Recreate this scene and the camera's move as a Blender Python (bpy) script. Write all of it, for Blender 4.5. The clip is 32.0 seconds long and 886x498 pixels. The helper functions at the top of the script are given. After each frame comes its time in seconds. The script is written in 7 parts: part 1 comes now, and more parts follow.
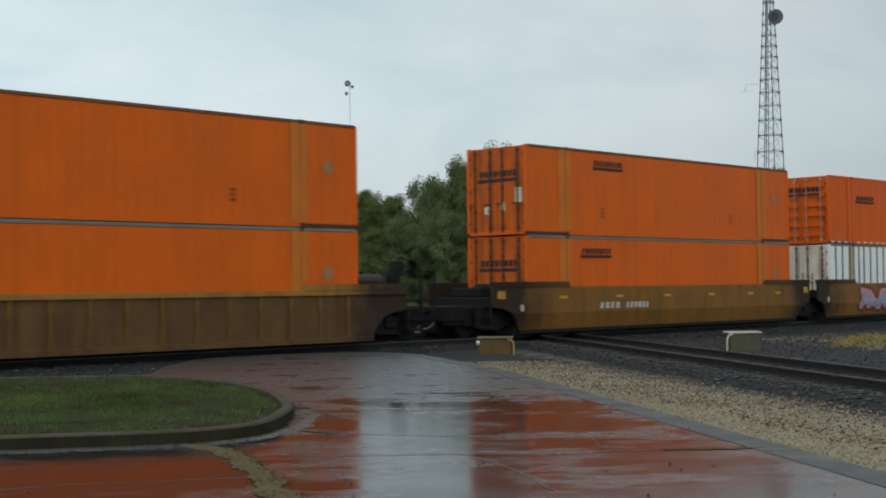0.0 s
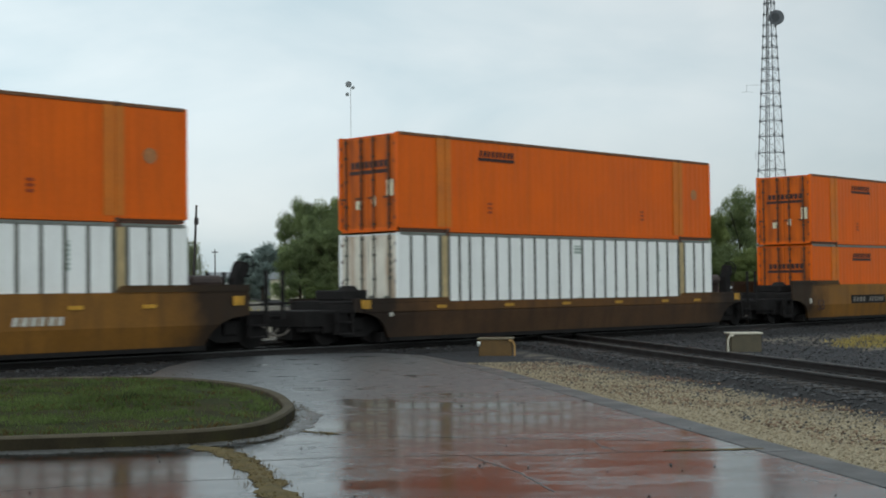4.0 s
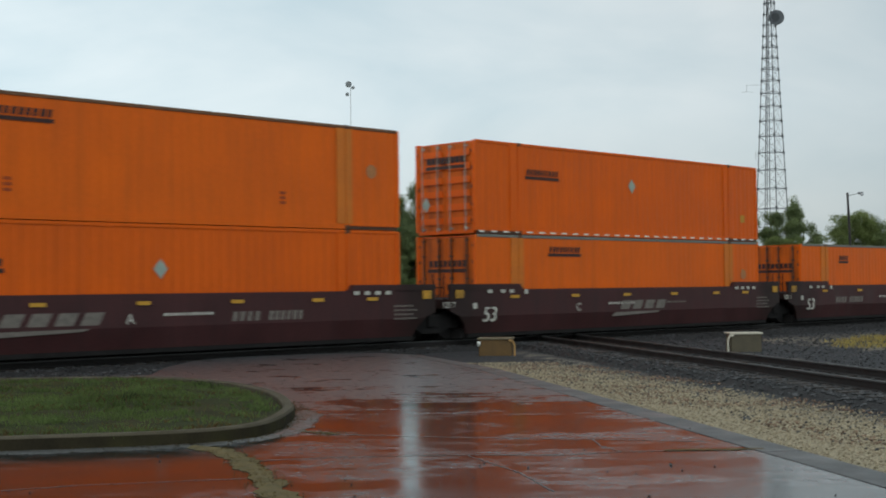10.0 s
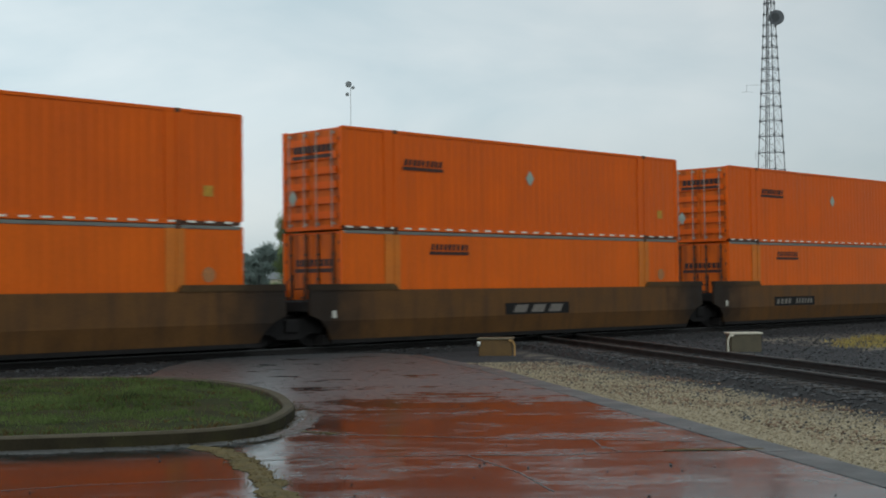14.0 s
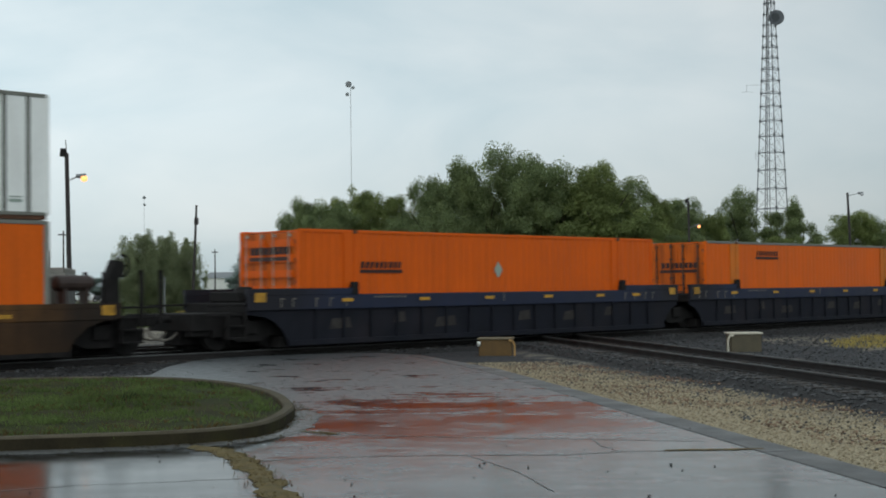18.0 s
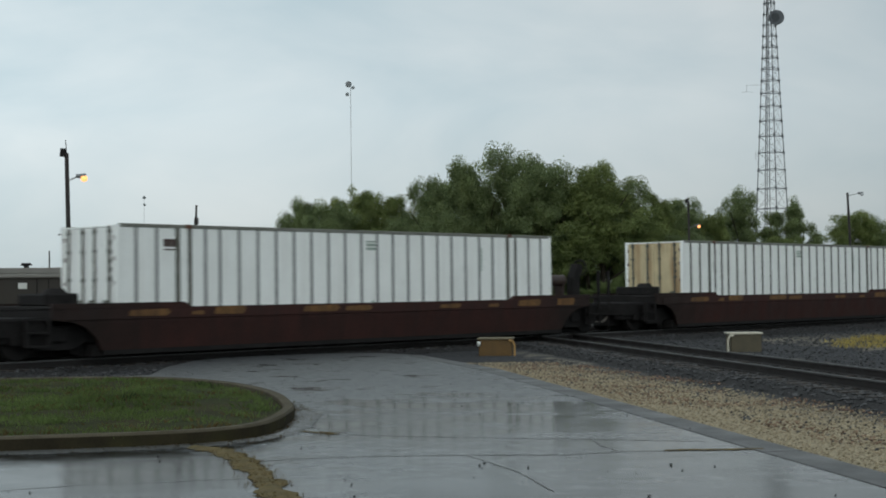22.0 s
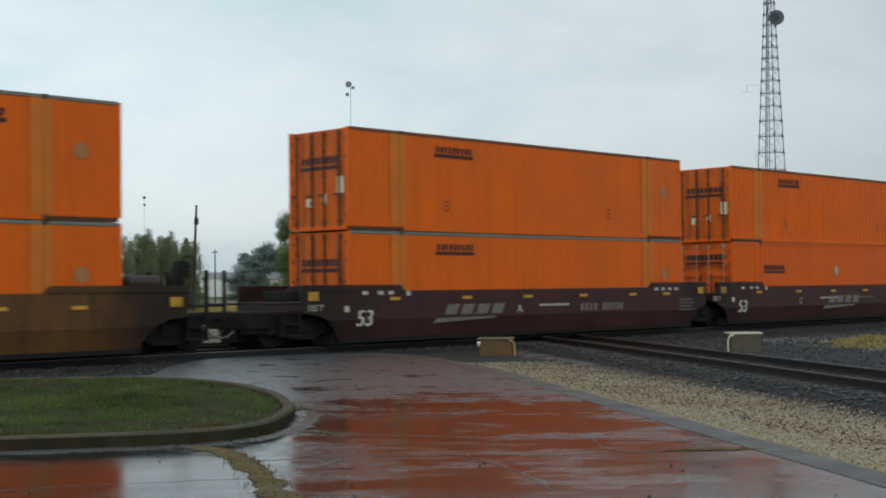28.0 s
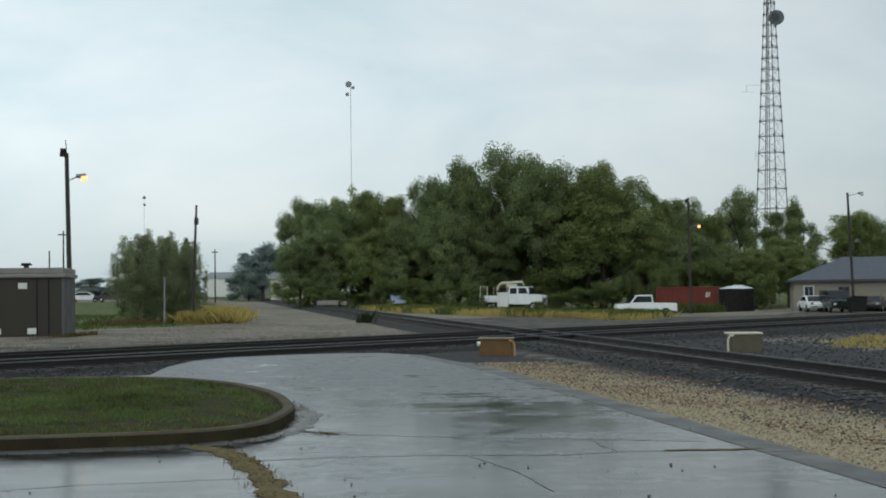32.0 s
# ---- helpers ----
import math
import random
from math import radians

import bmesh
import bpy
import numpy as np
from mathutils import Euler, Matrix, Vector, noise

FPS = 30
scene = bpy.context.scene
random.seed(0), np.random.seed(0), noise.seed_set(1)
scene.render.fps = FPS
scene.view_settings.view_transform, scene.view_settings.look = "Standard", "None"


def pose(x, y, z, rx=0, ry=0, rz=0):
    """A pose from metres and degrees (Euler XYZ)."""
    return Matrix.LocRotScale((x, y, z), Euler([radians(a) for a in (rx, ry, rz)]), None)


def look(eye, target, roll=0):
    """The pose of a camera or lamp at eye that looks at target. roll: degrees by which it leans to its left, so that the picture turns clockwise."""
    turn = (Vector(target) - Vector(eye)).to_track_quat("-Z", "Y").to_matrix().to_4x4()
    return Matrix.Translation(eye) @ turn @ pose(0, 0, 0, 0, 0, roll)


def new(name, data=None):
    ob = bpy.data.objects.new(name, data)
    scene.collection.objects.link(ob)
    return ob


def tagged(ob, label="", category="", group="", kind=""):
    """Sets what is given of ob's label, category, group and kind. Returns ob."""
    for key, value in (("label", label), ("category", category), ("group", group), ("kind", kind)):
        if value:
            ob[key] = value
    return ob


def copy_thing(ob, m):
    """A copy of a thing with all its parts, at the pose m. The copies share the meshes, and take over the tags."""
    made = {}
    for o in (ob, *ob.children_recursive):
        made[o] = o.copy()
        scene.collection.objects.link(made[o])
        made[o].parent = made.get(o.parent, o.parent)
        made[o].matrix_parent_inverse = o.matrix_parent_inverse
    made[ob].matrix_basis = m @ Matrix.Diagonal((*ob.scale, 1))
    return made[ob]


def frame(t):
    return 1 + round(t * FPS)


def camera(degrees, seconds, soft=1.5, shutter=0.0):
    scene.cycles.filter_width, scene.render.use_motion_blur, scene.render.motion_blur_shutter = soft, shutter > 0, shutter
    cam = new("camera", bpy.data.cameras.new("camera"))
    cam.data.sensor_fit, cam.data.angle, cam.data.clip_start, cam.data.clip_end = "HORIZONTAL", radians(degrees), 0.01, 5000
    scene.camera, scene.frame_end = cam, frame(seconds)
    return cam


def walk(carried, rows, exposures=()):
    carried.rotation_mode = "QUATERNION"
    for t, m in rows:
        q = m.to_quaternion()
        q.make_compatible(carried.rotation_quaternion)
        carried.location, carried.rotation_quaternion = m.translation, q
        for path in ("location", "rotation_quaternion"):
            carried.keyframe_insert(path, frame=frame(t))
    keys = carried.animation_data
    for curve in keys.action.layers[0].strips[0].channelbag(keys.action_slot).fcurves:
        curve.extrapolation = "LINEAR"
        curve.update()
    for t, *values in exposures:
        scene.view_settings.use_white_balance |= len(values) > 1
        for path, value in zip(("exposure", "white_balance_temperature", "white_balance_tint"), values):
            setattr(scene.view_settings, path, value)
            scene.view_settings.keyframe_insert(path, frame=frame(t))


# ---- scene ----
# World: z = 0 is the rail head. The main track runs along x; the train travels towards -x.
EYE = (0.0, 0.0, 1.55)
AIM = (21.40, 21.00, 2.44)
cam = camera(36.19, 32.0, soft=1.9, shutter=0.22)
STAND = look(EYE, AIM, -0.683)
NUDGED = look(EYE, (21.413, 20.987, 2.421), -0.683)
walk(cam, [(0, NUDGED), (0.6, NUDGED), (1.4, STAND), (32, STAND)],
     exposures=[(0, -0.2), (0.8, -0.06), (6, -0.05), (10, -0.08), (11, -0.03), (13, -0.22), (15, -0.13), (17, -0.02), (18.5, -0.2), (22, -0.27), (25, -0.36), (27.5, -0.08), (29, -0.13), (31, -0.1), (32, -0.06)])

# ---------------------------------------------------------------- sky and sun
SUN_FROM = (-0.75, -0.55, 0.75)          # towards the bright part of the cloud


def build_sky():
    w = bpy.data.worlds.new("overcast_sky")
    scene.world = w
    w.use_nodes = True
    nt = w.node_tree
    N, Lk = nt.nodes, nt.links
    N.clear()
    out = N.new("ShaderNodeOutputWorld")
    bg = N.new("ShaderNodeBackground")
    tc = N.new("ShaderNodeTexCoord")
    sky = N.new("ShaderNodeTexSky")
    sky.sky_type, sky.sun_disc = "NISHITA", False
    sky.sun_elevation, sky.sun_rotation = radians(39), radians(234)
    sep = N.new("ShaderNodeSeparateXYZ")
    Lk.new(tc.outputs["Generated"], sep.inputs[0])
    # thin bright cloud near the horizon, heavier rain cloud overhead
    up = N.new("ShaderNodeMapRange")
    up.inputs["From Min"].default_value, up.inputs["From Max"].default_value = 0.0, 1.0
    up.inputs["To Min"].default_value, up.inputs["To Max"].default_value = 0.92, 0.58
    Lk.new(sep.outputs["Z"], up.inputs["Value"])
    mp = N.new("ShaderNodeMapping")
    mp.inputs["Scale"].default_value = (1.0, 1.0, 2.6)
    Lk.new(tc.outputs["Generated"], mp.inputs["Vector"])
    cl = N.new("ShaderNodeTexNoise")
    cl.inputs["Scale"].default_value, cl.inputs["Detail"].default_value = 4.2, 5
    cl.inputs["Roughness"].default_value, cl.inputs["Distortion"].default_value = 0.5, 0.4
    Lk.new(mp.outputs[0], cl.inputs["Vector"])
    ramp = N.new("ShaderNodeValToRGB")
    ramp.color_ramp.elements[0].position, ramp.color_ramp.elements[0].color = 0.30, (0.75, 0.93, 1.00, 1)
    ramp.color_ramp.elements[1].position, ramp.color_ramp.elements[1].color = 0.70, (1.08, 1.18, 1.20, 1)
    Lk.new(cl.outputs["Fac"], ramp.inputs[0])
    # the cloud is thinner, and brighter, towards -x
    west = N.new("ShaderNodeFloatCurve")
    for at, lum in ((0.0, 1.0), (0.70, 0.725), (1.0, 0.42)):
        pt = west.mapping.curves[0].points
        k = pt[0] if at == 0.0 else pt[-1] if at == 1.0 else pt.new(at, lum)
        k.location = (at, lum)
    west.mapping.update()
    half = N.new("ShaderNodeMath")
    half.operation = "MULTIPLY_ADD"
    half.inputs[1].default_value = half.inputs[2].default_value = 0.5
    Lk.new(sep.outputs["X"], half.inputs[0])
    Lk.new(half.outputs[0], west.inputs["Value"])
    low = N.new("ShaderNodeMapRange")          # rain dims the lowest band
    low.inputs["From Min"].default_value, low.inputs["From Max"].default_value = 0.0, 0.13
    low.inputs["To Min"].default_value, low.inputs["To Max"].default_value = 0.80, 1.11
    Lk.new(sep.outputs["Z"], low.inputs["Value"])
    dim = N.new("ShaderNodeMath")
    dim.operation = "MULTIPLY"
    Lk.new(up.outputs[0], dim.inputs[0])
    Lk.new(low.outputs[0], dim.inputs[1])
    lum = N.new("ShaderNodeMath")
    lum.operation = "MULTIPLY"
    Lk.new(dim.outputs[0], lum.inputs[0])
    Lk.new(west.outputs[0], lum.inputs[1])
    lum_full = N.new("ShaderNodeMath")
    lum_full.operation = "MULTIPLY"
    lum_full.inputs[1].default_value = 1.34
    Lk.new(lum.outputs[0], lum_full.inputs[0])
    mul = N.new("ShaderNodeVectorMath")
    mul.operation = "SCALE"
    Lk.new(ramp.outputs[0], mul.inputs[0])
    Lk.new(lum_full.outputs[0], mul.inputs["Scale"])
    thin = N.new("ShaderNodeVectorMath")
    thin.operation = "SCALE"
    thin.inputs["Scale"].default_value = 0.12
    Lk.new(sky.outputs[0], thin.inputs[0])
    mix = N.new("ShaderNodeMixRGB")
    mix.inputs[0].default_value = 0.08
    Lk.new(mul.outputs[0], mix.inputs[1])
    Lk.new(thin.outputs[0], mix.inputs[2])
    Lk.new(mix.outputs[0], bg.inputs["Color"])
    bg.inputs["Strength"].default_value = 1.0
    Lk.new(bg.outputs[0], out.inputs[0])
    sun = new("sun", bpy.data.lights.new("sun", "SUN"))
    sun.data.energy, sun.data.angle, sun.data.color = 0.32, radians(40), (1.0, 0.97, 0.93)
    sun.matrix_world = look((0, 0, 60), tuple(-c for c in SUN_FROM))
    d = Vector(SUN_FROM).normalized()
    sun.matrix_world = Matrix.Translation((0, 0, 80)) @ (-d).to_track_quat("-Z", "Y").to_matrix().to_4x4()


build_sky()


# ---------------------------------------------------------------- materials
def material(name, color, rough=0.6, metal=0.0, vary=0.25, scale=1.5, grain=40.0, bump=0.0, streak=0.0,
             dirt=(0.05, 0.04, 0.03), dirt_amount=0.0, dirt_scale=0.7, each=0.0, island=0.0, spec=0.3, ends=0.0):
    """Paint, stone or metal with a broad and a fine variation, stains, streaks that run down, and relief."""
    m = bpy.data.materials.new(name)
    m.use_nodes = True
    nt = m.node_tree
    N, Lk = nt.nodes, nt.links
    b = N["Principled BSDF"]
    b.inputs["Roughness"].default_value, b.inputs["Metallic"].default_value = rough, metal
    b.inputs["Specular IOR Level"].default_value = spec
    tc = N.new("ShaderNodeTexCoord")
    big, fine = N.new("ShaderNodeTexNoise"), N.new("ShaderNodeTexNoise")
    big.inputs["Scale"].default_value, big.inputs["Detail"].default_value = scale, 4
    fine.inputs["Scale"].default_value, fine.inputs["Detail"].default_value = grain, 3
    Lk.new(tc.outputs["Object"], big.inputs["Vector"])
    Lk.new(tc.outputs["Object"], fine.inputs["Vector"])
    add = N.new("ShaderNodeMath")
    add.operation = "MULTIPLY_ADD"
    add.inputs[1].default_value = 0.5
    Lk.new(fine.outputs["Fac"], add.inputs[0])
    Lk.new(big.outputs["Fac"], add.inputs[2])
    rng = N.new("ShaderNodeMapRange")
    rng.inputs["From Min"].default_value, rng.inputs["From Max"].default_value = 0.45, 1.05
    rng.inputs["To Min"].default_value, rng.inputs["To Max"].default_value = 1.0 - vary, 1.0 + vary
    Lk.new(add.outputs[0], rng.inputs["Value"])
    last = rng.outputs[0]
    for amount, node, socket in ((each, "ShaderNodeObjectInfo", "Random"), (island, "ShaderNodeNewGeometry", "Random Per Island")):
        if amount:
            info, r2, mu = N.new(node), N.new("ShaderNodeMapRange"), N.new("ShaderNodeMath")
            r2.inputs["To Min"].default_value, r2.inputs["To Max"].default_value = 1 - amount, 1 + amount
            mu.operation = "MULTIPLY"
            Lk.new(info.outputs[socket], r2.inputs["Value"])
            Lk.new(last, mu.inputs[0])
            Lk.new(r2.outputs[0], mu.inputs[1])
            last = mu.outputs[0]
    sc = N.new("ShaderNodeVectorMath")
    sc.operation = "SCALE"
    sc.inputs[0].default_value = color[:3]
    Lk.new(last, sc.inputs["Scale"])
    col = sc.outputs[0]
    if dirt_amount or streak:
        mp, dn = N.new("ShaderNodeMapping"), N.new("ShaderNodeTexNoise")
        mp.inputs["Scale"].default_value = (1, 1, 0.12) if streak else (1, 1, 1)
        dn.inputs["Scale"].default_value, dn.inputs["Detail"].default_value = (3.2 if streak else dirt_scale), 5
        Lk.new(tc.outputs["Object"], mp.inputs["Vector"])
        Lk.new(mp.outputs[0], dn.inputs["Vector"])
        rr = N.new("ShaderNodeMapRange")
        rr.inputs["From Min"].default_value, rr.inputs["From Max"].default_value = 0.46, 0.74
        rr.inputs["To Max"].default_value = max(dirt_amount, streak)
        Lk.new(dn.outputs["Fac"], rr.inputs["Value"])
        mx = N.new("ShaderNodeMixRGB")
        mx.inputs[2].default_value = (*dirt, 1)
        Lk.new(rr.outputs[0], mx.inputs[0])
        Lk.new(col, mx.inputs[1])
        col = mx.outputs[0]
    if ends:                                # black brake dust thrown over a car's two ends
        ax, su, ab, ed, nn = (N.new(k) for k in ("ShaderNodeSeparateXYZ", "ShaderNodeMath", "ShaderNodeMath", "ShaderNodeMapRange", "ShaderNodeMath"))
        Lk.new(tc.outputs["Object"], ax.inputs[0])
        su.operation, ab.operation, nn.operation = "SUBTRACT", "ABSOLUTE", "MULTIPLY_ADD"
        su.inputs[1].default_value = 8.075
        Lk.new(ax.outputs["X"], su.inputs[0])
        Lk.new(su.outputs[0], ab.inputs[0])
        nn.inputs[1].default_value = 3.0
        Lk.new(big.outputs["Fac"], nn.inputs[0])
        Lk.new(ab.outputs[0], nn.inputs[2])
        ed.inputs["From Min"].default_value, ed.inputs["From Max"].default_value, ed.inputs["To Max"].default_value = 8.5, 10.1, ends
        Lk.new(nn.outputs[0], ed.inputs["Value"])
        gx = N.new("ShaderNodeMixRGB")
        gx.inputs[2].default_value = (0.016, 0.013, 0.011, 1)
        Lk.new(ed.outputs[0], gx.inputs[0])
        Lk.new(col, gx.inputs[1])
        col = gx.outputs[0]
    Lk.new(col, b.inputs["Base Color"])
    ro = N.new("ShaderNodeMapRange")
    ro.inputs["From Min"].default_value, ro.inputs["From Max"].default_value = 0.3, 0.7
    ro.inputs["To Min"].default_value, ro.inputs["To Max"].default_value = max(rough - 0.12, 0.03), min(rough + 0.12, 1)
    Lk.new(big.outputs["Fac"], ro.inputs["Value"])
    Lk.new(ro.outputs[0], b.inputs["Roughness"])
    if bump:
        bp = N.new("ShaderNodeBump")
        bp.inputs["Strength"].default_value, bp.inputs["Distance"].default_value = bump, 0.02
        Lk.new(fine.outputs["Fac"], bp.inputs["Height"])
        Lk.new(bp.outputs[0], b.inputs["Normal"])
    return m


ORANGE = material("orange_paint", (0.71, 0.121, 0.006), 0.45, spec=0.15, vary=0.10, scale=0.5, grain=9, streak=0.22, dirt=(0.30, 0.075, 0.015))
ORANGE_RED = material("red_orange_paint", (0.68, 0.108, 0.005), 0.45, spec=0.15, vary=0.10, scale=0.5, grain=9, streak=0.20, dirt=(0.30, 0.06, 0.012))
DOOR_ORANGE = material("grimed_orange_door", (0.56, 0.11, 0.008), 0.5, vary=0.15, scale=1.5, streak=0.75, dirt=(0.11, 0.035, 0.016), spec=0.15)
POST_OCHRE = material("faded_orange_paint", (0.58, 0.155, 0.013), 0.5, vary=0.18, scale=1.2, grain=12, streak=0.3, dirt=(0.42, 0.14, 0.02))
POST_GREY = material("grey_post_paint", (0.22, 0.22, 0.19), 0.5, vary=0.12)
WHITE = material("white_aluminium_panel", (0.86, 0.87, 0.84), 0.38, vary=0.06, scale=0.8, grain=12, streak=0.16, dirt=(0.45, 0.42, 0.36))
WHITE_END = material("stained_white_paint", (0.70, 0.66, 0.56), 0.5, vary=0.16, streak=0.8, dirt=(0.30, 0.15, 0.05))
SEAM_PALE = material("pale_grey_panel_seam", (0.27, 0.275, 0.265), 0.5, vary=0.2)
CREAM_END = material("rust_stained_cream_paint", (0.56, 0.46, 0.28), 0.5, vary=0.18, streak=0.8, dirt=(0.24, 0.11, 0.035))
SEAM = material("grey_panel_seam", (0.115, 0.115, 0.095), 0.5, vary=0.25)
POST_CREAM = material("stained_cream_post", (0.45, 0.34, 0.17), 0.5, vary=0.3, scale=2.5)
ALU = material("weathered_aluminium", (0.18, 0.18, 0.155), 0.55, 0.1, vary=0.25)
BAR_GREY = material("galvanised_locking_bar", (0.36, 0.33, 0.28), 0.5, 0.2, vary=0.3, scale=4)
RAIL_BROWN = material("grimed_brown_rail", (0.16, 0.075, 0.035), 0.6, vary=0.3, scale=3)
RESERVOIR = material("brown_grimed_reservoir", (0.050, 0.033, 0.028), 0.5, vary=0.35, scale=4, spec=0.3)
DARK = material("grimy_black_steel", (0.017, 0.0155, 0.015), 0.8, 0.0, vary=0.5, scale=3, bump=0.2, spec=0.12)
GRIME = material("dark_door_gear", (0.10, 0.045, 0.025), 0.6, 0.2, vary=0.4, scale=3)
BROWN_INK = material("dark_brown_marking", (0.045, 0.018, 0.014), 0.55, vary=0.35, scale=6)
GREY_TAG = material("grey_green_placard", (0.30, 0.36, 0.31), 0.5, vary=0.25, scale=4)
FAINT_TAG = material("faint_worn_sticker", (0.40, 0.165, 0.06), 0.5, vary=0.35, scale=5)
STENCIL_RED = material("dark_red_stencil", (0.30, 0.045, 0.008), 0.5, vary=0.3, scale=5)
PALE_TAG = material("pale_paper_tag", (0.66, 0.60, 0.42), 0.6, vary=0.15, scale=6)
REFLECT_WHITE = material("white_reflector_tape", (0.75, 0.72, 0.64), 0.4, vary=0.1)
REFLECT_YELLOW = material("yellow_reflector", (0.47, 0.245, 0.028), 0.5, vary=0.5, scale=4, dirt_amount=0.5, dirt=(0.20, 0.11, 0.03), dirt_scale=1.2)
OCHRE_YELLOW = material("weathered_yellow_car_paint", (0.222, 0.100, 0.019), 0.6, vary=0.22, scale=1.1, grain=14, streak=0.55, dirt=(0.09, 0.045, 0.018), spec=0.2, ends=0.9)
RIB_WEB = material("rust_stained_yellow_web", (0.125, 0.064, 0.023), 0.65, vary=0.3, scale=1.4, grain=14, streak=0.6, dirt=(0.055, 0.027, 0.014), spec=0.2, ends=0.8)
OCHRE_BRIGHT = material("yellow_car_paint", (0.33, 0.155, 0.030), 0.55, vary=0.2, scale=1.2, grain=14, streak=0.5, dirt=(0.13, 0.065, 0.02), spec=0.2, ends=0.9)
OCHRE_GRIMY = material("heavily_grimed_yellow_paint", (0.120, 0.055, 0.017), 0.65, vary=0.28, scale=1.3, grain=14, streak=0.65, dirt=(0.055, 0.030, 0.016), spec=0.2, ends=0.9)
OCHRE_WORN = material("worn_ochre_patch", (0.15, 0.078, 0.03), 0.65, vary=0.4, scale=5, streak=0.6, dirt=(0.04, 0.02, 0.015), spec=0.2)
OCHRE_DARK = material("brown_grimed_yellow_paint", (0.085, 0.045, 0.016), 0.65, vary=0.3, scale=2, grain=14, spec=0.2, ends=0.8)
LOW_BROWN = material("rust_brown_car_side", (0.075, 0.040, 0.020), 0.65, vary=0.3, scale=1.3, grain=14, streak=0.55, dirt=(0.035, 0.020, 0.013), spec=0.2, ends=0.8)
CAR_BROWN = material("oxide_brown_car_paint", (0.056, 0.020, 0.020), 0.5, vary=0.25, scale=1.0, grain=14, streak=0.45, dirt=(0.03, 0.017, 0.017), spec=0.2, ends=0.7)
CAR_RUST = material("rusty_red_car_paint", (0.040, 0.016, 0.013), 0.7, vary=0.35, scale=1.6, grain=12, streak=0.7, dirt=(0.022, 0.013, 0.011), spec=0.2, ends=0.7)
CAR_BLUE = material("dark_blue_car_paint", (0.018, 0.0235, 0.048), 0.5, vary=0.25, streak=0.4, dirt=(0.03, 0.03, 0.045), spec=0.2, ends=0.7)
WEB_WORN = material("scuffed_web_patch", (0.045, 0.040, 0.037), 0.7, vary=0.4, scale=5, dirt_amount=0.6, dirt=(0.016, 0.016, 0.02), dirt_scale=4, spec=0.12)
CAR_WEB = material("grimy_dark_web", (0.013, 0.014, 0.020), 0.7, vary=0.4, scale=1.5, dirt_amount=0.2, dirt=(0.05, 0.035, 0.03), spec=0.12)
LETTER = material("dull_white_lettering", (0.50, 0.48, 0.42), 0.6, vary=0.25, scale=6)
LETTER_DIM = material("worn_lettering", (0.16, 0.14, 0.12), 0.6, vary=0.35, scale=7)
STEEL = material("worn_rail_steel", (0.020, 0.017, 0.016), 0.75, 0.0, vary=0.3, scale=2)
RAIL_TOP = material("polished_rail_head", (0.105, 0.103, 0.102), 0.45, 0.6, vary=0.25)
RAIL_DULL = material("worn_rail_head", (0.050, 0.048, 0.047), 0.55, 0.25, vary=0.3)
RAIL_RUST = material("rusty_rail_head", (0.035, 0.030, 0.027), 0.6, 0.2, vary=0.3)


# ---------------------------------------------------------------- mesh helpers
def box(bm, x0, x1, y0, y1, z0, z1, bevel=0.0):
    vs = [bm.verts.new((x, y, z)) for x in (x0, x1) for y in (y0, y1) for z in (z0, z1)]
    fs = [bm.faces.new([vs[i] for i in q]) for q in ((0, 1, 3, 2), (4, 6, 7, 5), (0, 4, 5, 1), (2, 3, 7, 6), (0, 2, 6, 4), (1, 5, 7, 3))]
    if bevel:
        es = list({e for f in fs for e in f.edges})
        bmesh.ops.bevel(bm, geom=es, offset=bevel, segments=1, affect="EDGES")
    return bm


def prism(bm, pts, a, b, axis="y"):
    """A flat outline, given in the other two axes, drawn out from a to b along axis."""
    def place(u, v, w):
        return {"x": (w, u, v), "y": (u, w, v), "z": (u, v, w)}[axis]
    lo = [bm.verts.new(place(u, v, a)) for u, v in pts]
    hi = [bm.verts.new(place(u, v, b)) for u, v in pts]
    bm.faces.new(lo)
    bm.faces.new(hi[::-1])
    n = len(pts)
    for i in range(n):
        bm.faces.new((lo[i], hi[i], hi[(i + 1) % n], lo[(i + 1) % n]))
    bmesh.ops.recalc_face_normals(bm, faces=bm.faces[:])
    return bm


def rod(bm, p, q, r0, r1=None, seg=8):
    r1 = r0 if r1 is None else r1
    p, q = Vector(p), Vector(q)
    turn = (q - p).to_track_quat("Z", "Y").to_matrix()
    rings = []
    for c, r in ((p, r0), (q, r1)):
        rings.append([bm.verts.new(c + turn @ Vector((r * math.cos(a), r * math.sin(a), 0))) for a in [2 * math.pi * i / seg for i in range(seg)]])
    for i in range(seg):
        bm.faces.new((rings[0][i], rings[0][(i + 1) % seg], rings[1][(i + 1) % seg], rings[1][i]))
    bm.faces.new(rings[0][::-1])
    bm.faces.new(rings[1])
    return bm


def B():
    return bmesh.new()


def mesh_of(name, bm, mat, smooth=False):
    me = bpy.data.meshes.new(name)
    bm.to_mesh(me)
    bm.free()
    me.materials.append(mat)
    if smooth:
        me.polygons.foreach_set("use_smooth", [True] * len(me.polygons))
    return me


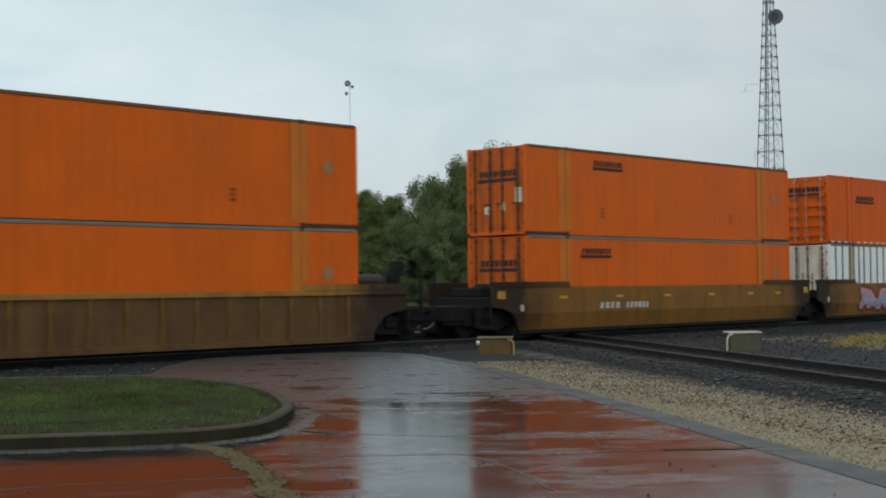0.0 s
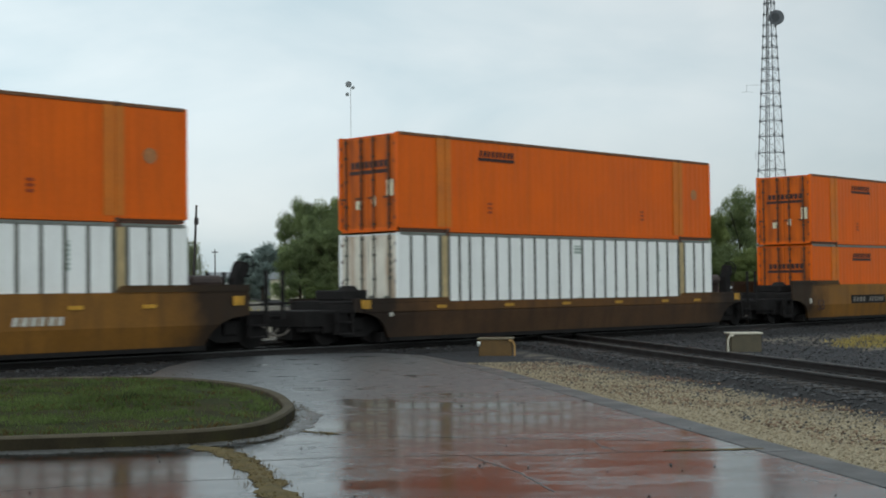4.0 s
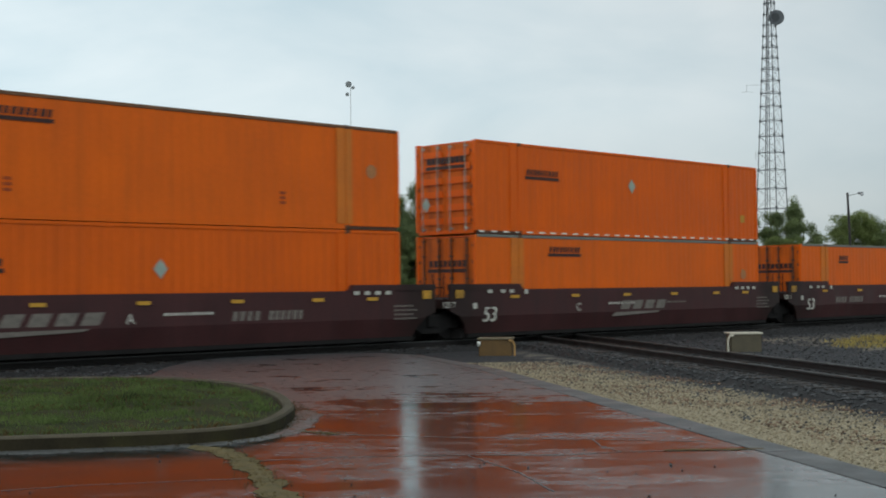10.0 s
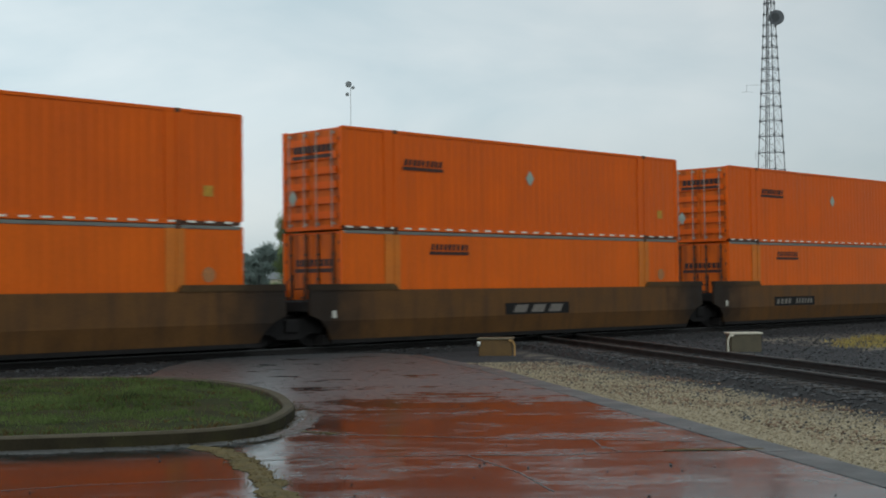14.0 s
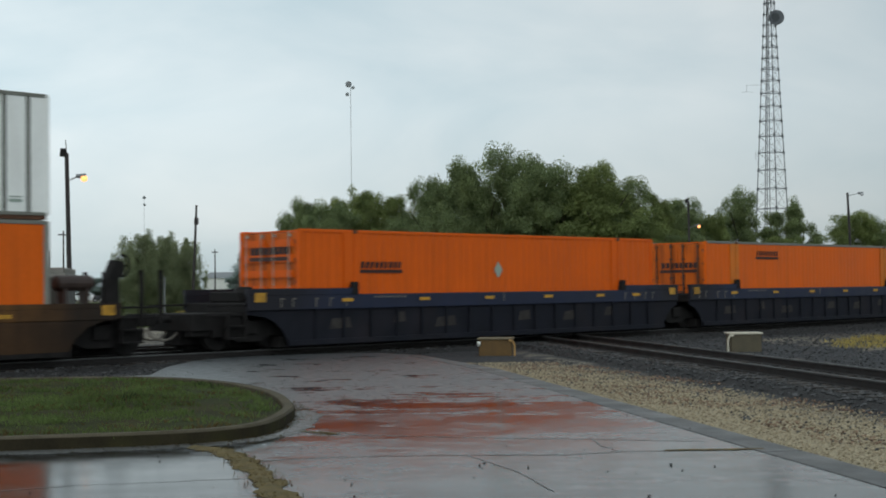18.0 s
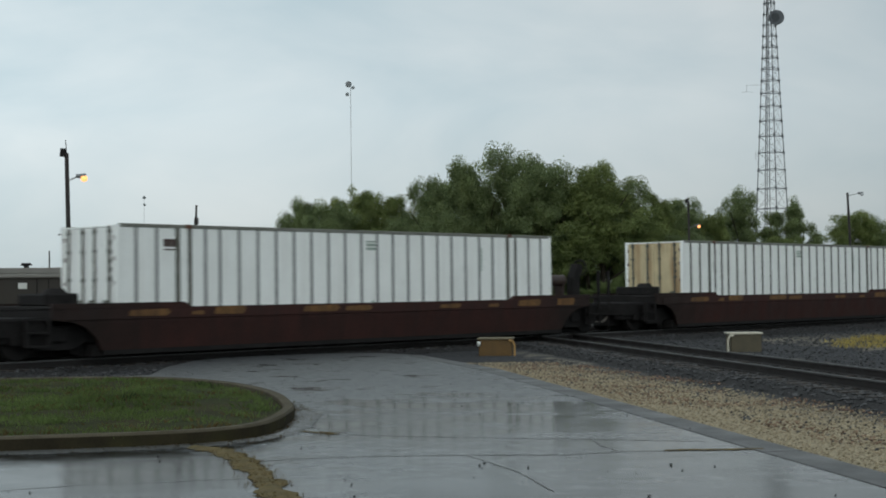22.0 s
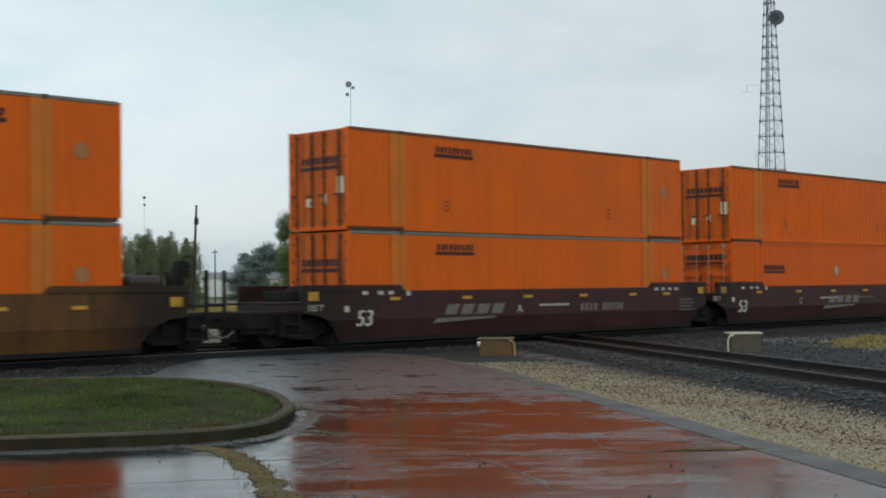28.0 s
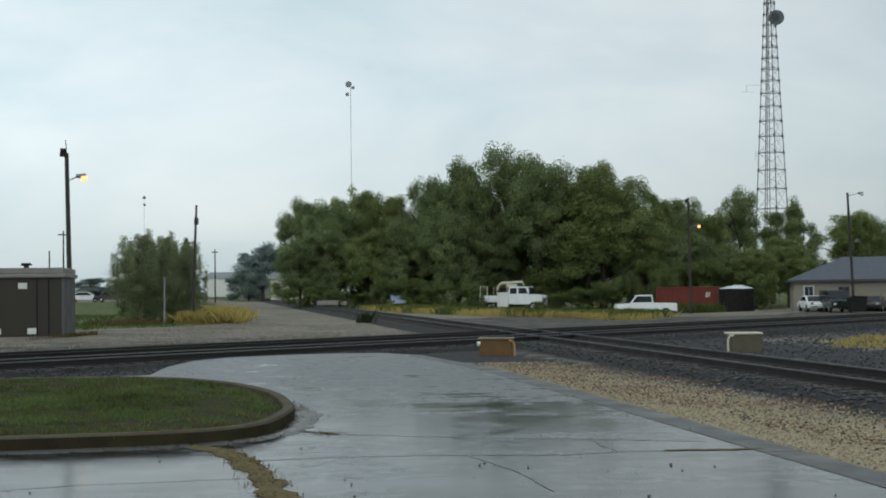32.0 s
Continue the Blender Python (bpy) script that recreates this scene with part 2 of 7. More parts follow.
def part(name, bm, mat, parent, label="", smooth=False):
    ob = new(name, mesh_of(name, bm, mat, smooth))
    ob.parent = parent
    if name in ("name_marking", "number_marking", "stencil_marking", "bracing", "hinges", "worn_marking", "painted_scrawl"):
        ob["kind"] = "stuff"            # prints and gear too small to count
    if label:
        ob["label"] = label
    return ob


def more(ob, m, name=None):
    """Another part on the mesh of ob, under the same parent, at the pose m."""
    o = new(name or ob.name.split(".")[0], ob.data)
    o.parent, o.matrix_basis = ob.parent, m
    if "label" in ob:
        o["label"] = ob["label"]
    return o


def thing(name, label, category, group="", kind="", at=None):
    ob = tagged(new(name), label, category, group, kind)
    ob.empty_display_size = 0.2
    if at is not None:
        ob.matrix_basis = at
    return ob


def sheet(name, verts, faces, mat, label, category="", kind="structure", smooth=False):
    me = bpy.data.meshes.new(name)
    me.from_pydata(verts, [], faces)
    me.materials.append(mat)
    if smooth:
        me.polygons.foreach_set("use_smooth", [True] * len(me.polygons))
    return tagged(new(name, me), label, category, "", kind)


def words(bm, text, size, x, y, z, tilt=0.0):
    """Letters of the built-in font, upright on the near side of a wall at y."""
    cu = bpy.data.curves.new("letters", "FONT")
    cu.body, cu.size, cu.extrude, cu.shear = text, size, 0.004, tilt
    ob = bpy.data.objects.new("letters", cu)
    me = bpy.data.meshes.new_from_object(ob)
    me.transform(Matrix.Translation((x, y, z)) @ Matrix.Rotation(radians(90), 4, "X"))
    bm.from_mesh(me)
    bpy.data.objects.remove(ob)
    bpy.data.meshes.remove(me)
    return bm


# ---------------------------------------------------------------- ground
def terrain(x, y):
    """Height of the ground: level round the tracks, lower towards the yard, rising gently beyond the diamond."""
    knots = ((0, 0, -.25), (20, 10, -.27), (30, 15, -.3), (25, 40, -.28), (50, 20, -.38), (80, 30, -.6), (29, 50, -.12), (45, 66, -.22),
             (54, 74, -.05), (100, 169, .35), (122, 161, .35), (161, 206, .6), (97, 115, -.1), (117, 96, -.8), (109, 96, -.78),
             (102, 72, -1.13), (112, 65, -.75), (118, 59, -.95), (116, 75, -1.06), (60, 60, -.25), (75, 50, -.75), (-30, 40, -.3),
             (10, 60, -.1), (0, 200, .5), (300, 100, -.8), (400, 300, 1.0), (0, -200, -.35), (-200, 0, -.3), (200, -100, -.7), (170, 60, -.9))
    sw = sz = 0.0
    for kx, ky, kz in knots:
        w = 1.0 / ((x - kx) ** 2 + (y - ky) ** 2 + 16.0) ** 1.6
        sw += w
        sz += w * kz
    n, s = x * N2[0] + y * N2[1], x * T2[0] + y * T2[1]
    near = max(0.0, min(1.0, (16 - abs(n - C2)) / 10)) * max(0.0, min(1.0, (s - 45) / 15))
    return sz / sw * (1 - near) + (lift2(s) - 0.36) * near


TRACK_Y = 29.595                       # centre of the main track
N2, T2 = (0.81, -0.586), (0.586, 0.81)  # the crossing track: its normal and its direction
C2 = 11.22                             # its centre's distance along the normal


def on2(n, s):
    return (N2[0] * n + T2[0] * s, N2[1] * n + T2[1] * s)


def lift2(s):
    """Height of the crossing track's rail head along it."""
    return -0.03 if s > 60 else 0.0 if s < 50 else -0.003 * (s - 50)


def inside(x, y, poly):
    hit = False
    for i in range(len(poly)):
        (ax, ay), (bx, by) = poly[i - 1], poly[i]
        if (ay > y) != (by > y) and x < (bx - ax) * (y - ay) / (by - ay) + ax:
            hit = not hit
    return hit


def ground_material():
    m = bpy.data.materials.new("field_and_gravel")
    m.use_nodes = True
    N, Lk = m.node_tree.nodes, m.node_tree.links
    b = N["Principled BSDF"]
    b.inputs["Roughness"].default_value = 0.9
    b.inputs["Specular IOR Level"].default_value = 0.1
    tc = N.new("ShaderNodeTexCoord")

    def noise_tex(scale, detail=4):
        n = N.new("ShaderNodeTexNoise")
        n.inputs["Scale"].default_value, n.inputs["Detail"].default_value = scale, detail
        Lk.new(tc.outputs["Object"], n.inputs["Vector"])
        return n.outputs["Fac"]

    def ramp(fac, lo, hi, a=0.35, c=0.65):
        r = N.new("ShaderNodeValToRGB")
        r.color_ramp.elements[0].position, r.color_ramp.elements[0].color = a, (*lo, 1)
        r.color_ramp.elements[1].position, r.color_ramp.elements[1].color = c, (*hi, 1)
        Lk.new(fac, r.inputs[0])
        return r.outputs[0]

    def blend(fac, a, c):
        mx = N.new("ShaderNodeMixRGB")
        Lk.new(fac, mx.inputs[0])
        Lk.new(a, mx.inputs[1])
        Lk.new(c, mx.inputs[2])
        return mx.outputs[0]

    def attr(name):
        at = N.new("ShaderNodeAttribute")
        at.attribute_name = name
        ad, rr = N.new("ShaderNodeMath"), N.new("ShaderNodeMapRange")
        ad.operation = "MULTIPLY_ADD"
        ad.inputs[1].default_value = 0.6
        Lk.new(edge, ad.inputs[0])
        Lk.new(at.outputs["Fac"], ad.inputs[2])
        rr.inputs["From Min"].default_value, rr.inputs["From Max"].default_value = 0.65, 0.95
        Lk.new(ad.outputs[0], rr.inputs["Value"])
        return rr.outputs[0]

    edge = noise_tex(0.9, 5)
    fine = noise_tex(14, 4)
    stone = blend(ramp(noise_tex(0.22, 6), (0, 0, 0), (1, 1, 1), 0.38, 0.62), ramp(fine, (0.075, 0.068, 0.058), (0.205, 0.188, 0.158)), ramp(fine, (0.125, 0.108, 0.083), (0.31, 0.275, 0.215)))
    grass = ramp(noise_tex(3.5, 5), (0.035, 0.055, 0.016), (0.105, 0.130, 0.035))
    dry = ramp(noise_tex(4.5, 5), (0.125, 0.098, 0.030), (0.32, 0.24, 0.060))
    tan = ramp(noise_tex(22, 3), (0.185, 0.152, 0.098), (0.43, 0.365, 0.25))
    dark = ramp(noise_tex(18, 3), (0.018, 0.018, 0.019), (0.075, 0.076, 0.080))
    col = blend(attr("grass"), stone, grass)
    col = blend(attr("dry"), col, dry)
    col = blend(attr("tan"), col, tan)
    col = blend(attr("dark"), col, dark)
    Lk.new(col, b.inputs["Base Color"])
    bp = N.new("ShaderNodeBump")
    bp.inputs["Strength"].default_value, bp.inputs["Distance"].default_value = 0.6, 0.05
    Lk.new(fine, bp.inputs["Height"])
    Lk.new(bp.outputs[0], b.inputs["Normal"])
    return m


GRASS_ZONES = (
    ((28.5, 54), (45, 62), on2(1.5, 84), on2(2.0, 120), on2(1.0, 200), (60, 175), (-60, 150), (-60, 54)),   # field beyond the hut
    (on2(17, 112), on2(16, 170), on2(16, 240), (260, 260), (260, 160), (200, 60), (124, 76), (112, 84), (100, 92)),   # under the trees
)
DRY_ZONES = (
    (on2(-1.6, 79.8), on2(1.3, 80.4), on2(1.8, 92), on2(0.9, 108), on2(-0.6, 112), on2(-1.3, 95)),        # dry patch by the bush
    ((71, 66), (69, 59), (71, 56), (76, 55.5), (85, 59.5), (91.5, 66), (94.5, 76), (93, 87), (84, 90), (77, 79)),                           # verge by the parked vehicles
    (on2(15.6, 113), on2(14.6, 150), on2(14.6, 240), on2(21, 240), on2(23, 170), on2(26, 126), on2(22, 112)),   # verge along the trees
    ((41.7, 22.9), (47, 24), (46, 18), (38, 16.2), (36.1, 19.3)),                                      # beside the ballast
)
TAN_ZONES = (((34.6, 21.0), (40, 20.8), (36, 14), (27.5, 12.6), (31.4, 18.2)),)


def build_ground():
    rings = [1.5 * 1.042 ** i for i in range(190)]
    angles = []
    a = -180.0
    while a < 180.0:                    # bearings round the standpoint, finest ahead
        angles.append(a)
        a += 0.4 if -24 <= a < 24 else 4.0
    axis = math.degrees(math.atan2(21.0, 21.4))
    verts, faces = [(0, 0, terrain(0, 0))], []
    for r in rings:
        for a in angles:
            th = radians(axis - a)
            x, y = r * math.cos(th), r * math.sin(th)
            verts.append((x, y, terrain(x, y) if r < 900 else terrain(x, y) * 0.3))
    n = len(angles)
    for j in range(n):
        faces.append((0, 1 + (j + 1) % n, 1 + j))
    for i in range(len(rings) - 1):
        for j in range(n):
            p, q = 1 + i * n, 1 + (i + 1) * n
            faces.append((p + j, p + (j + 1) % n, q + (j + 1) % n, q + j))
    ob = sheet("ground", verts, faces, ground_material(), "wet ground of gravel, grass and dry weeds", "ground", smooth=True)
    vals = {k: np.zeros(len(verts), dtype=np.float32) for k in ("grass", "dry", "tan", "dark")}
    for i, (x, y, z) in enumerate(verts):
        if any(inside(x, y, q) for q in GRASS_ZONES) or math.hypot(x, y) > 260:
            vals["grass"][i] = 0.62
        if any(inside(x, y, q) for q in DRY_ZONES):
            vals["dry"][i] = 0.62
        n_, s_ = x * N2[0] + y * N2[1], x * T2[0] + y * T2[1]
        if 4.0 < n_ < 10.5 and s_ < 34:
            vals["tan"][i] = max(0.0, min(0.75, 0.75 - 0.28 * (n_ - 8.0 + 0.06 * max(0.0, s_ - 14))))
        if any(inside(x, y, q) for q in TAN_ZONES):
            vals["tan"][i] = 0.55
        bed = max(0.85 - 0.42 * max(0.0, abs(n_ - C2) - 1.6), 0.8 if -3.4 < y - TRACK_Y < 6.6 else 0.0)
        if 36.1 < y < 46 and n_ < C2 + 2:
            bed = max(bed, 0.72 - 0.034 * (y - 36.1))
        if bed > 0.35:
            vals["dark"][i] = min(0.8, bed)
        elif 5.5 < n_ < C2 and s_ > 31 and y < TRACK_Y:
            vals["dark"][i] = 0.7
        elif x < 24 and 24.0 < y < 35:
            vals["dark"][i] = 0.75
        elif n_ > C2 + 2 and 33 < y < 62 and 45 < x < 112:
            vals["dark"][i] = max(vals["dark"][i], 0.56)
        elif n_ > C2 and y < TRACK_Y and 24 < x < 75:
            vals["dark"][i] = 0.72 if n_ < 18 else 0.5
    for k in vals:
        ob.data.attributes.new(k, "FLOAT", "POINT").data.foreach_set("value", vals[k])


build_ground()


# ---------------------------------------------------------------- wet pavement, island
def wet_material():
    """Old concrete in the rain: mirror-like where water stands, paler and matt where the surface stays rough."""
    m = bpy.data.materials.new("wet_concrete")
    m.use_nodes = True
    N, Lk = m.node_tree.nodes, m.node_tree.links
    b = N["Principled BSDF"]
    tc = N.new("ShaderNodeTexCoord")

    def dot(x, y):
        n = N.new("ShaderNodeVectorMath")
        n.operation = "DOT_PRODUCT"
        n.inputs[1].default_value = (x, y, 0)
        Lk.new(tc.outputs["Object"], n.inputs[0])
        return n.outputs["Value"]

    def math_(op, a, c, d=None):
        n = N.new("ShaderNodeMath")
        n.operation = op
        for i, v in enumerate((a, c, d)):
            if v is None:
                continue
            if isinstance(v, (int, float)):
                n.inputs[i].default_value = v
            else:
                Lk.new(v, n.inputs[i])
        return n.outputs[0]

    def noise_tex(scale, detail, rough=0.5):
        n = N.new("ShaderNodeTexNoise")
        n.inputs["Scale"].default_value, n.inputs["Detail"].default_value, n.inputs["Roughness"].default_value = scale, detail, rough
        Lk.new(uv.outputs[0], n.inputs["Vector"])
        return n.outputs["Fac"]

    def rng(v, a, c, lo, hi, kind="LINEAR"):
        r = N.new("ShaderNodeMapRange")
        r.interpolation_type = kind
        for k, x in zip(("From Min", "From Max", "To Min", "To Max"), (a, c, lo, hi)):
            r.inputs[k].default_value = x
        Lk.new(v, r.inputs["Value"])
        return r.outputs[0]

    # u runs along the slab joints, v across them
    u, v = dot(0.70, -0.714), dot(0.714, 0.70)
    uv = N.new("ShaderNodeCombineXYZ")
    Lk.new(math_("MULTIPLY", u, 0.72), uv.inputs[0])
    Lk.new(v, uv.inputs[1])
    patch, fine, grain = noise_tex(0.8, 8, 0.68), noise_tex(5.5, 6, 0.72), noise_tex(30, 3, 0.6)
    level = math_("MULTIPLY_ADD", fine, 0.62, math_("ADD", patch, -0.295))
    # the slabs have sunk here and there, so that water stands in shallow pools
    for cu, cv, a, c, gain in POOLS:
        du, dv = math_("MULTIPLY", math_("ADD", u, -cu), 1 / a), math_("MULTIPLY", math_("ADD", v, -cv), 1 / c)
        d = math_("SQRT", math_("ADD", math_("MULTIPLY", du, du), math_("MULTIPLY", dv, dv)), 0)
        level = math_("ADD", level, rng(d, 0.55, 1.5, gain, 0.0, "SMOOTHSTEP"))
    level = math_("ADD", level, rng(v, 17.0, 27.0, -0.01, -0.12))
    # thin runs of water along the joints' direction
    thin = N.new("ShaderNodeTexNoise")
    thin.inputs["Scale"].default_value, thin.inputs["Detail"].default_value, thin.inputs["Roughness"].default_value = 1.0, 5, 0.6
    tv = N.new("ShaderNodeCombineXYZ")
    Lk.new(math_("MULTIPLY", u, 0.9), tv.inputs[0])
    Lk.new(math_("MULTIPLY", v, 3.4), tv.inputs[1])
    Lk.new(tv.outputs[0], thin.inputs["Vector"])
    level = math_("ADD", level, math_("MULTIPLY_ADD", thin.outputs["Fac"], 0.50, -0.25))
    water = rng(level, 0.475, 0.585, 0.0, 1.0, "SMOOTHSTEP")
    dry = N.new("ShaderNodeValToRGB")
    dry.color_ramp.elements[0].position, dry.color_ramp.elements[0].color = 0.3, (0.0105, 0.0116, 0.0124, 1)
    dry.color_ramp.elements[1].position, dry.color_ramp.elements[1].color = 0.7, (0.046, 0.0505, 0.054, 1)
    Lk.new(math_("MULTIPLY_ADD", grain, 0.4, math_("MULTIPLY", fine, 0.6)), dry.inputs[0])
    mx = N.new("ShaderNodeMixRGB")
    mx.inputs[2].default_value = (0.010, 0.0105, 0.0105, 1)
    Lk.new(water, mx.inputs[0])
    # base colour lifted towards the rails, a painted stand-in for the sky's sheen there
    bare = N.new("ShaderNodeMixRGB")
    bare.blend_type = "ADD"
    bare.inputs[2].default_value = (0.024, 0.0255, 0.026, 1)
    Lk.new(rng(v, 15.0, 25.0, 0.0, 1.0), bare.inputs[0])
    Lk.new(dry.outputs[0], bare.inputs[1])
    Lk.new(bare.outputs[0], mx.inputs[1])
    Lk.new(mx.outputs[0], b.inputs["Base Color"])
    ro = N.new("ShaderNodeMix")
    Lk.new(water, ro.inputs["Factor"])
    Lk.new(math_("ADD", rng(fine, 0.35, 0.65, 0.14, 0.34), rng(v, 15.0, 25.0, 0.0, 0.17)), ro.inputs["A"])
    Lk.new(rng(patch, 0.4, 0.7, 0.18, 0.09), ro.inputs["B"])
    Lk.new(ro.outputs[0], b.inputs["Roughness"])
    b.inputs["IOR"].default_value = 1.33
    Lk.new(rng(water, 0.0, 1.0, 1.0, 0.27), b.inputs["Specular IOR Level"])
    bp = N.new("ShaderNodeBump")
    bp.inputs["Distance"].default_value = 0.01
    Lk.new(rng(water, 0.0, 1.0, 0.18, 0.06), bp.inputs["Strength"])
    Lk.new(math_("MULTIPLY_ADD", grain, 0.4, math_("MULTIPLY_ADD", noise_tex(9.0, 3), 0.35, noise_tex(1.8, 3))), bp.inputs["Height"])
    Lk.new(bp.outputs[0], b.inputs["Normal"])
    return m


POOLS = ((2.12, 13.1, 0.83, 0.85, 0.16), (2.72, 12.1, 0.32, 0.85, 0.13), (1.73, 16.6, 0.75, 0.9, 0.14), (-0.37, 18.5, 1.3, 3.2, 0.11), (0.55, 14.6, 1.15, 0.55, 0.12),
         (0.05, 11.6, 0.55, 1.0, 0.13), (-3.1, 12.4, 1.3, 1.4, 0.22), (2.1, 18.9, 1.05, 0.9, 0.10), (1.6, 10.6, 2.2, 0.8, 0.12))
WET = wet_material()
PAVE_Z = -0.12
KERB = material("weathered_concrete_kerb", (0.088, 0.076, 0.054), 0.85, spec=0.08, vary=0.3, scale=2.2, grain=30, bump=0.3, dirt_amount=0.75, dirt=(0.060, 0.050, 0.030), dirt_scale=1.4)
# moss, and the upright face's shade painted in as a darker concrete
KERB_SHADED = material("wet_mossy_concrete", (0.028, 0.023, 0.014), 0.8, spec=0.08, vary=0.4, scale=2.5, grain=30, bump=0.3, dirt_amount=0.6, dirt=(0.05, 0.048, 0.018), dirt_scale=2.0)
SOIL = material("wet_turf", (0.038, 0.043, 0.019), 0.95, spec=0.05, vary=0.5, scale=2.5, grain=30, bump=0.5, dirt_amount=0.6, dirt=(0.060, 0.042, 0.026), dirt_scale=1.1)


def smooth_loop(ctrl, step=6):
    """A closed Catmull-Rom path through a few corner points."""
    out, n = [], len(ctrl)
    for i in range(n):
        p0, p1, p2, p3 = (Vector((*ctrl[(i + k) % n], 0)) for k in (-1, 0, 1, 2))
        for s in range(step):
            t = s / step
            v = 0.5 * (2 * p1 + (p2 - p0) * t + (2 * p0 - 5 * p1 + 4 * p2 - p3) * t * t + (3 * p1 - p0 - 3 * p2 + p3) * t ** 3)
            out.append((v.x, v.y))
    return out


def inset(loop, d):
    out, n = [], len(loop)
    for i in range(n):
        (ax, ay), (bx, by) = loop[i - 1], loop[(i + 1) % n]
        tx, ty = bx - ax, by - ay
        k = math.hypot(tx, ty) or 1
        out.append((loop[i][0] - ty / k * d, loop[i][1] + tx / k * d))
    return out


def build_pavement():
    edge = [(-24, -10), (0.5, -10), on2(5.84, -2), on2(5.84, 10), on2(5.84, 20), on2(5.86, 27.5), on2(5.2, 34.2), (24.6, 26.4), (23.8, 27.3),
            (22.4, 27.9), (20.8, 28.15), (19.2, 27.4), (17.4, 25.8), (15.5, 23.6), (13.6, 24.0), (6, 28), (-24, 44)]
    bm = B()
    prism(bm, edge, PAVE_Z - 0.22, PAVE_Z, "z")
    ob = new("pavement", mesh_of("pavement", bm, WET))
    tagged(ob, "cracked concrete pavement shining with rain water", "pavement", kind="structure")


def build_edging():
    """A strip of rough, drier concrete along the pavement's edge, cast in lengths."""
    ob = thing("pavement_edging", "pale rough concrete strip along the pavement's edge", "pavement", kind="structure")
    cuts = [0.0, 6.2, 12.9, 18.4, 24.3, 27.6]
    for a, b_ in zip(cuts, cuts[1:]):
        bm = B()
        prism(bm, [on2(5.42, a + 0.012), on2(5.835, a + 0.012), on2(5.835, b_ - 0.012), on2(5.42, b_ - 0.012)], PAVE_Z - 0.15, PAVE_Z + 0.005, "z")
        part("edging_length", bm, EDGING, ob)
    bm = B()
    prism(bm, [on2(5.42, 27.61), on2(5.84, 27.61), on2(5.2, 34.2), on2(4.86, 34.0)], PAVE_Z - 0.15, PAVE_Z + 0.005, "z")
    part("edging_length", bm, EDGING, ob)


EDGING = material("rough_damp_concrete", (0.044, 0.045, 0.045), 0.5, spec=0.5, vary=0.4, scale=1.6, grain=26, bump=0.2, dirt_amount=0.5, dirt=(0.06, 0.058, 0.05), dirt_scale=1.1)
build_pavement()
build_edging()
ISLAND = smooth_loop([(-14, 30.5), (-14, 28), (0, 18.3), (5.0, 14.9), (7.3, 13.3), (8.5, 12.55), (9.25, 12.40), (9.95, 12.65), (10.95, 13.5),
                      (11.75, 14.4), (12.85, 16.1), (13.6, 17.8), (13.95, 19.2), (13.95, 20.6), (13.3, 21.9), (11.9, 23.1), (8, 26.2), (0, 32)])


def build_island():
    ob = thing("traffic_island", "grassed traffic island ringed by a worn concrete kerb", "traffic island")
    n = len(ISLAND)
    crown = [(inset(ISLAND, 0.004), 0.0), (inset(ISLAND, 0.03), 0.035), (inset(ISLAND, 0.135), 0.035), (inset(ISLAND, 0.155), 0.02), (inset(ISLAND, 0.155), -0.08)]
    for name, mat, label, rings in (("kerb_face", KERB_SHADED, "wet mossy kerb face, with its shade in the colour", [(ISLAND, PAVE_Z - 0.02), (ISLAND, 0.004), (inset(ISLAND, 0.01), 0.01)]),
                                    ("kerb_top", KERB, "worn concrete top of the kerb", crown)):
        bm = B()
        rows = [[bm.verts.new((x, y, z)) for x, y in loop] for loop, z in rings]
        for p, q in zip(rows, rows[1:]):
            for i in range(n):
                bm.faces.new((p[i], p[(i + 1) % n], q[(i + 1) % n], q[i]))
        part(name, bm, mat, ob, label)
    bm = B()
    loops = [[bm.verts.new((x, y, -0.035 + 0.07 * k)) for x, y in inset(ISLAND, 0.14 + 1.1 * k)] for k in (0, 0.35, 1.0)]
    for p, q in zip(loops, loops[1:]):
        for i in range(n):
            bm.faces.new((p[i], p[(i + 1) % n], q[(i + 1) % n], q[i]))
    bm.faces.new(loops[-1])
    part("turf", bm, SOIL, ob, "short wet grass with bare soil")
    return ob


build_island()


# ---------------------------------------------------------------- tracks
BALLAST = material("dark_wet_ballast", (0.030, 0.029, 0.029), 0.85, spec=0.12, vary=0.6, scale=6, grain=24, bump=0.8)
TIE = material("creosoted_timber", (0.035, 0.028, 0.023), 0.7, vary=0.4, scale=5, each=0.3)


def rail_profile():
    return [(-.07, -.17), (.07, -.17), (.07, -.155), (.012, -.14), (.012, -.045), (.036, -.03), (.036, -.004), (.03, 0), (-.03, 0),
            (-.036, -.004), (-.036, -.03), (-.012, -.045), (-.012, -.14), (-.07, -.155)]


def swept(bm, path, prof):
    """Sweep a profile (across, up) along a path of (x, y, z)."""
    rows = []
    for i, p in enumerate(path):
        a, b_ = Vector(path[max(i - 1, 0)]), Vector(path[min(i + 1, len(path) - 1)])
        t = (b_ - a).normalized()
        s = Vector((t.y, -t.x, 0)).normalized()
        rows.append([bm.verts.new(Vector(p) + s * u + Vector((0, 0, v))) for u, v in prof])
    n = len(prof)
    for p, q in zip(rows, rows[1:]):
        for i in range(n):
            bm.faces.new((p[i], q[i], q[(i + 1) % n], p[(i + 1) % n]))
    bm.faces.new(rows[0][::-1])
    bm.faces.new(rows[-1])
    bmesh.ops.recalc_face_normals(bm, faces=bm.faces[:])


TRACK2_Y = 33.25                       # centre of the second, parallel track


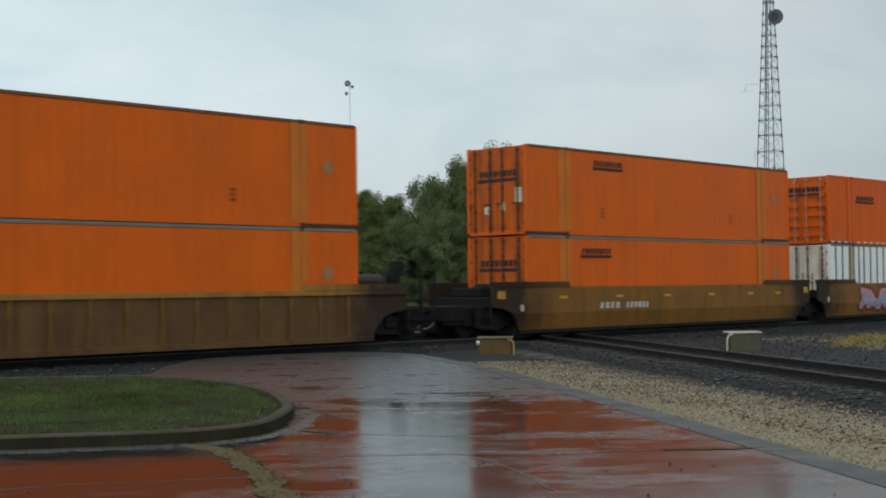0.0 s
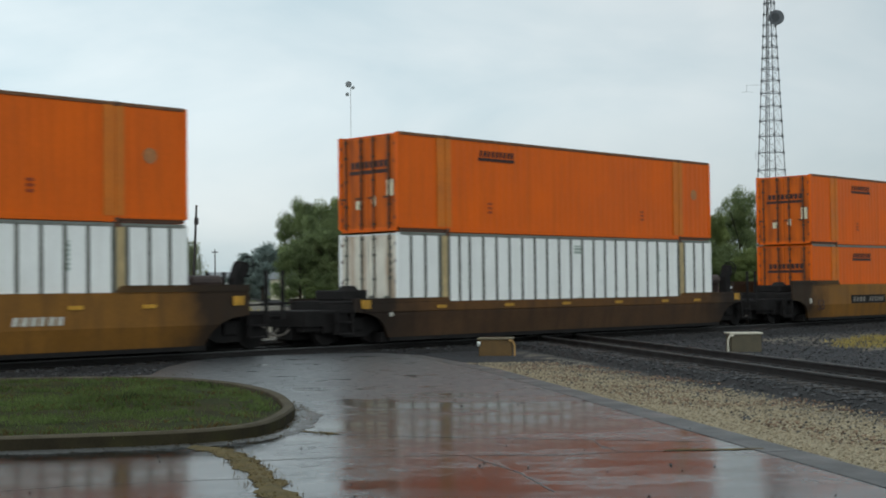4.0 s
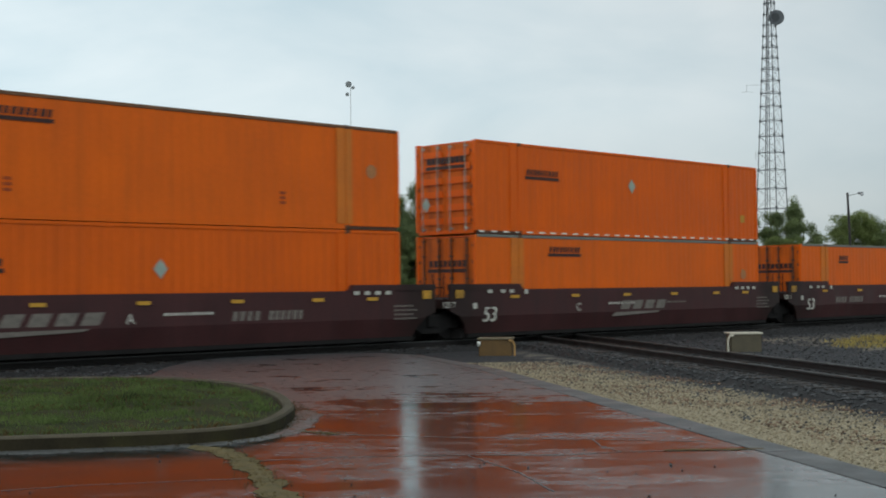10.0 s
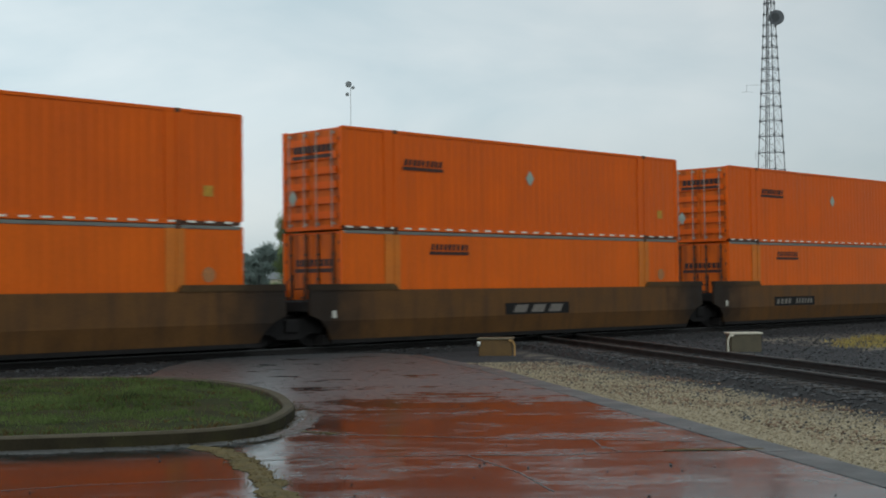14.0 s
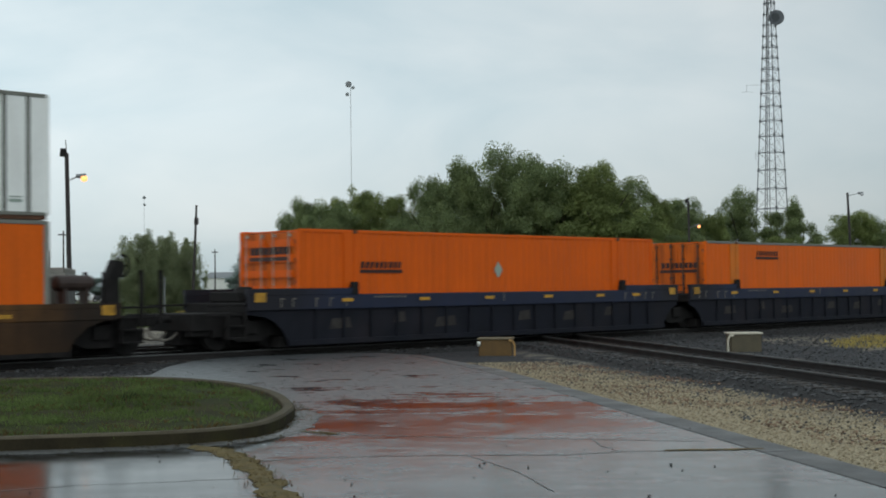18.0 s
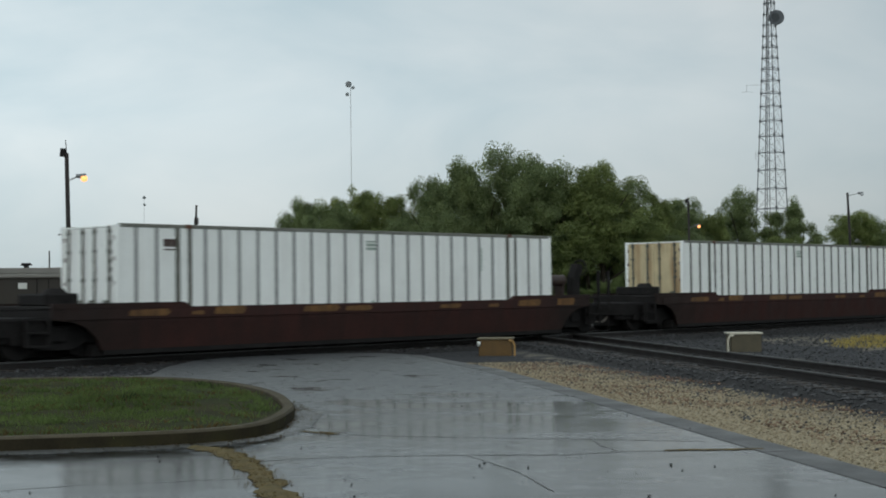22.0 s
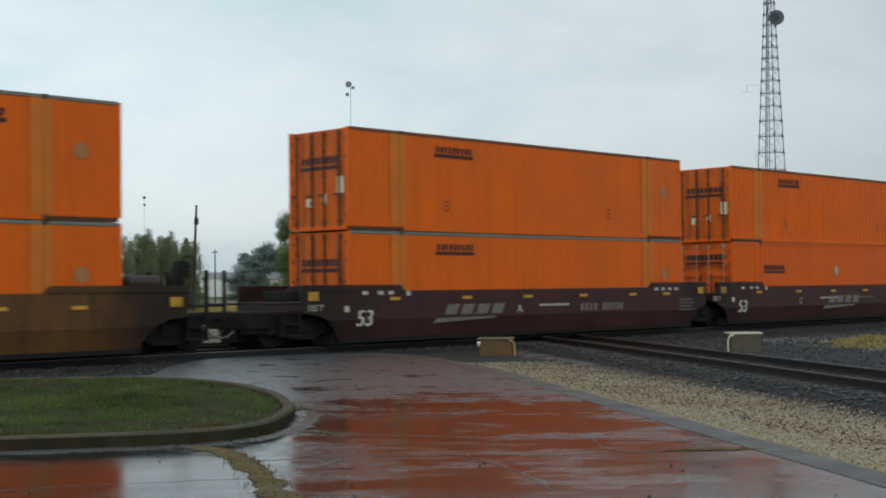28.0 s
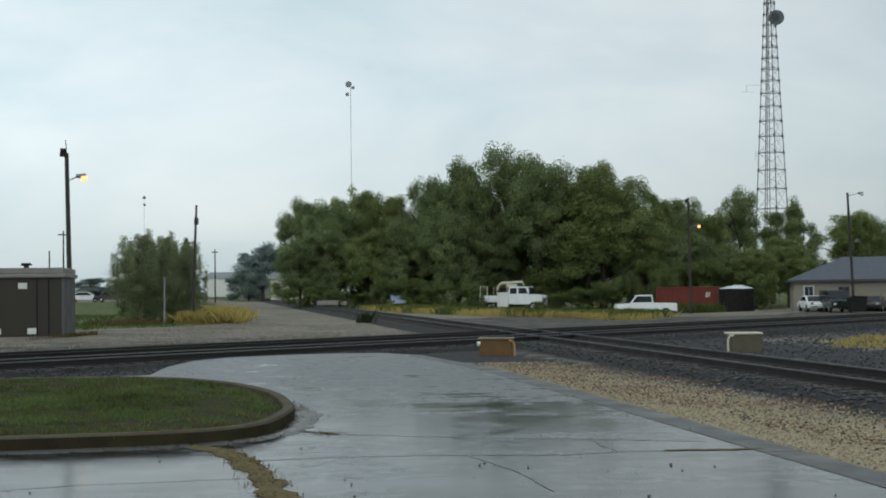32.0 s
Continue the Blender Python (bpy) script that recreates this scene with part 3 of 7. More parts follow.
def path1b(off):
    return [(x, TRACK2_Y + off, 0.0) for x in (-620, -100, 0, 20, 40, 60, 120, 700)]


def path1(off):
    return [(x, TRACK_Y + off, 0.0) for x in (-620, -100, 0, 20, 40, 60, 120, 700)]


def path2(off):
    return [(*on2(C2 + off, s), lift2(s)) for s in (-60, -20, 0, 20, 40, 50, 60, 70, 82, 110, 150, 200, 260, 340, 420)]


def build_track(name, path, label, head, head_label):
    ob = thing(name, label, "railway track", kind="structure")
    bm = B()
    swept(bm, path(0), [(-1.75, -.185), (1.75, -.185), (2.9, -.60), (3.9, -1.7), (-3.9, -1.7), (-2.9, -.60)])
    part("ballast_bed", bm, BALLAST, ob, "dark crushed stone")
    for o in (-.7175, .7175):
        bm = B()
        swept(bm, path(o), rail_profile())
        r = part("rail", bm, STEEL, ob, "rusty steel rail")
        bm = B()
        swept(bm, path(o), [(-.0375, -.030), (.0375, -.030), (.0375, -.004), (.031, .003), (-.031, .003), (-.0375, -.004)])
        part("rail_head", bm, head, r, head_label)
    return ob


track_main = build_track("main_track", path1, "main railway track on dark wet ballast", RAIL_TOP, "polished running surface")
track_second = build_track("second_track", path1b, "rusty second railway track beside the main one", RAIL_RUST, "dull brown running surface")
track_cross = build_track("crossing_track", path2, "branch railway track crossing the two lines", RAIL_DULL, "worn grey running surface")


# ---------------------------------------------------------------- intermodal containers
CL, CW, CH = 16.15, 2.59, 2.895          # a fifty-three foot container


def corrugated(bm, x0, x1, y, z0, z1, pitch, depth, side):
    xs, ys, x = [], [], x0
    while x < x1 - 1e-6:
        for f, dd in ((0, 0), (0.42, 0), (0.52, 1), (0.9, 1)):
            if x + f * pitch < x1:
                xs.append(x + f * pitch)
                ys.append(y + side * depth * dd)
        x += pitch
    xs.append(x1)
    ys.append(y)
    lo = [bm.verts.new((a, b_, z0)) for a, b_ in zip(xs, ys)]
    hi = [bm.verts.new((a, b_, z1)) for a, b_ in zip(xs, ys)]
    for i in range(len(xs) - 1):
        f = (lo[i], lo[i + 1], hi[i + 1], hi[i])
        bm.faces.new(f if side > 0 else f[::-1])


def word_bars(bm, x, z, w, h, y, n=9, underline=True):
    """A printed name as a row of blocks over a heavy line."""
    rnd = random.Random(int(x * 100 + w * 10))
    step = w / n
    lo = z + (0.42 * h if underline else 0)
    for i in range(n):
        a, w_ = x + i * step, step * rnd.uniform(0.55, 0.74)
        lean = (z + h - lo) * 0.22
        prism(bm, [(a, lo), (a + w_, lo), (a + w_ + lean, z + h), (a + lean, z + h)], y - 0.004, y, "y")
    if underline:
        box(bm, x - 0.06, x + w, y - 0.004, y, z, z + 0.3 * h)
    return bm


def bars_x(bm, y, z, w, h, x, n=8):
    """The same on an end wall that faces -x."""
    for i in range(n):
        box(bm, x - 0.004, x, y + i * w / n, y + (i + 0.8) * w / n, z + 0.45 * h, z + h)
    box(bm, x - 0.004, x, y - 0.03, y + w + 0.03, z, z + 0.3 * h)
    return bm


_containers = {}


def container(style, at, label, group="containers on the train"):
    if style in _containers:
        ob = copy_thing(_containers[style], at)
        return tagged(ob, label)
    white = "white" in style
    paint = WHITE if white else (ORANGE_RED if "ribbed" in style else ORANGE)
    ob = thing("shipping_container", label, "shipping container", group)
    post_mat = WHITE if "clean" in style or "bare" in style else POST_CREAM if white else (POST_GREY if "greypost" in style else (paint if "ribbed" in style else POST_OCHRE))
    deep = 0.034 if "deep" in style else (0.012 if "ribbed" in style else 0.006)
    # shell
    bm = B()
    if white:
        for y in (0.02, CW - 0.02):
            vs = [bm.verts.new(q) for q in ((0.1, y, .14), (CL - .1, y, .14), (CL - .1, y, CH - .08), (0.1, y, CH - .08))]
            bm.faces.new(vs if y < 1 else vs[::-1])
    else:
        corrugated(bm, 0.1, CL - 0.1, 0.02, 0.14, CH - 0.08, 0.29, deep, 1)
        corrugated(bm, 0.1, CL - 0.1, CW - 0.02, 0.14, CH - 0.08, 0.29, deep, -1)
    box(bm, 0.09, CL - 0.03, 0.05, CW - 0.05, CH - 0.07, CH - 0.03)
    box(bm, 0.09, CL - 0.03, 0.05, CW - 0.05, 0.12, 0.17)
    box(bm, CL - 0.06, CL - 0.02, 0.05, CW - 0.05, 0.14, CH - 0.06)
    part("shell", bm, paint, ob, "ribbed panel walls" if not white else "flat white panels")
    # rails and posts
    for y in (0.0, CW - 0.07):
        bm = B()
        box(bm, 0.06, CL - 0.06, y, y + 0.07, CH - 0.09, CH, 0.008)
        part("top_rail", bm, RAIL_BROWN if "tags" in style else ALU if "ribbed" not in style else paint, ob)
        bm = B()
        box(bm, 2.0, 14.2, y, y + 0.07, 0.0, 0.15, 0.008)
        box(bm, 0.06, 2.0, y, y + 0.07, 0.09, 0.17, 0.008)
        box(bm, 14.2, CL - 0.06, y, y + 0.07, 0.09, 0.17, 0.008)
        part("bottom_rail", bm, ALU if white else paint, ob)
        for xa, xb in ((0.1, 1.95), (14.25, CL - 0.1)):
            bm = B()
            box(bm, xa, xb, y + 0.02, y + 0.05, 0.0, 0.09)
            part("gooseneck_recess", bm, GRIME, ob, "dark recessed lower edge")
        for x0, x1 in ((1.62, 2.22), (13.75, 14.32)):
            bm = B()
            yy = -0.012 if y < 1 else CW - 0.05
            if white:
                xa = 1.80 if x0 < 5 else 14.10
                box(bm, xa, xa + 0.22, yy, yy + 0.062, 0.1, CH - 0.09)
                for xe in (xa - 0.13, xa + 0.22):
                    edge = B()
                    box(edge, xe, xe + 0.13, yy + 0.006, yy + 0.056, 0.1, CH - 0.09)
                    part("post_flange", edge, SEAM, ob, "grey flange beside the lifting post")
            else:
                box(bm, x0, x1 - 0.32, yy, yy + 0.062, 0.15, CH - 0.09)
                box(bm, x1 - 0.22, x1, yy, yy + 0.062, 0.15, CH - 0.09)
                box(bm, x0, x1, yy + 0.02, yy + 0.062, 0.15, CH - 0.09)
            part("lifting_post", bm, post_mat, ob, "paler lifting post")
    for x in (0.0, CL - 0.14):
        for y in (0.0, CW - 0.12):
            bm = B()
            box(bm, x, x + 0.14, y, y + 0.12, 0.1, CH - 0.02, 0.01)
            part("corner_post", bm, WHITE if white else (POST_GREY if "greypost" in style else paint), ob)
    for x in (0.02, CL - 0.12):
        bm = B()
        box(bm, x, x + 0.1, 0.1, CW - 0.1, 0.004, 0.13, 0.01)
        part("end_sill", bm, ALU if white else paint, ob)
    for x in (1.98, 14.05):
        for y in (-0.015, CW - 0.115):
            for z in (-0.01, CH - 0.11):
                bm = B()
                box(bm, x, x + 0.17, y, y + 0.13, z, z + 0.12, 0.012)
                part("corner_casting", bm, GRIME, ob)
    if white:                              # narrow seams between the panels
        xs = [0.53, 1.12, 2.57] + [3.02 + 0.607 * i for i in range(18)] + [CL - 1.12, CL - 0.53]
        bm = B()
        box(bm, -0.045, 0.045, 0, 0.024, 0.15, CH - 0.09)
        first = part("panel_seam", bm, SEAM_PALE if "clean" in style else SEAM, ob, "grey panel seam")
        first.matrix_basis = pose(xs[0], 0, 0)
        for x in xs[1:]:
            more(first, pose(x, 0, 0))
        for x in xs:
            more(first, pose(x, CW - 0.024, 0))
        for tx, w, z0, z1 in ((8.25, 0.36, 2.34, 2.60), (12.8, 0.12, 1.75, 2.45), (15.3, 0.32, 0.38, 0.52)):
            bm = B()
            k = z0
            while k < z1:
                box(bm, tx - w / 2, tx + w / 2, 0.006, 0.017, k, min(k + 0.075, z1))
                k += 0.11
            part("stencil_marking", bm, GREY_TAG, ob, "small grey stencil, plain bars")
    if "clean" in style:                   # a small sign and its line, worn to plain blocks
        bm = B()
        for i in range(3):
            box(bm, 1.33 + i * 0.13, 1.44 + i * 0.13, 0.006, 0.017, CH - 0.55, CH - 0.36)
        box(bm, 1.33, 1.70, 0.006, 0.017, CH - 0.64, CH - 0.61)
        part("name_marking", bm, BROWN_INK, ob, "small dark sign, plain blocks")
    # near-side markings
    yf = 0.006 if not white else 0.016
    if "front" in style:
        spots = [(11.55, CH - 0.72)] if not white else []
    elif "ribbed" in style:
        spots = [(2.42, CH - 1.12)] if "low" not in style else [(2.25, CH - 1.2)]
    elif "early" in style:
        spots = [(2.8, CH - 0.72)]
    elif "small" in style:
        spots = [(3.2, CH - 0.78)]
    else:
        spots = [(3.5, CH - 0.66)] if not white else []
    if "greypost" in style:
        spots = [(2.6, CH - 1.3)]
    for sx, sz in spots:
        bm = B()
        word_bars(bm, sx, sz, 0.75 if "small" in style else 1.62, 0.32, yf, 4 if "small" in style else 9)
        part("name_marking", bm, BROWN_INK, ob, "dark printed name, worn to bars")
    if not white and "ribbed" not in style:
        for sx, sz in ((3.95, 0.62), (11.85, 0.62)):
            bm = B()
            for k in range(3):
                box(bm, sx - 0.1, sx + 0.1, yf - 0.003, yf, sz + 0.13 * k, sz + 0.13 * k + 0.07)
            part("stencil_marking", bm, STENCIL_RED, ob, "small worn stencil")
    if "ribbed" in style or "greypost" in style or white:
        bm = B()
        cx, cz, r = (8.0, CH - 1.1, 0.25) if not white else (8.3, 0.75, 0.2)
        prism(bm, [(cx - r * .8, cz), (cx, cz - r), (cx + r * .8, cz), (cx, cz + r)], yf - 0.012, yf - 0.002, "y")
        part("placard", bm, FAINT_TAG if "greypost" in style else GREY_TAG, ob, "grey diamond placard")
    else:
        bm = B()
        rod(bm, (15.05, yf - 0.01, 1.65), (15.05, yf - 0.002, 1.65), 0.2, seg=12)
        part("placard", bm, FAINT_TAG, ob, "faint round sticker")
    if "dashes" in style:
        x = 0.15
        bm = B()
        box(bm, 0, 0.26, -0.006, 0, 0.045, 0.095)
        first = part("reflector_dash", bm, REFLECT_WHITE, ob, "white reflective dash")
        first.matrix_basis = pose(x, 0, 0)
        while x < CL - 1.0:
            x += 0.57
            more(first, pose(x, 0, 0))
        bm = B()
        box(bm, 14.9, 15.2, yf - 0.006, yf, 0.72, 1.0)
        part("sticker", bm, REFLECT_YELLOW, ob, "yellow square sticker")
    # the end that faces -x
    if "front" in style:
        bm = B()
        box(bm, 0.02, 0.06, 0.1, CW - 0.1, 0.1, CH - 0.08)
        end = part("front_wall", bm, WHITE_END if white else paint, ob, "plain front wall")
        bm = B()
        if white:
            box(bm, 0.014, 0.02, 0.75, 1.75, CH - 0.5, CH - 0.33)
            part("red_label", bm, ORANGE_RED, end, "red printed bar")
            bm = B()
            for k in range(4):
                box(bm, 0.014, 0.02, 0.2, 0.36, CH - 0.4 - 0.22 * k, CH - 0.28 - 0.22 * k)
            part("name_marking", bm, SEAM, end)
        else:
            bars_x(bm, 0.5, CH - 0.62, 1.6, 0.32, 0.02)
            part("name_marking", bm, BROWN_INK, end, "dark printed name, worn to bars")
            bm = B()
            box(bm, 0.014, 0.02, 0.22, 0.34, 0.45, 0.75)
            part("tag", bm, PALE_TAG, end)
    else:
        for k, y0 in enumerate((0.1, CW / 2 + 0.01)):
            bm = B()
            w = CW / 2 - 0.11
            box(bm, 0.035, 0.075, y0, y0 + w, 0.12, CH - 0.09, 0.006)
            door = part("door", bm, (WHITE if "clean" in style else CREAM_END if "bare" in style else WHITE_END) if white else DOOR_ORANGE, ob, "rear door leaf")
            if "ribbed" in style:
                for j in range(6):
                    z = 0.32 + j * 0.42
                    bm = B()
                    prism(bm, [(y0 + .08, z), (y0 + w - .08, z), (y0 + w - .12, z + .2), (y0 + .12, z + .2)], -0.028, 0.034, "x")
                    part("door_rib", bm, paint, door, "pressed rib across the door")
            for yy in (y0 + 0.27, y0 + w - 0.25):
                bm = B()
                rod(bm, (-0.04 if "ribbed" in style else 0.0, yy, 0.08), (-0.04 if "ribbed" in style else 0.0, yy, CH - 0.06), 0.03 if "ribbed" not in style else 0.016, seg=6)
                for z in (0.2, 0.75, 1.5, 2.2, CH - 0.22) if "ribbed" not in style else (0.14, CH - 0.2):
                    box(bm, -0.02, 0.03, yy - 0.06, yy + 0.06, z, z + 0.07)
                if "ribbed" not in style:
                    box(bm, -0.03, 0.0, yy - 0.02, yy + 0.22, 0.98, 1.04)
                part("locking_bar", bm, SEAM if white else GRIME if "ribbed" not in style else BAR_GREY, door, "dark grimy locking bar" if "ribbed" not in style else "thin pale locking bar")
            for z in (0.35, 0.85, 1.4, 2.0, 2.5):
                bm = B()
                yy = y0 - 0.03 if k == 0 else y0 + w - 0.06
                box(bm, 0.005, 0.04, yy, yy + 0.11, z, z + 0.1)
                part("hinge", bm, GRIME, door, "grimy hinge")
        if not white:
            bm = B()
            bars_x(bm, 0.42, CH - (1.17 if "ribbed" not in style else 0.86), 1.65, 0.38, 0.026 if "ribbed" not in style else -0.03)
            part("name_marking", bm, BROWN_INK, ob, "dark printed name, worn to bars")
            if "tags" in style:
                for y0, y1, z0, z1 in ((0.2, 0.48, 1.86, 1.38), (1.55, 1.82, 2.20, 1.95), (0.95, 1.12, 2.14, 1.84)):
                    bm = B()
                    box(bm, 0.016, 0.028, y0, y1, CH - z0, CH - z1)
                    part("tag", bm, PALE_TAG, ob, "pale paper tag on the door")
            if "ribbed" in style:
                bm = B()
                prism(bm, [(1.9, 0.95), (2.08, 0.7), (2.26, 0.95), (2.08, 1.2)], -0.044, -0.034, "x")
                part("placard", bm, GREY_TAG, ob)
        else:
            bm = B()
            for k in range(5):
                box(bm, 0.024, 0.03, 0.3, 0.42, 1.5 + k * 0.22, 1.62 + k * 0.22)
            part("name_marking", bm, SEAM, ob)
    ob.matrix_basis = at
    _containers[style] = ob
    return ob


# ---------------------------------------------------------------- well cars
NEAR, FAR = -0.14, CW + 0.14            # the car's sides, from the container's near side


def wheelset(parent, x):
    bm = B()
    for y in (-0.7175, 0.7175):
        s = 1 if y > 0 else -1
        rod(bm, (0, y - 0.065, 0), (0, y + 0.065, 0), 0.42, seg=20)
        rod(bm, (0, y - s * 0.075, 0), (0, y - s * 0.055, 0), 0.45, seg=20)
        rod(bm, (0, y + s * 0.06, 0), (0, y + s * 0.10, 0), 0.14, seg=10)
    rod(bm, (0, -1.0, 0), (0, 1.0, 0), 0.08, seg=8)
    w = part("wheelset", bm, DARK, parent, "steel wheels on an axle")
    w.matrix_basis = pose(x, 0, 0.45)
    return w


def truck(parent, x):
    ob = new("truck")
    ob.parent, ob.matrix_basis, ob.empty_display_size = parent, pose(x, CW / 2, 0), 0.2
    for y in (-1.02, 0.90):
        bm = B()
        prism(bm, [(-1.15, .38), (-1.15, .58), (-.75, .66), (-.45, .80), (.45, .80), (.75, .66), (1.15, .58), (1.15, .38), (.72, .40),
                   (.42, .24), (-.42, .24), (-.72, .40)], y, y + 0.12, "y")
        part("side_frame", bm, DARK, ob, "cast steel side frame")
    bm = B()
    box(bm, -0.22, 0.22, -1.1, 1.1, 0.42, 0.78, 0.03)
    part("bolster", bm, DARK, ob)
    for xx in (-0.5, 0.5):
        bm = B()
        box(bm, xx - 0.05, xx + 0.05, -0.85, 0.85, 0.14, 0.62, 0.02)
        part("brake_beam", bm, DARK, ob, "black brake beam")
    # added dark plate: hides lit ground between the wheels, in place of shade
    bm = B()
    box(bm, -1.35, 1.35, -0.06, 0.06, 0.02, 0.82, 0.03)
    part("brake_rigging", bm, DARK, ob, "dark plate added to close the bright gap under the truck")
    for xx in (-0.88, 0.88):
        wheelset(ob, xx)
    return ob


def fold(bm, z, shift):
    """Lean what lies below z inwards, by shift at the bottom edge."""
    bmesh.ops.bisect_plane(bm, geom=bm.verts[:] + bm.edges[:] + bm.faces[:], plane_co=(0, 0, z), plane_no=(0, 0, 1))
    for v in bm.verts:
        if v.co.z < z:
            v.co.y += shift * (z - v.co.z) / (z - 0.2)


_cars = {}


def well_car(style, ends, extras, at, label, group="well cars of the train"):
    """ends: two letters, c for a coupler end, a for an end that shares a truck (built on the left), s for the other side of that share."""
    key = (style, ends, extras)
    if key in _cars:
        return tagged(copy_thing(_cars[key], at), label)
    ob = thing("well_car", label, "freight car", group)
    paint = {"smooth": OCHRE_YELLOW, "brown": CAR_BROWN, "low": LOW_BROWN, "ribbed": OCHRE_BRIGHT, "blue": CAR_BLUE}[style]
    if "rust" in extras:
        paint = CAR_RUST
    if extras in ("plain_boardleft", "plain_emblem", "boardleft", "emblem", "grimy"):
        paint = OCHRE_GRIMY
    ledge = {"smooth": OCHRE_DARK, "brown": CAR_BROWN, "low": OCHRE_GRIMY if "rust" not in extras else paint, "ribbed": OCHRE_BRIGHT, "blue": CAR_BLUE}[style]
    top = {"smooth": 1.56, "brown": 1.53, "low": 1.20, "ribbed": 1.53, "blue": 1.45}[style]
    cap = top + (0.17 if style != "low" else 0.12)
    xl = -1.8 if ends[0] == "c" else -1.28
    xr = CL - xl if ends[1] == "c" else CL + 1.28
    if ends[1] == "c":
        xr = CL + 1.8

    def outline():
        al = [(-0.45, .2), (-.62, .5), (-.9, .75), (max(-1.25, xl), .88)] + ([(xl, .95)] if ends[0] == "c" else [(xl, .9)])
        ar = [(CL + .45, .2), (CL + .62, .5), (CL + .9, .75), (min(CL + 1.25, xr), .88)] + ([(xr, .95)] if ends[1] == "c" else [(xr, .9)])
        return al[::-1] + ar + [(xr, top), (xl, top)]
    for y in (NEAR, FAR - 0.09):
        s = -1 if y < 0 else 1
        bm = B()
        if style in ("ribbed", "blue"):
            o = 0.07
            pts = outline()
            prism(bm, pts, y + (0.05 if s < 0 else 0.0), y + (0.09 if s < 0 else 0.04), "y")
            side = part("side_web", bm, CAR_WEB if style == "blue" else RIB_WEB, ob, "recessed web of the side")
            bm = B()
            box(bm, xl, xr, y - 0.02, y + 0.11, top - (0.40 if style == "blue" else 0.14), top, 0.012)
            part("top_chord", bm, paint, side, "long top chord")
            bm = B()
            box(bm, -0.45, CL + 0.45, y - 0.02, y + 0.11, 0.09, 0.24, 0.012)
            part("bottom_sill", bm, CAR_WEB if style == "blue" else RIB_WEB, side)
            bm = B()
            box(bm, -0.04, 0.04, y - 0.015, y + 0.1, 0.22, top - 0.1)
            if style == "ribbed":            # gusset feet
                prism(bm, [(-0.12, 0.22), (0.12, 0.22), (0.04, 0.42), (-0.04, 0.42)], y - 0.012, y + 0.1, "y")
            rib = part("rib", bm, CAR_WEB if style == "blue" else paint, side, "upright stiffening rib")
            n = 15
            rib.matrix_basis = pose(0.5, 0, 0)
            for i in range(1, n + 1):
                more(rib, pose(0.5 + i * (CL - 1.0) / n, 0, 0))
        else:
            prism(bm, outline(), y, y + 0.09, "y")
            fold(bm, 0.86 if style == "low" else 0.72, -s * (0.11 if style == "low" else 0.13))
            side = part("side_wall", bm, paint, ob, "long steel side wall")
            bm = B()
            sh = -s * (0.11 if style == "low" else 0.13)
            box(bm, -0.4, CL + 0.4, y + 0.004 + sh, y + 0.086 + sh, 0.09, 0.215)
            part("bottom_sill", bm, DARK, side, "grimy bottom sill")
            if style == "low":
                bm = B()
                box(bm, xl + 0.3, xr - 0.3, y - 0.035, y + 0.09, 0.92, 1.19, 0.015)
                part("top_chord", bm, OCHRE_GRIMY if "rust" not in extras else paint, side, "proud top chord")
        # raised ends over the container's corners
        for a, b_ in ((xl, 2.0), (CL - 2.1, xr)):
            bm = B()
            prism(bm, [(a, top), (b_, top), (b_ - (0.12 if a < 5 else 0), cap - 0.03), (b_ - 0.16 if a < 5 else b_, cap), (a if a < 5 else a + 0.16, cap), (a if a < 5 else a + .12, cap - .03)][:6],
                  y - 0.03, y + 0.13, "y")
            part("end_ledge", bm, ledge, side, "dark raised end ledge")
            if style == "blue":
                bm = B()
                xx = b_ - 0.25 if a < 5 else a
                prism(bm, [(xx, top), (xx + .25, top), (xx + .25, top + .34), (xx + .1, top + .34)], y - 0.05, y + 0.12, "y")
                part("guide_post", bm, DARK, side, "container guide")
        # small yellow reflectors
        zr = {"smooth": 1.22, "brown": 1.30, "low": 1.05, "ribbed": 1.2, "blue": 1.29}[style]
        if ("plain" not in extras or extras == "plain_size") and style != "ribbed":
            yy = y - 0.045 if s < 0 else y + 0.095
            bm = B()
            box(bm, -0.2, 0.2, yy, yy + 0.012, zr - 0.045, zr + 0.045)
            rf = part("reflector", bm, REFLECT_YELLOW, side, "yellow reflector")
            rf.matrix_basis = pose(1.6, 0, 0)
            for x in (4.6, 7.4, 10.2, 12.9, 14.9):
                more(rf, pose(x, 0, 0))
            for x in (xl + 0.2, xr - 0.55):
                bm = B()
                box(bm, x, x + 0.35, yy, yy + 0.012, zr - 0.02, zr + 0.22)
                part("end_reflector", bm, REFLECT_YELLOW, side, "yellow square at the end")
    # floor and ends
    bm = B()
    for x in (0.6, 4.2, 8.07, 11.9, 15.5):
        box(bm, x - 0.25, x + 0.25, NEAR + 0.24, FAR - 0.24, 0.2, 0.32)
    # added infill that hides the lit gravel behind the wheel arches
    for x in (-0.2, CL + 0.2):
        box(bm, x - 0.4, x + 0.4, NEAR + 0.24, FAR - 0.24, 0.06, 0.34)
    box(bm, 0.0, CL, 0.15, 0.5, 0.22, 0.31)
    box(bm, 0.0, CL, CW - 0.5, CW - 0.15, 0.22, 0.31)
    part("floor_frame", bm, DARK, ob, "cross members of the well floor, with dark infill at its ends")
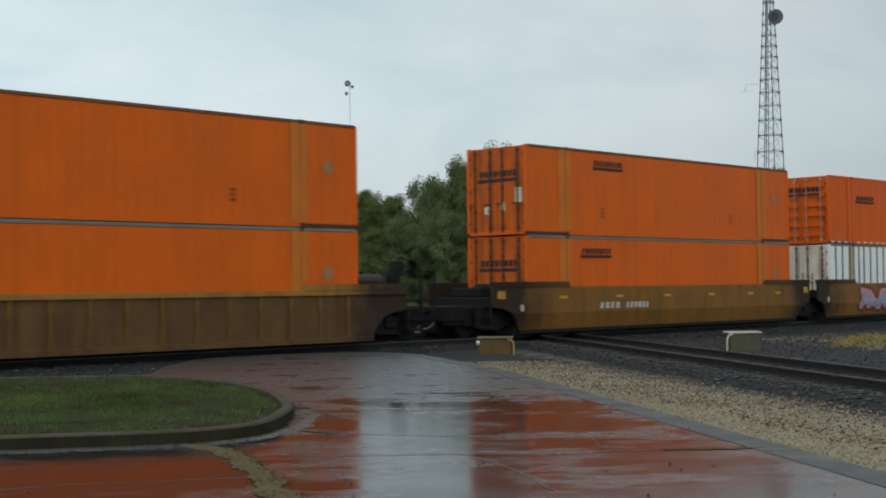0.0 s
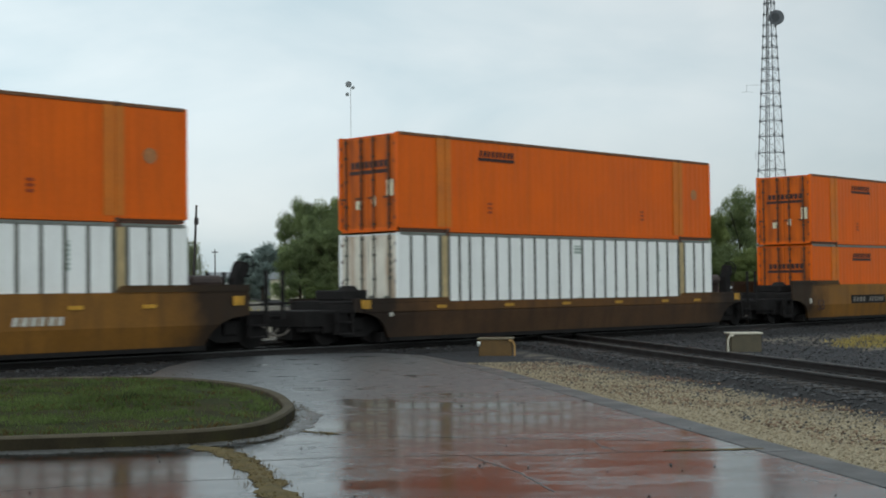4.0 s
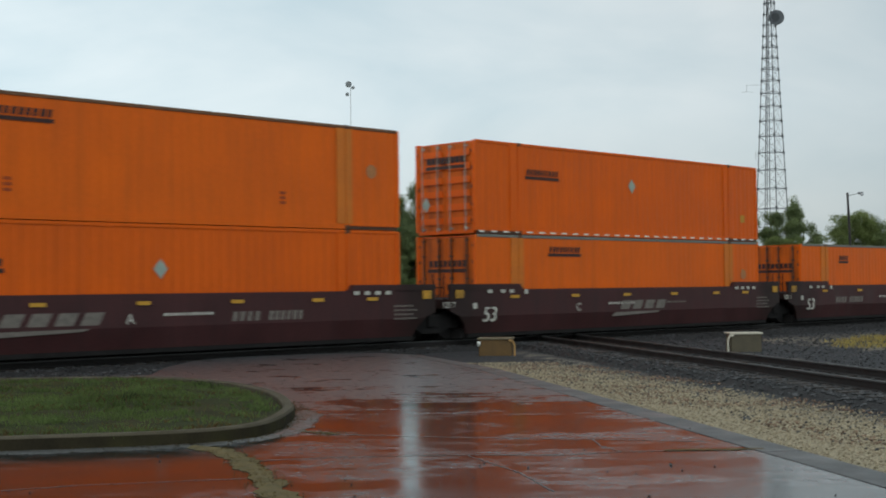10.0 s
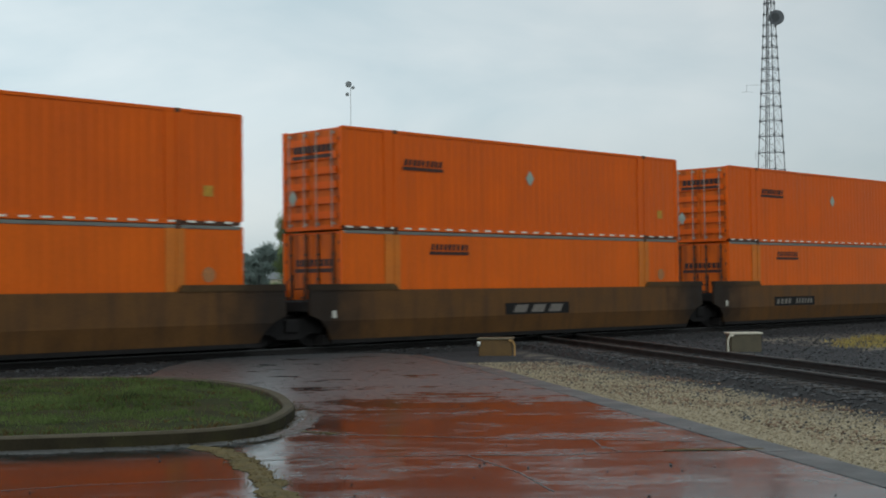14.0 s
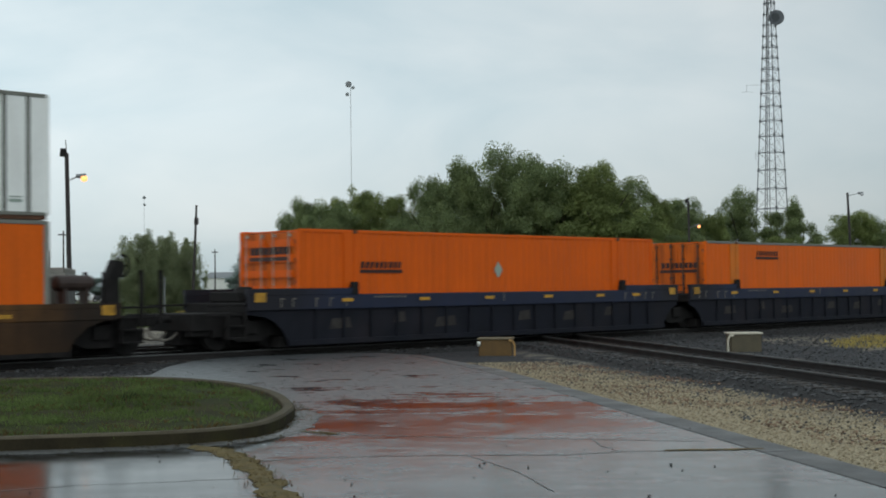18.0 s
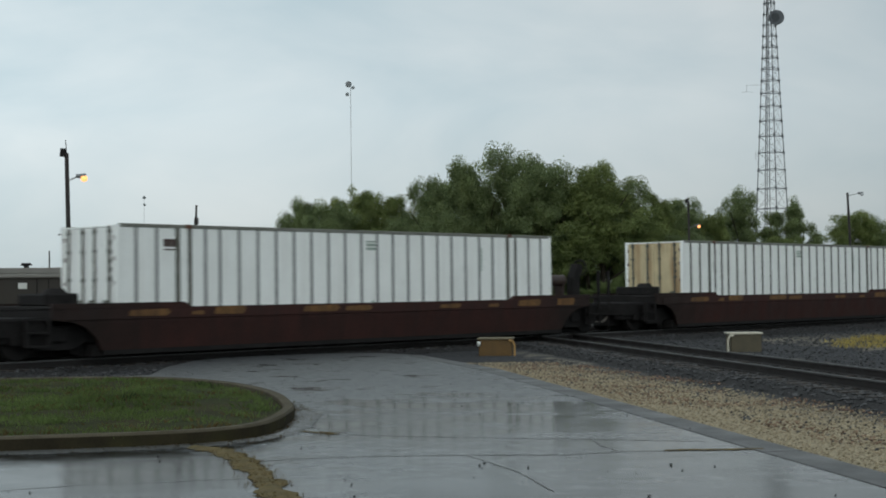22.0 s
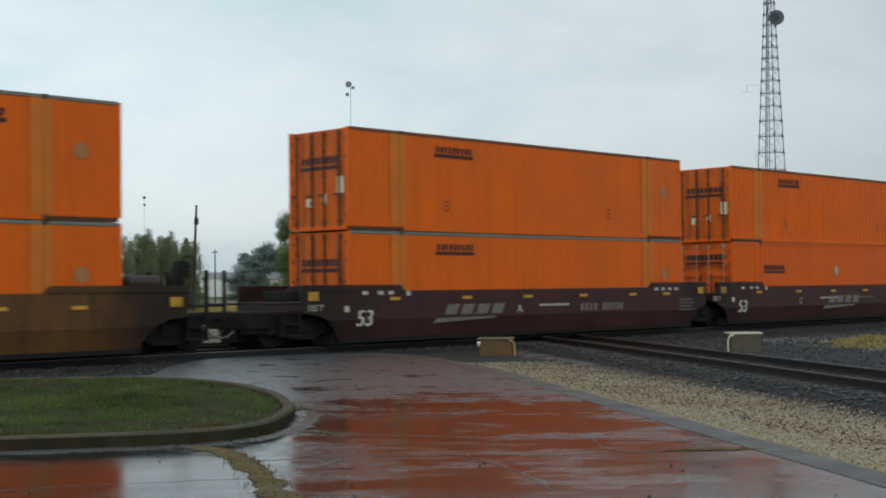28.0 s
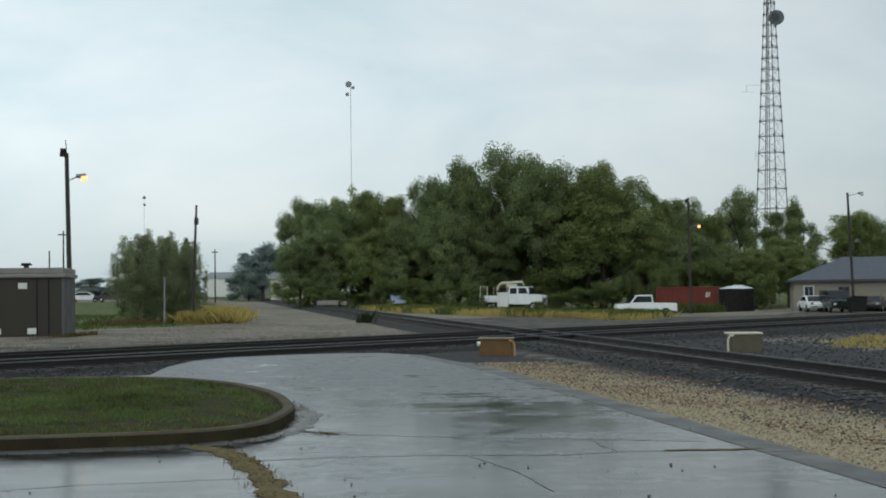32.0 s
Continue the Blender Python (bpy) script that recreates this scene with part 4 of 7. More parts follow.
    for k, (e, x0, x1) in enumerate(((ends[0], xl, -0.12), (ends[1], CL + 0.12, xr))):
        bm = B()
        box(bm, x0, x1, NEAR + 0.09, FAR - 0.09, 0.98, 1.26, 0.02)
        prism(bm, [(-0.02, .3), (-0.02, 1.3), (-.2, 1.3), (-.45, .95)] if k == 0 else [(CL + .02, .3), (CL + .45, .95), (CL + .2, 1.3), (CL + .02, 1.3)], 0.1, CW - 0.1, "y")
        plat = part("end_platform", bm, DARK if style not in ("brown",) else CAR_BROWN, ob, "grimy end platform")
        if e == "c":
            sgn = -1 if k == 0 else 1
            bx = xl if k == 0 else xr
            bm = B()
            lead = 1.35 if k == 0 else 0.5         # the end sill is longer at one end
            box(bm, min(bx, bx + sgn * (lead + 0.1)), max(bx, bx + sgn * (lead + 0.1)), 0.3, CW - 0.3, 0.55, 1.0, 0.02)
            part("draft_sill", bm, DARK, plat)
            bm = B()
            cx = bx + sgn * lead
            rod(bm, (cx, CW / 2, 0.86), (cx + sgn * 0.75, CW / 2, 0.86), 0.09)
            box(bm, min(cx + sgn * 0.6, cx + sgn * 0.92), max(cx + sgn * 0.6, cx + sgn * 0.92), CW / 2 - 0.16, CW / 2 + 0.16, 0.70, 1.02, 0.03)
            part("coupler", bm, DARK, plat, "knuckle coupler")
            for y in (CW / 2 - 0.25, CW / 2 + 0.25):
                bm = B()
                for j in range(6):
                    a0, a1 = math.pi * j / 6, math.pi * (j + 1) / 6
                    rod(bm, (cx + sgn * (0.45 - 0.45 * math.cos(a0)), y, 0.62 - 0.3 * math.sin(a0)), (cx + sgn * (0.45 - 0.45 * math.cos(a1)), y, 0.62 - 0.3 * math.sin(a1)), 0.03, seg=6)
                part("air_hose", bm, LETTER_DIM, plat, "pale air hose loop")
            bm = B()
            if k == 1:
                rod(bm, (bx - 1.2, CW / 2 - 0.5, 1.80), (bx - 0.3, CW / 2 - 0.5, 1.80), 0.19, seg=14)
                rod(bm, (bx - 1.28, CW / 2 - 0.5, 1.80), (bx - 1.2, CW / 2 - 0.5, 1.80), 0.11, 0.19, seg=14)
                rod(bm, (bx - 0.3, CW / 2 - 0.5, 1.80), (bx - 0.22, CW / 2 - 0.5, 1.80), 0.19, 0.11, seg=14)
                for dx in (1.05, 0.45):
                    box(bm, bx - dx - 0.04, bx - dx + 0.04, CW / 2 - 0.68, CW / 2 - 0.32, 1.26, 1.68)
            else:
                box(bm, bx + 0.2, bx + 1.1, CW / 2 - 0.75, CW / 2 + 0.55, 1.26, 1.56, 0.04)
                rod(bm, (bx + 0.65, CW / 2 - 0.4, 1.56), (bx + 0.65, CW / 2 - 0.4, 1.68), 0.3, 0.2, seg=14)
            part("air_reservoir" if k == 1 else "valve_box", bm, RESERVOIR if k == 1 else DARK, plat, "brown air reservoir lying on the platform" if k == 1 else "low grimy valve box")
            for y in (NEAR + 0.02, FAR - 0.12):        # hanging crossover steps
                bm = B()
                x0, x1 = sorted((bx + sgn * 0.02, bx + sgn * 0.62))
                box(bm, x0, x0 + 0.05, y, y + 0.1, 0.34, 1.0)
                box(bm, x1 - 0.05, x1, y, y + 0.1, 0.34, 1.0)
                box(bm, x0, x1, y - 0.02, y + 0.22, 0.33, 0.37)
                box(bm, x0, x1, y - 0.02, y + 0.22, 0.64, 0.68)
                box(bm, x0 + 0.04, x1 - 0.04, y + 0.2, y + 0.23, 0.33, 1.0)
                part("sill_step", bm, DARK, plat, "grimy sill step")
            # added black blocks that stand in for the murk below the end sill
            bm = B()
            x0, x1 = sorted((bx - sgn * 0.2, bx + sgn * (lead + 0.05)))
            box(bm, x0, x1, CW / 2 - 0.35, CW / 2 + 0.35, 0.18, 0.60, 0.03)
            box(bm, x0, x1, CW / 2 - 0.9, CW / 2 - 0.55, 0.40, 0.74, 0.03)
            part("brake_gear", bm, DARK, plat, "black blocks added to fill the gap under the end sill")
            for y in (NEAR + 0.14, FAR - 0.14):
                bm = B()
                for dx in (0.65, 1.2) if k == 1 else ():
                    rod(bm, (bx + sgn * dx, y, 0.8), (bx + sgn * dx, y, 2.1), 0.055, seg=8)
                for z in (0.95, 1.2):
                    rod(bm, (bx, y, z), (bx + sgn * 1.2, y, z), 0.03, seg=6)
                part("grab_iron", bm, DARK, plat, "upright grab irons on the end sill")
            if k == 1:
                bm = B()
                ring = [(CW / 2 - 0.55 + 0.27 * math.cos(a), 2.22 + 0.27 * math.sin(a)) for a in [math.pi * j / 8 for j in range(16)]]
                for j in range(16):
                    (ya, za), (yb, zb) = ring[j], ring[(j + 1) % 16]
                    rod(bm, (bx + 0.6, ya, za), (bx + 0.6, yb, zb), 0.024, seg=6)
                for j in range(0, 16, 4):
                    rod(bm, (bx + 0.6, CW / 2 - 0.55, 2.22), (bx + 0.6, *ring[j]), 0.018, seg=5)
                prism(bm, [(bx + .05, 1.0), (bx + .42, 1.0), (bx + .40, 1.9), (bx + .56, 2.1), (bx + .54, 2.32), (bx + .3, 2.36), (bx + .08, 1.9)], CW / 2 - 0.70, CW / 2 - 0.40, "y")
                part("brake_wheel", bm, DARK, plat, "hand brake wheel and housing")
            truck(ob, -1.45 if k == 0 else CL + 1.45)
        elif e == "a":
            truck(ob, -1.65)
            bm = B()
            rod(bm, (-1.65, CW / 2, 0.8), (-1.65, CW / 2, 1.2), 0.35, seg=12)
            box(bm, -1.5, -0.9, CW / 2 - 0.4, CW / 2 + 0.4, 0.8, 1.1)
            part("articulation_joint", bm, DARK, plat, "articulated joint")
            for ya, yb in ((0.1, 0.55), (CW - 0.55, CW - 0.1)):
                bm = B()
                for y in (ya, yb):
                    rod(bm, (-1.3, y, 1.2), (-1.3, y, 2.0), 0.022, seg=6)
                rod(bm, (-1.3, ya, 1.6), (-1.3, yb, 1.6), 0.02, seg=6)
                part("grab_iron", bm, DARK, plat)
    # near-side lettering
    yn = NEAR - 0.002
    if style == "brown":
        bm = B()
        words(bm, "53", 0.64, 0.1, yn, 0.55, 0.22)
        words(bm, "53", 0.64, 0.125, yn, 0.55, 0.22)
        part("size_number", bm, LETTER, ob, "white size number")
        bm = B()
        words(bm, extras[:1].upper(), 0.36, 8.78 if extras[:1] == "b" else (6.92 if extras[:1] == "a" else 4.68), yn, 0.80)
        part("unit_letter", bm, LETTER, ob, "white unit letter")
        lx = {"a": 3.4, "b": 9.75, "c": 6.8}[extras[:1]]
        bm = B()
        for i in range(4):
            x0 = lx + 0.25 + i * 0.68
            prism(bm, [(x0, .80), (x0 + .5, .80), (x0 + .66, 1.1), (x0 + .16, 1.1)], yn - 0.004, yn, "y")
        prism(bm, [(lx - .25, .56), (lx + 2.4, .66), (lx + 2.55, .72), (lx - .05, .70)], yn - 0.004, yn, "y")
        part("emblem", bm, LETTER_DIM, ob, "faded slanted railway emblem, plain shapes")
        nx = {"a": 10.05, "b": 2.55, "c": 12.4}[extras[:1]]
        bm = B()
        if extras[:1] == "c":
            word_bars(bm, 9.8, 0.98, 1.2, 0.06, yn, 8, False)
        else:
            word_bars(bm, nx, 0.80, 0.95, 0.24, yn, 4, False)
            word_bars(bm, nx + 1.17, 0.80, 1.2, 0.24, yn, 6, False)
        part("number_marking", bm, LETTER_DIM, ob, "faded number, plain bars")
        bm = B()
        for x in (0.35, 0.95, 1.35, 14.2, 14.6, 15.0, 15.4):
            box(bm, x, x + 0.2, yn - 0.035, yn - 0.03, 1.42, 1.52)
        box(bm, -0.28, -0.12, yn - 0.004, yn, 0.95, 1.12)
        box(bm, 2.1, 2.25, yn - 0.004, yn, 1.38, 1.52)
        words(bm, "125 T", 0.24, -1.62, yn - 0.002, 1.0)
        word_bars(bm, 6.4 if extras[:1] != "a" else 8.0, 0.98, 1.5, 0.07, yn, 11, False)
        part("stencil_marking", bm, LETTER, ob, "small white stencils, plain bars")
        bm = B()
        for k in range(4):
            word_bars(bm, 15.75, 0.70 + 0.12 * k, 0.95 - 0.15 * (k % 2), 0.05, yn, 7, False)
        part("stencil_marking", bm, LETTER_DIM, ob, "rows of worn small print, plain bars")
    elif style in ("smooth", "low") and "rust" not in extras:
        bm = B()
        px = 9.82 if extras == "plain_size" else 3.1 if "boardleft" in extras else (9.8 if "boardright" in extras else 3.5 if extras == "left" else 6.7 if "emblem" in extras else 9.6)
        box(bm, px - 0.12, px + 3.0, yn - 0.004, yn, 0.74, 1.10)
        bare = style == "low" or extras in ("left", "boardright")
        if bare:
            bm.clear()
        if extras == "plain":
            bm.clear()
            for x, w in ((-0.1, 0.55), (0.75, 0.9), (1.9, 0.7)):
                box(bm, px + x, px + x + w, yn - 0.004, yn, 0.86, 1.0)
        if bm.verts:
            part("number_board", bm, LETTER_DIM if extras == "plain" else DARK, ob, "black number board" if extras != "plain" else "scuffed pale patches")
        bm = B()
        if "emblem" in extras:
            for i in range(3):
                prism(bm, [(px + .25 + i * .85, .80), (px + .85 + i * .85, .80), (px + 1.0 + i * .85, 1.04), (px + .4 + i * .85, 1.04)], yn - 0.009, yn - 0.005, "y")
        elif style != "low" and extras != "plain":
            word_bars(bm, px + 0.05, 0.82, 1.15, 0.2, yn - 0.006, 4, False)
            word_bars(bm, px + 1.5, 0.82, 1.35, 0.2, yn - 0.006, 6, False)
        part("number_marking", bm, LETTER if extras in ("left", "boardright", "plain_size") else LETTER_DIM, ob, "white number, plain bars")
        if "size" in extras:
            bm = B()
            words(bm, "53", 0.60, 0.1, yn, 0.52)
            words(bm, "53", 0.60, 0.125, yn, 0.52)
            part("size_number", bm, BROWN_INK, ob, "dark stencilled size number")
        bm = B()
        box(bm, -0.5, -0.35, yn - 0.004, yn, 0.8, 1.0)
        part("tag", bm, LETTER, ob, "white square tag")
    elif style == "blue":
        bm = B()
        for x in (-0.75, -0.35, 0.45, 0.95, 1.55, CL - 1.9, CL - 1.35, CL - 0.75, CL - 0.3):
            box(bm, x, x + 0.035, yn - 0.03, yn - 0.024, 1.12, 1.36)
            box(bm, x, x + 0.14, yn - 0.03, yn - 0.024, 1.33, 1.36)
        box(bm, 8.05, 8.09, yn - 0.03, yn - 0.024, 1.18, 1.44)
        word_bars(bm, 2.6, 1.34, 1.3, 0.05, yn - 0.024, 9, False)
        part("stencil_marking", bm, LETTER_DIM, ob, "thin white bracket marks and small print")
        bm = B()
        for x, w, z in ((1.0, 0.8, .5), (3.4, 0.5, .62), (5.1, 0.9, .45), (8.8, 0.6, .55), (11.0, 0.7, .5), (13.2, 0.5, .6)):
            prism(bm, [(x, z), (x + w, z + .03), (x + w * 0.9, z + .32), (x + .1, z + .28)], NEAR + 0.044, NEAR + 0.049, "y")
        part("worn_marking", bm, WEB_WORN, ob, "pale scuffed patches on the web")
    elif "rust" in extras:
        bm = B()
        for x, w, h in ((0.2, 1.2, .16), (2.0, 0.4, .1), (2.7, 1.0, .2), (5.6, 1.3, .17), (7.1, 1.0, .14), (10.8, 0.9, .12), (12.9, 0.5, .1), (14.3, 1.1, .2), (16.2, 0.9, .22)):
            prism(bm, [(x, 1.0), (x + w * 0.9, 0.99), (x + w, 1.0 + h * 0.5), (x + w * 0.93, 1.0 + h), (x + 0.05, 0.98 + h)], yn - 0.042, yn - 0.036, "y")
        part("worn_marking", bm, OCHRE_WORN, ob, "ochre worn patches")
    ob.matrix_basis = at
    _cars[key] = ob
    return ob


# ---------------------------------------------------------------- trees
def leaf_material(name, lo, hi, rough=0.6):
    m = bpy.data.materials.new(name)
    m.use_nodes = True
    N, Lk = m.node_tree.nodes, m.node_tree.links
    b = N["Principled BSDF"]
    b.inputs["Roughness"].default_value = rough
    b.inputs["Specular IOR Level"].default_value = 0.1
    geo, tc, nz, ad, cr = (N.new(k) for k in ("ShaderNodeNewGeometry", "ShaderNodeTexCoord", "ShaderNodeTexNoise", "ShaderNodeMath", "ShaderNodeValToRGB"))
    nz.inputs["Scale"].default_value, nz.inputs["Detail"].default_value = 0.42, 4
    Lk.new(tc.outputs["Object"], nz.inputs["Vector"])
    ad.operation = "MULTIPLY_ADD"
    ad.inputs[1].default_value = 0.24
    Lk.new(geo.outputs["Random Per Island"], ad.inputs[0])
    Lk.new(nz.outputs["Fac"], ad.inputs[2])
    cr.color_ramp.elements[0].position, cr.color_ramp.elements[0].color = 0.4, (*lo, 1)
    cr.color_ramp.elements[1].position, cr.color_ramp.elements[1].color = 0.95, (*hi, 1)
    Lk.new(ad.outputs[0], cr.inputs[0])
    Lk.new(cr.outputs[0], b.inputs["Base Color"])
    tr, mx = N.new("ShaderNodeBsdfTranslucent"), N.new("ShaderNodeMixShader")
    Lk.new(cr.outputs[0], tr.inputs["Color"])
    mx.inputs[0].default_value = 0.45
    Lk.new(b.outputs[0], mx.inputs[1])
    Lk.new(tr.outputs[0], mx.inputs[2])
    Lk.new(mx.outputs[0], N["Material Output"].inputs["Surface"])
    return m


BARK = material("wet_bark", (0.055, 0.043, 0.033), 0.85, vary=0.4, scale=3, grain=30, bump=0.4)
LEAF_DARK = leaf_material("dark_green_leaves", (0.100, 0.134, 0.064), (0.305, 0.365, 0.16))
LEAF_MID = leaf_material("mid_green_leaves", (0.105, 0.138, 0.052), (0.30, 0.35, 0.125))
LEAF_PALE = leaf_material("grey_green_leaves", (0.135, 0.165, 0.085), (0.35, 0.385, 0.22))
# far leaves paler and bluer: the rain haze is put into their colour
LEAF_HAZED = leaf_material("distant_blue_green_leaves", (0.155, 0.20, 0.185), (0.33, 0.395, 0.36))
LEAF_SCRUB = leaf_material("scrub_leaves", (0.075, 0.105, 0.042), (0.225, 0.275, 0.10))
TWIG = material("reddish_bare_twigs", (0.12, 0.085, 0.07), 0.8, vary=0.3)
DRY_STALK = leaf_material("dry_yellow_stalks", (0.25, 0.195, 0.068), (0.60, 0.475, 0.155), 0.8)
GREEN_BLADE = leaf_material("grass_blades", (0.050, 0.070, 0.020), (0.125, 0.160, 0.048), 0.8)


DEAD_BLADE = leaf_material("dead_grass_blades", (0.07, 0.05, 0.022), (0.17, 0.125, 0.055), 0.9)
ISLAND_TUFT = leaf_material("clover_leaves", (0.052, 0.078, 0.026), (0.17, 0.235, 0.080), 0.8)
ISLAND_BLADE = leaf_material("short_island_grass", (0.064, 0.092, 0.028), (0.180, 0.245, 0.078), 0.8)


def leaves_mesh(name, centres, spread, count, size, mat, rnd, loose=False):
    """A crown: rounded clumps of small leaves that face outwards and up, with gaps between the clumps."""
    n = len(centres) * count
    c = np.repeat(np.array([q[:3] for q in centres]), count, axis=0)
    s = np.repeat(np.array([q[3] for q in centres]), count)[:, None]
    out = rnd.normal(0, 1, (n, 3))
    out /= np.linalg.norm(out, axis=1)[:, None]
    stray = np.where(rnd.uniform(0, 1, (n, 1)) < 0.06, rnd.uniform(1.0, 1.35, (n, 1)), 1.0)
    off = out * s * spread * 1.45 * rnd.uniform(0.0, 1.0, (n, 1)) ** 0.42 * stray
    if loose:                              # feathery, without rounded clumps
        off = np.clip(rnd.normal(0, 1, (n, 3)), -1.8, 1.8) * s * spread
    off[:, 2] *= 0.8
    p = c + off
    nrm = out * 0.75 + rnd.normal(0, 0.48, (n, 3)) + np.array([0.0, 0.0, 0.35])
    nrm /= np.linalg.norm(nrm, axis=1)[:, None]
    a = np.cross(nrm, rnd.normal(0, 1, (n, 3)))
    a /= np.linalg.norm(a, axis=1)[:, None]
    b = np.cross(nrm, a)
    k = size * rnd.uniform(0.6, 1.3, (n, 1))
    v = np.concatenate([p - a * k * 0.5, p + b * k * 0.3, p + a * k * 0.5, p - b * k * 0.3], axis=1).reshape(-1, 3)
    me = bpy.data.meshes.new(name)
    f = np.arange(n * 4).reshape(-1, 4)
    me.from_pydata(v.tolist(), [], f.tolist())
    me.materials.append(mat)
    return me


def limb_tree(bm, rnd, height, reach, twigs=0):
    """Trunk and limbs; returns the limbs' tips."""
    tips, top = [], Vector((rnd.normal(0, .2), rnd.normal(0, .2), height * 0.62))
    r = height * 0.022
    rod(bm, (0, 0, -0.3), (0, 0, height * 0.22), r * 1.25, r, 8)
    rod(bm, (0, 0, height * 0.22), top, r, r * 0.5, 7)
    for i in range(9):
        z = height * (0.2 + 0.045 * i)
        base = Vector((0, 0, z)).lerp(top, max(0, (z / height - 0.22) / 0.6))
        ang = i * 2.4 + rnd.uniform(-.4, .4)
        ln = reach * rnd.uniform(0.55, 0.95) * (1 - 0.03 * i)
        tip = base + Vector((math.cos(ang) * ln, math.sin(ang) * ln, height * rnd.uniform(0.12, 0.3)))
        rod(bm, base, tip, r * 0.45, r * 0.12, 5)
        tips.append(tip)
        for j in range(twigs):
            q = base.lerp(tip, rnd.uniform(0.4, 1.0))
            rod(bm, q, q + Vector((rnd.normal(0, .5), rnd.normal(0, .5), rnd.uniform(0.7, 2.2))), 0.05, 0.018, 4)
    tips.append(top)
    return tips


TREE_KINDS = {   # height 10 m: crown radius, lowest leaves, clumps, clump size, leaves a clump, leaf size
    "oak": (4.3, 0.4, 190, 0.50, 300, 0.145, LEAF_DARK), "elm": (4.3, 0.3, 190, 0.50, 300, 0.145, LEAF_MID),
    "poplar": (2.5, 0.8, 100, 0.45, 260, 0.145, LEAF_DARK), "shrub": (6.5, 0.0, 130, 0.75, 210, 0.26, LEAF_SCRUB),
    "hazy": (4.3, 0.4, 150, 0.55, 260, 0.20, LEAF_HAZED), "airy": (4.6, 0.05, 150, 0.62, 210, 0.115, LEAF_PALE), "bare": (3.4, 5.0, 10, 1.9, 26, 0.15, LEAF_DARK)}
_trees = {}


def tree(kind, x, y, height, width, turn, label, group=""):
    shape = TREE_KINDS[kind]
    variant = (kind, int(turn * 7) % 3)
    scale = height / 10.0 * (1.0 if kind in ("oak", "elm", "poplar") else 1.04)
    wide = (width / 2) / shape[0] / scale
    m = pose(x, y, terrain(x, y) - 0.05, 0, 0, math.degrees(turn)) @ Matrix.Diagonal((scale * wide, scale * wide, scale, 1))
    name = {"shrub": "shrub", "airy": "willow_bush"}.get(kind, "tree")
    if variant not in _trees:
        rnd = np.random.RandomState(len(_trees) * 17 + 5)
        ob = thing(name, label, "tree" if name == "tree" else "bush", group)
        bm = B()
        tips = limb_tree(bm, rnd, 10.0 if kind != "shrub" else 7.0, shape[0], 14 if kind == "bare" else 0)
        part("trunk", bm, TWIG if kind == "bare" else BARK, ob, "trunk and limbs")
        lobes = [(0.0, 0.0, 5.6, 0.62)]
        low = 0.06 if kind in ("airy", "shrub", "hazy") else 0.24
        for i in range(20 if kind == "airy" else 11):
            ang, z = i * 2.4 + rnd.uniform(-.5, .5), rnd.uniform(low, 0.74)
            reach = rnd.uniform(0.30, 0.62) * (1.0 if z < 0.55 else 0.72)
            lobes.append((math.cos(ang) * reach * shape[0], math.sin(ang) * reach * shape[0], z * 10, rnd.uniform(0.30, 0.44)))
        for i in range(3):
            lobes.append((rnd.uniform(-.3, .3) * shape[0], rnd.uniform(-.3, .3) * shape[0], rnd.uniform(7.6, 8.4), rnd.uniform(0.26, 0.36)))
        cl = []
        while len(cl) < shape[2]:
            lx, ly, lz, lr = lobes[rnd.randint(len(lobes))]
            d = rnd.normal(0, 1, 3)
            d /= np.linalg.norm(d)
            rr = lr * rnd.uniform(0.55, 1.0)
            q = (lx + d[0] * rr * shape[0], ly + d[1] * rr * shape[0], lz + d[2] * rr * 4.3)
            if shape[1] < q[2]:
                cl.append((*q, rnd.uniform(0.7, 1.2)))
        if kind == "airy":                    # loose shoots over the top and sides
            for i in range(60):
                ang, out, z = rnd.uniform(0, 6.28), rnd.uniform(0.0, 0.8) * shape[0], rnd.uniform(6.5, 10.4)
                for j in range(3):
                    cl.append((math.cos(ang) * out, math.sin(ang) * out, z - 0.45 * j - out * 0.5, 0.35))
        if kind == "bare":
            cl = sorted(cl, key=lambda c: c[2])[:6]
        elif kind != "airy":                  # no clump hangs apart from the rest
            cl = [c for c in cl if sum(math.dist(c[:3], q[:3]) < 1.5 for q in cl) > 4]
        wide_ = np.quantile([math.hypot(c[0], c[1]) for c in cl], 0.96) + shape[3] * 0.6
        top = np.quantile([c[2] for c in cl], 0.985) + shape[3] * 0.8
        me = leaves_mesh("crown", cl, shape[3], shape[4], shape[5], shape[6], rnd, kind in ("airy", "bare"))
        if kind != "bare":
            k = shape[0] / wide_
            me.transform(Matrix.Diagonal((k, k, 10.0 / top, 1)))
        crown = new("crown", me)
        crown.parent = ob
        crown["label"] = "loose clumps of leaves"
        _trees[variant] = ob
        ob.matrix_basis = m
        return ob
    ob = copy_thing(_trees[variant], Matrix())
    ob.matrix_basis = m
    return tagged(ob, label)


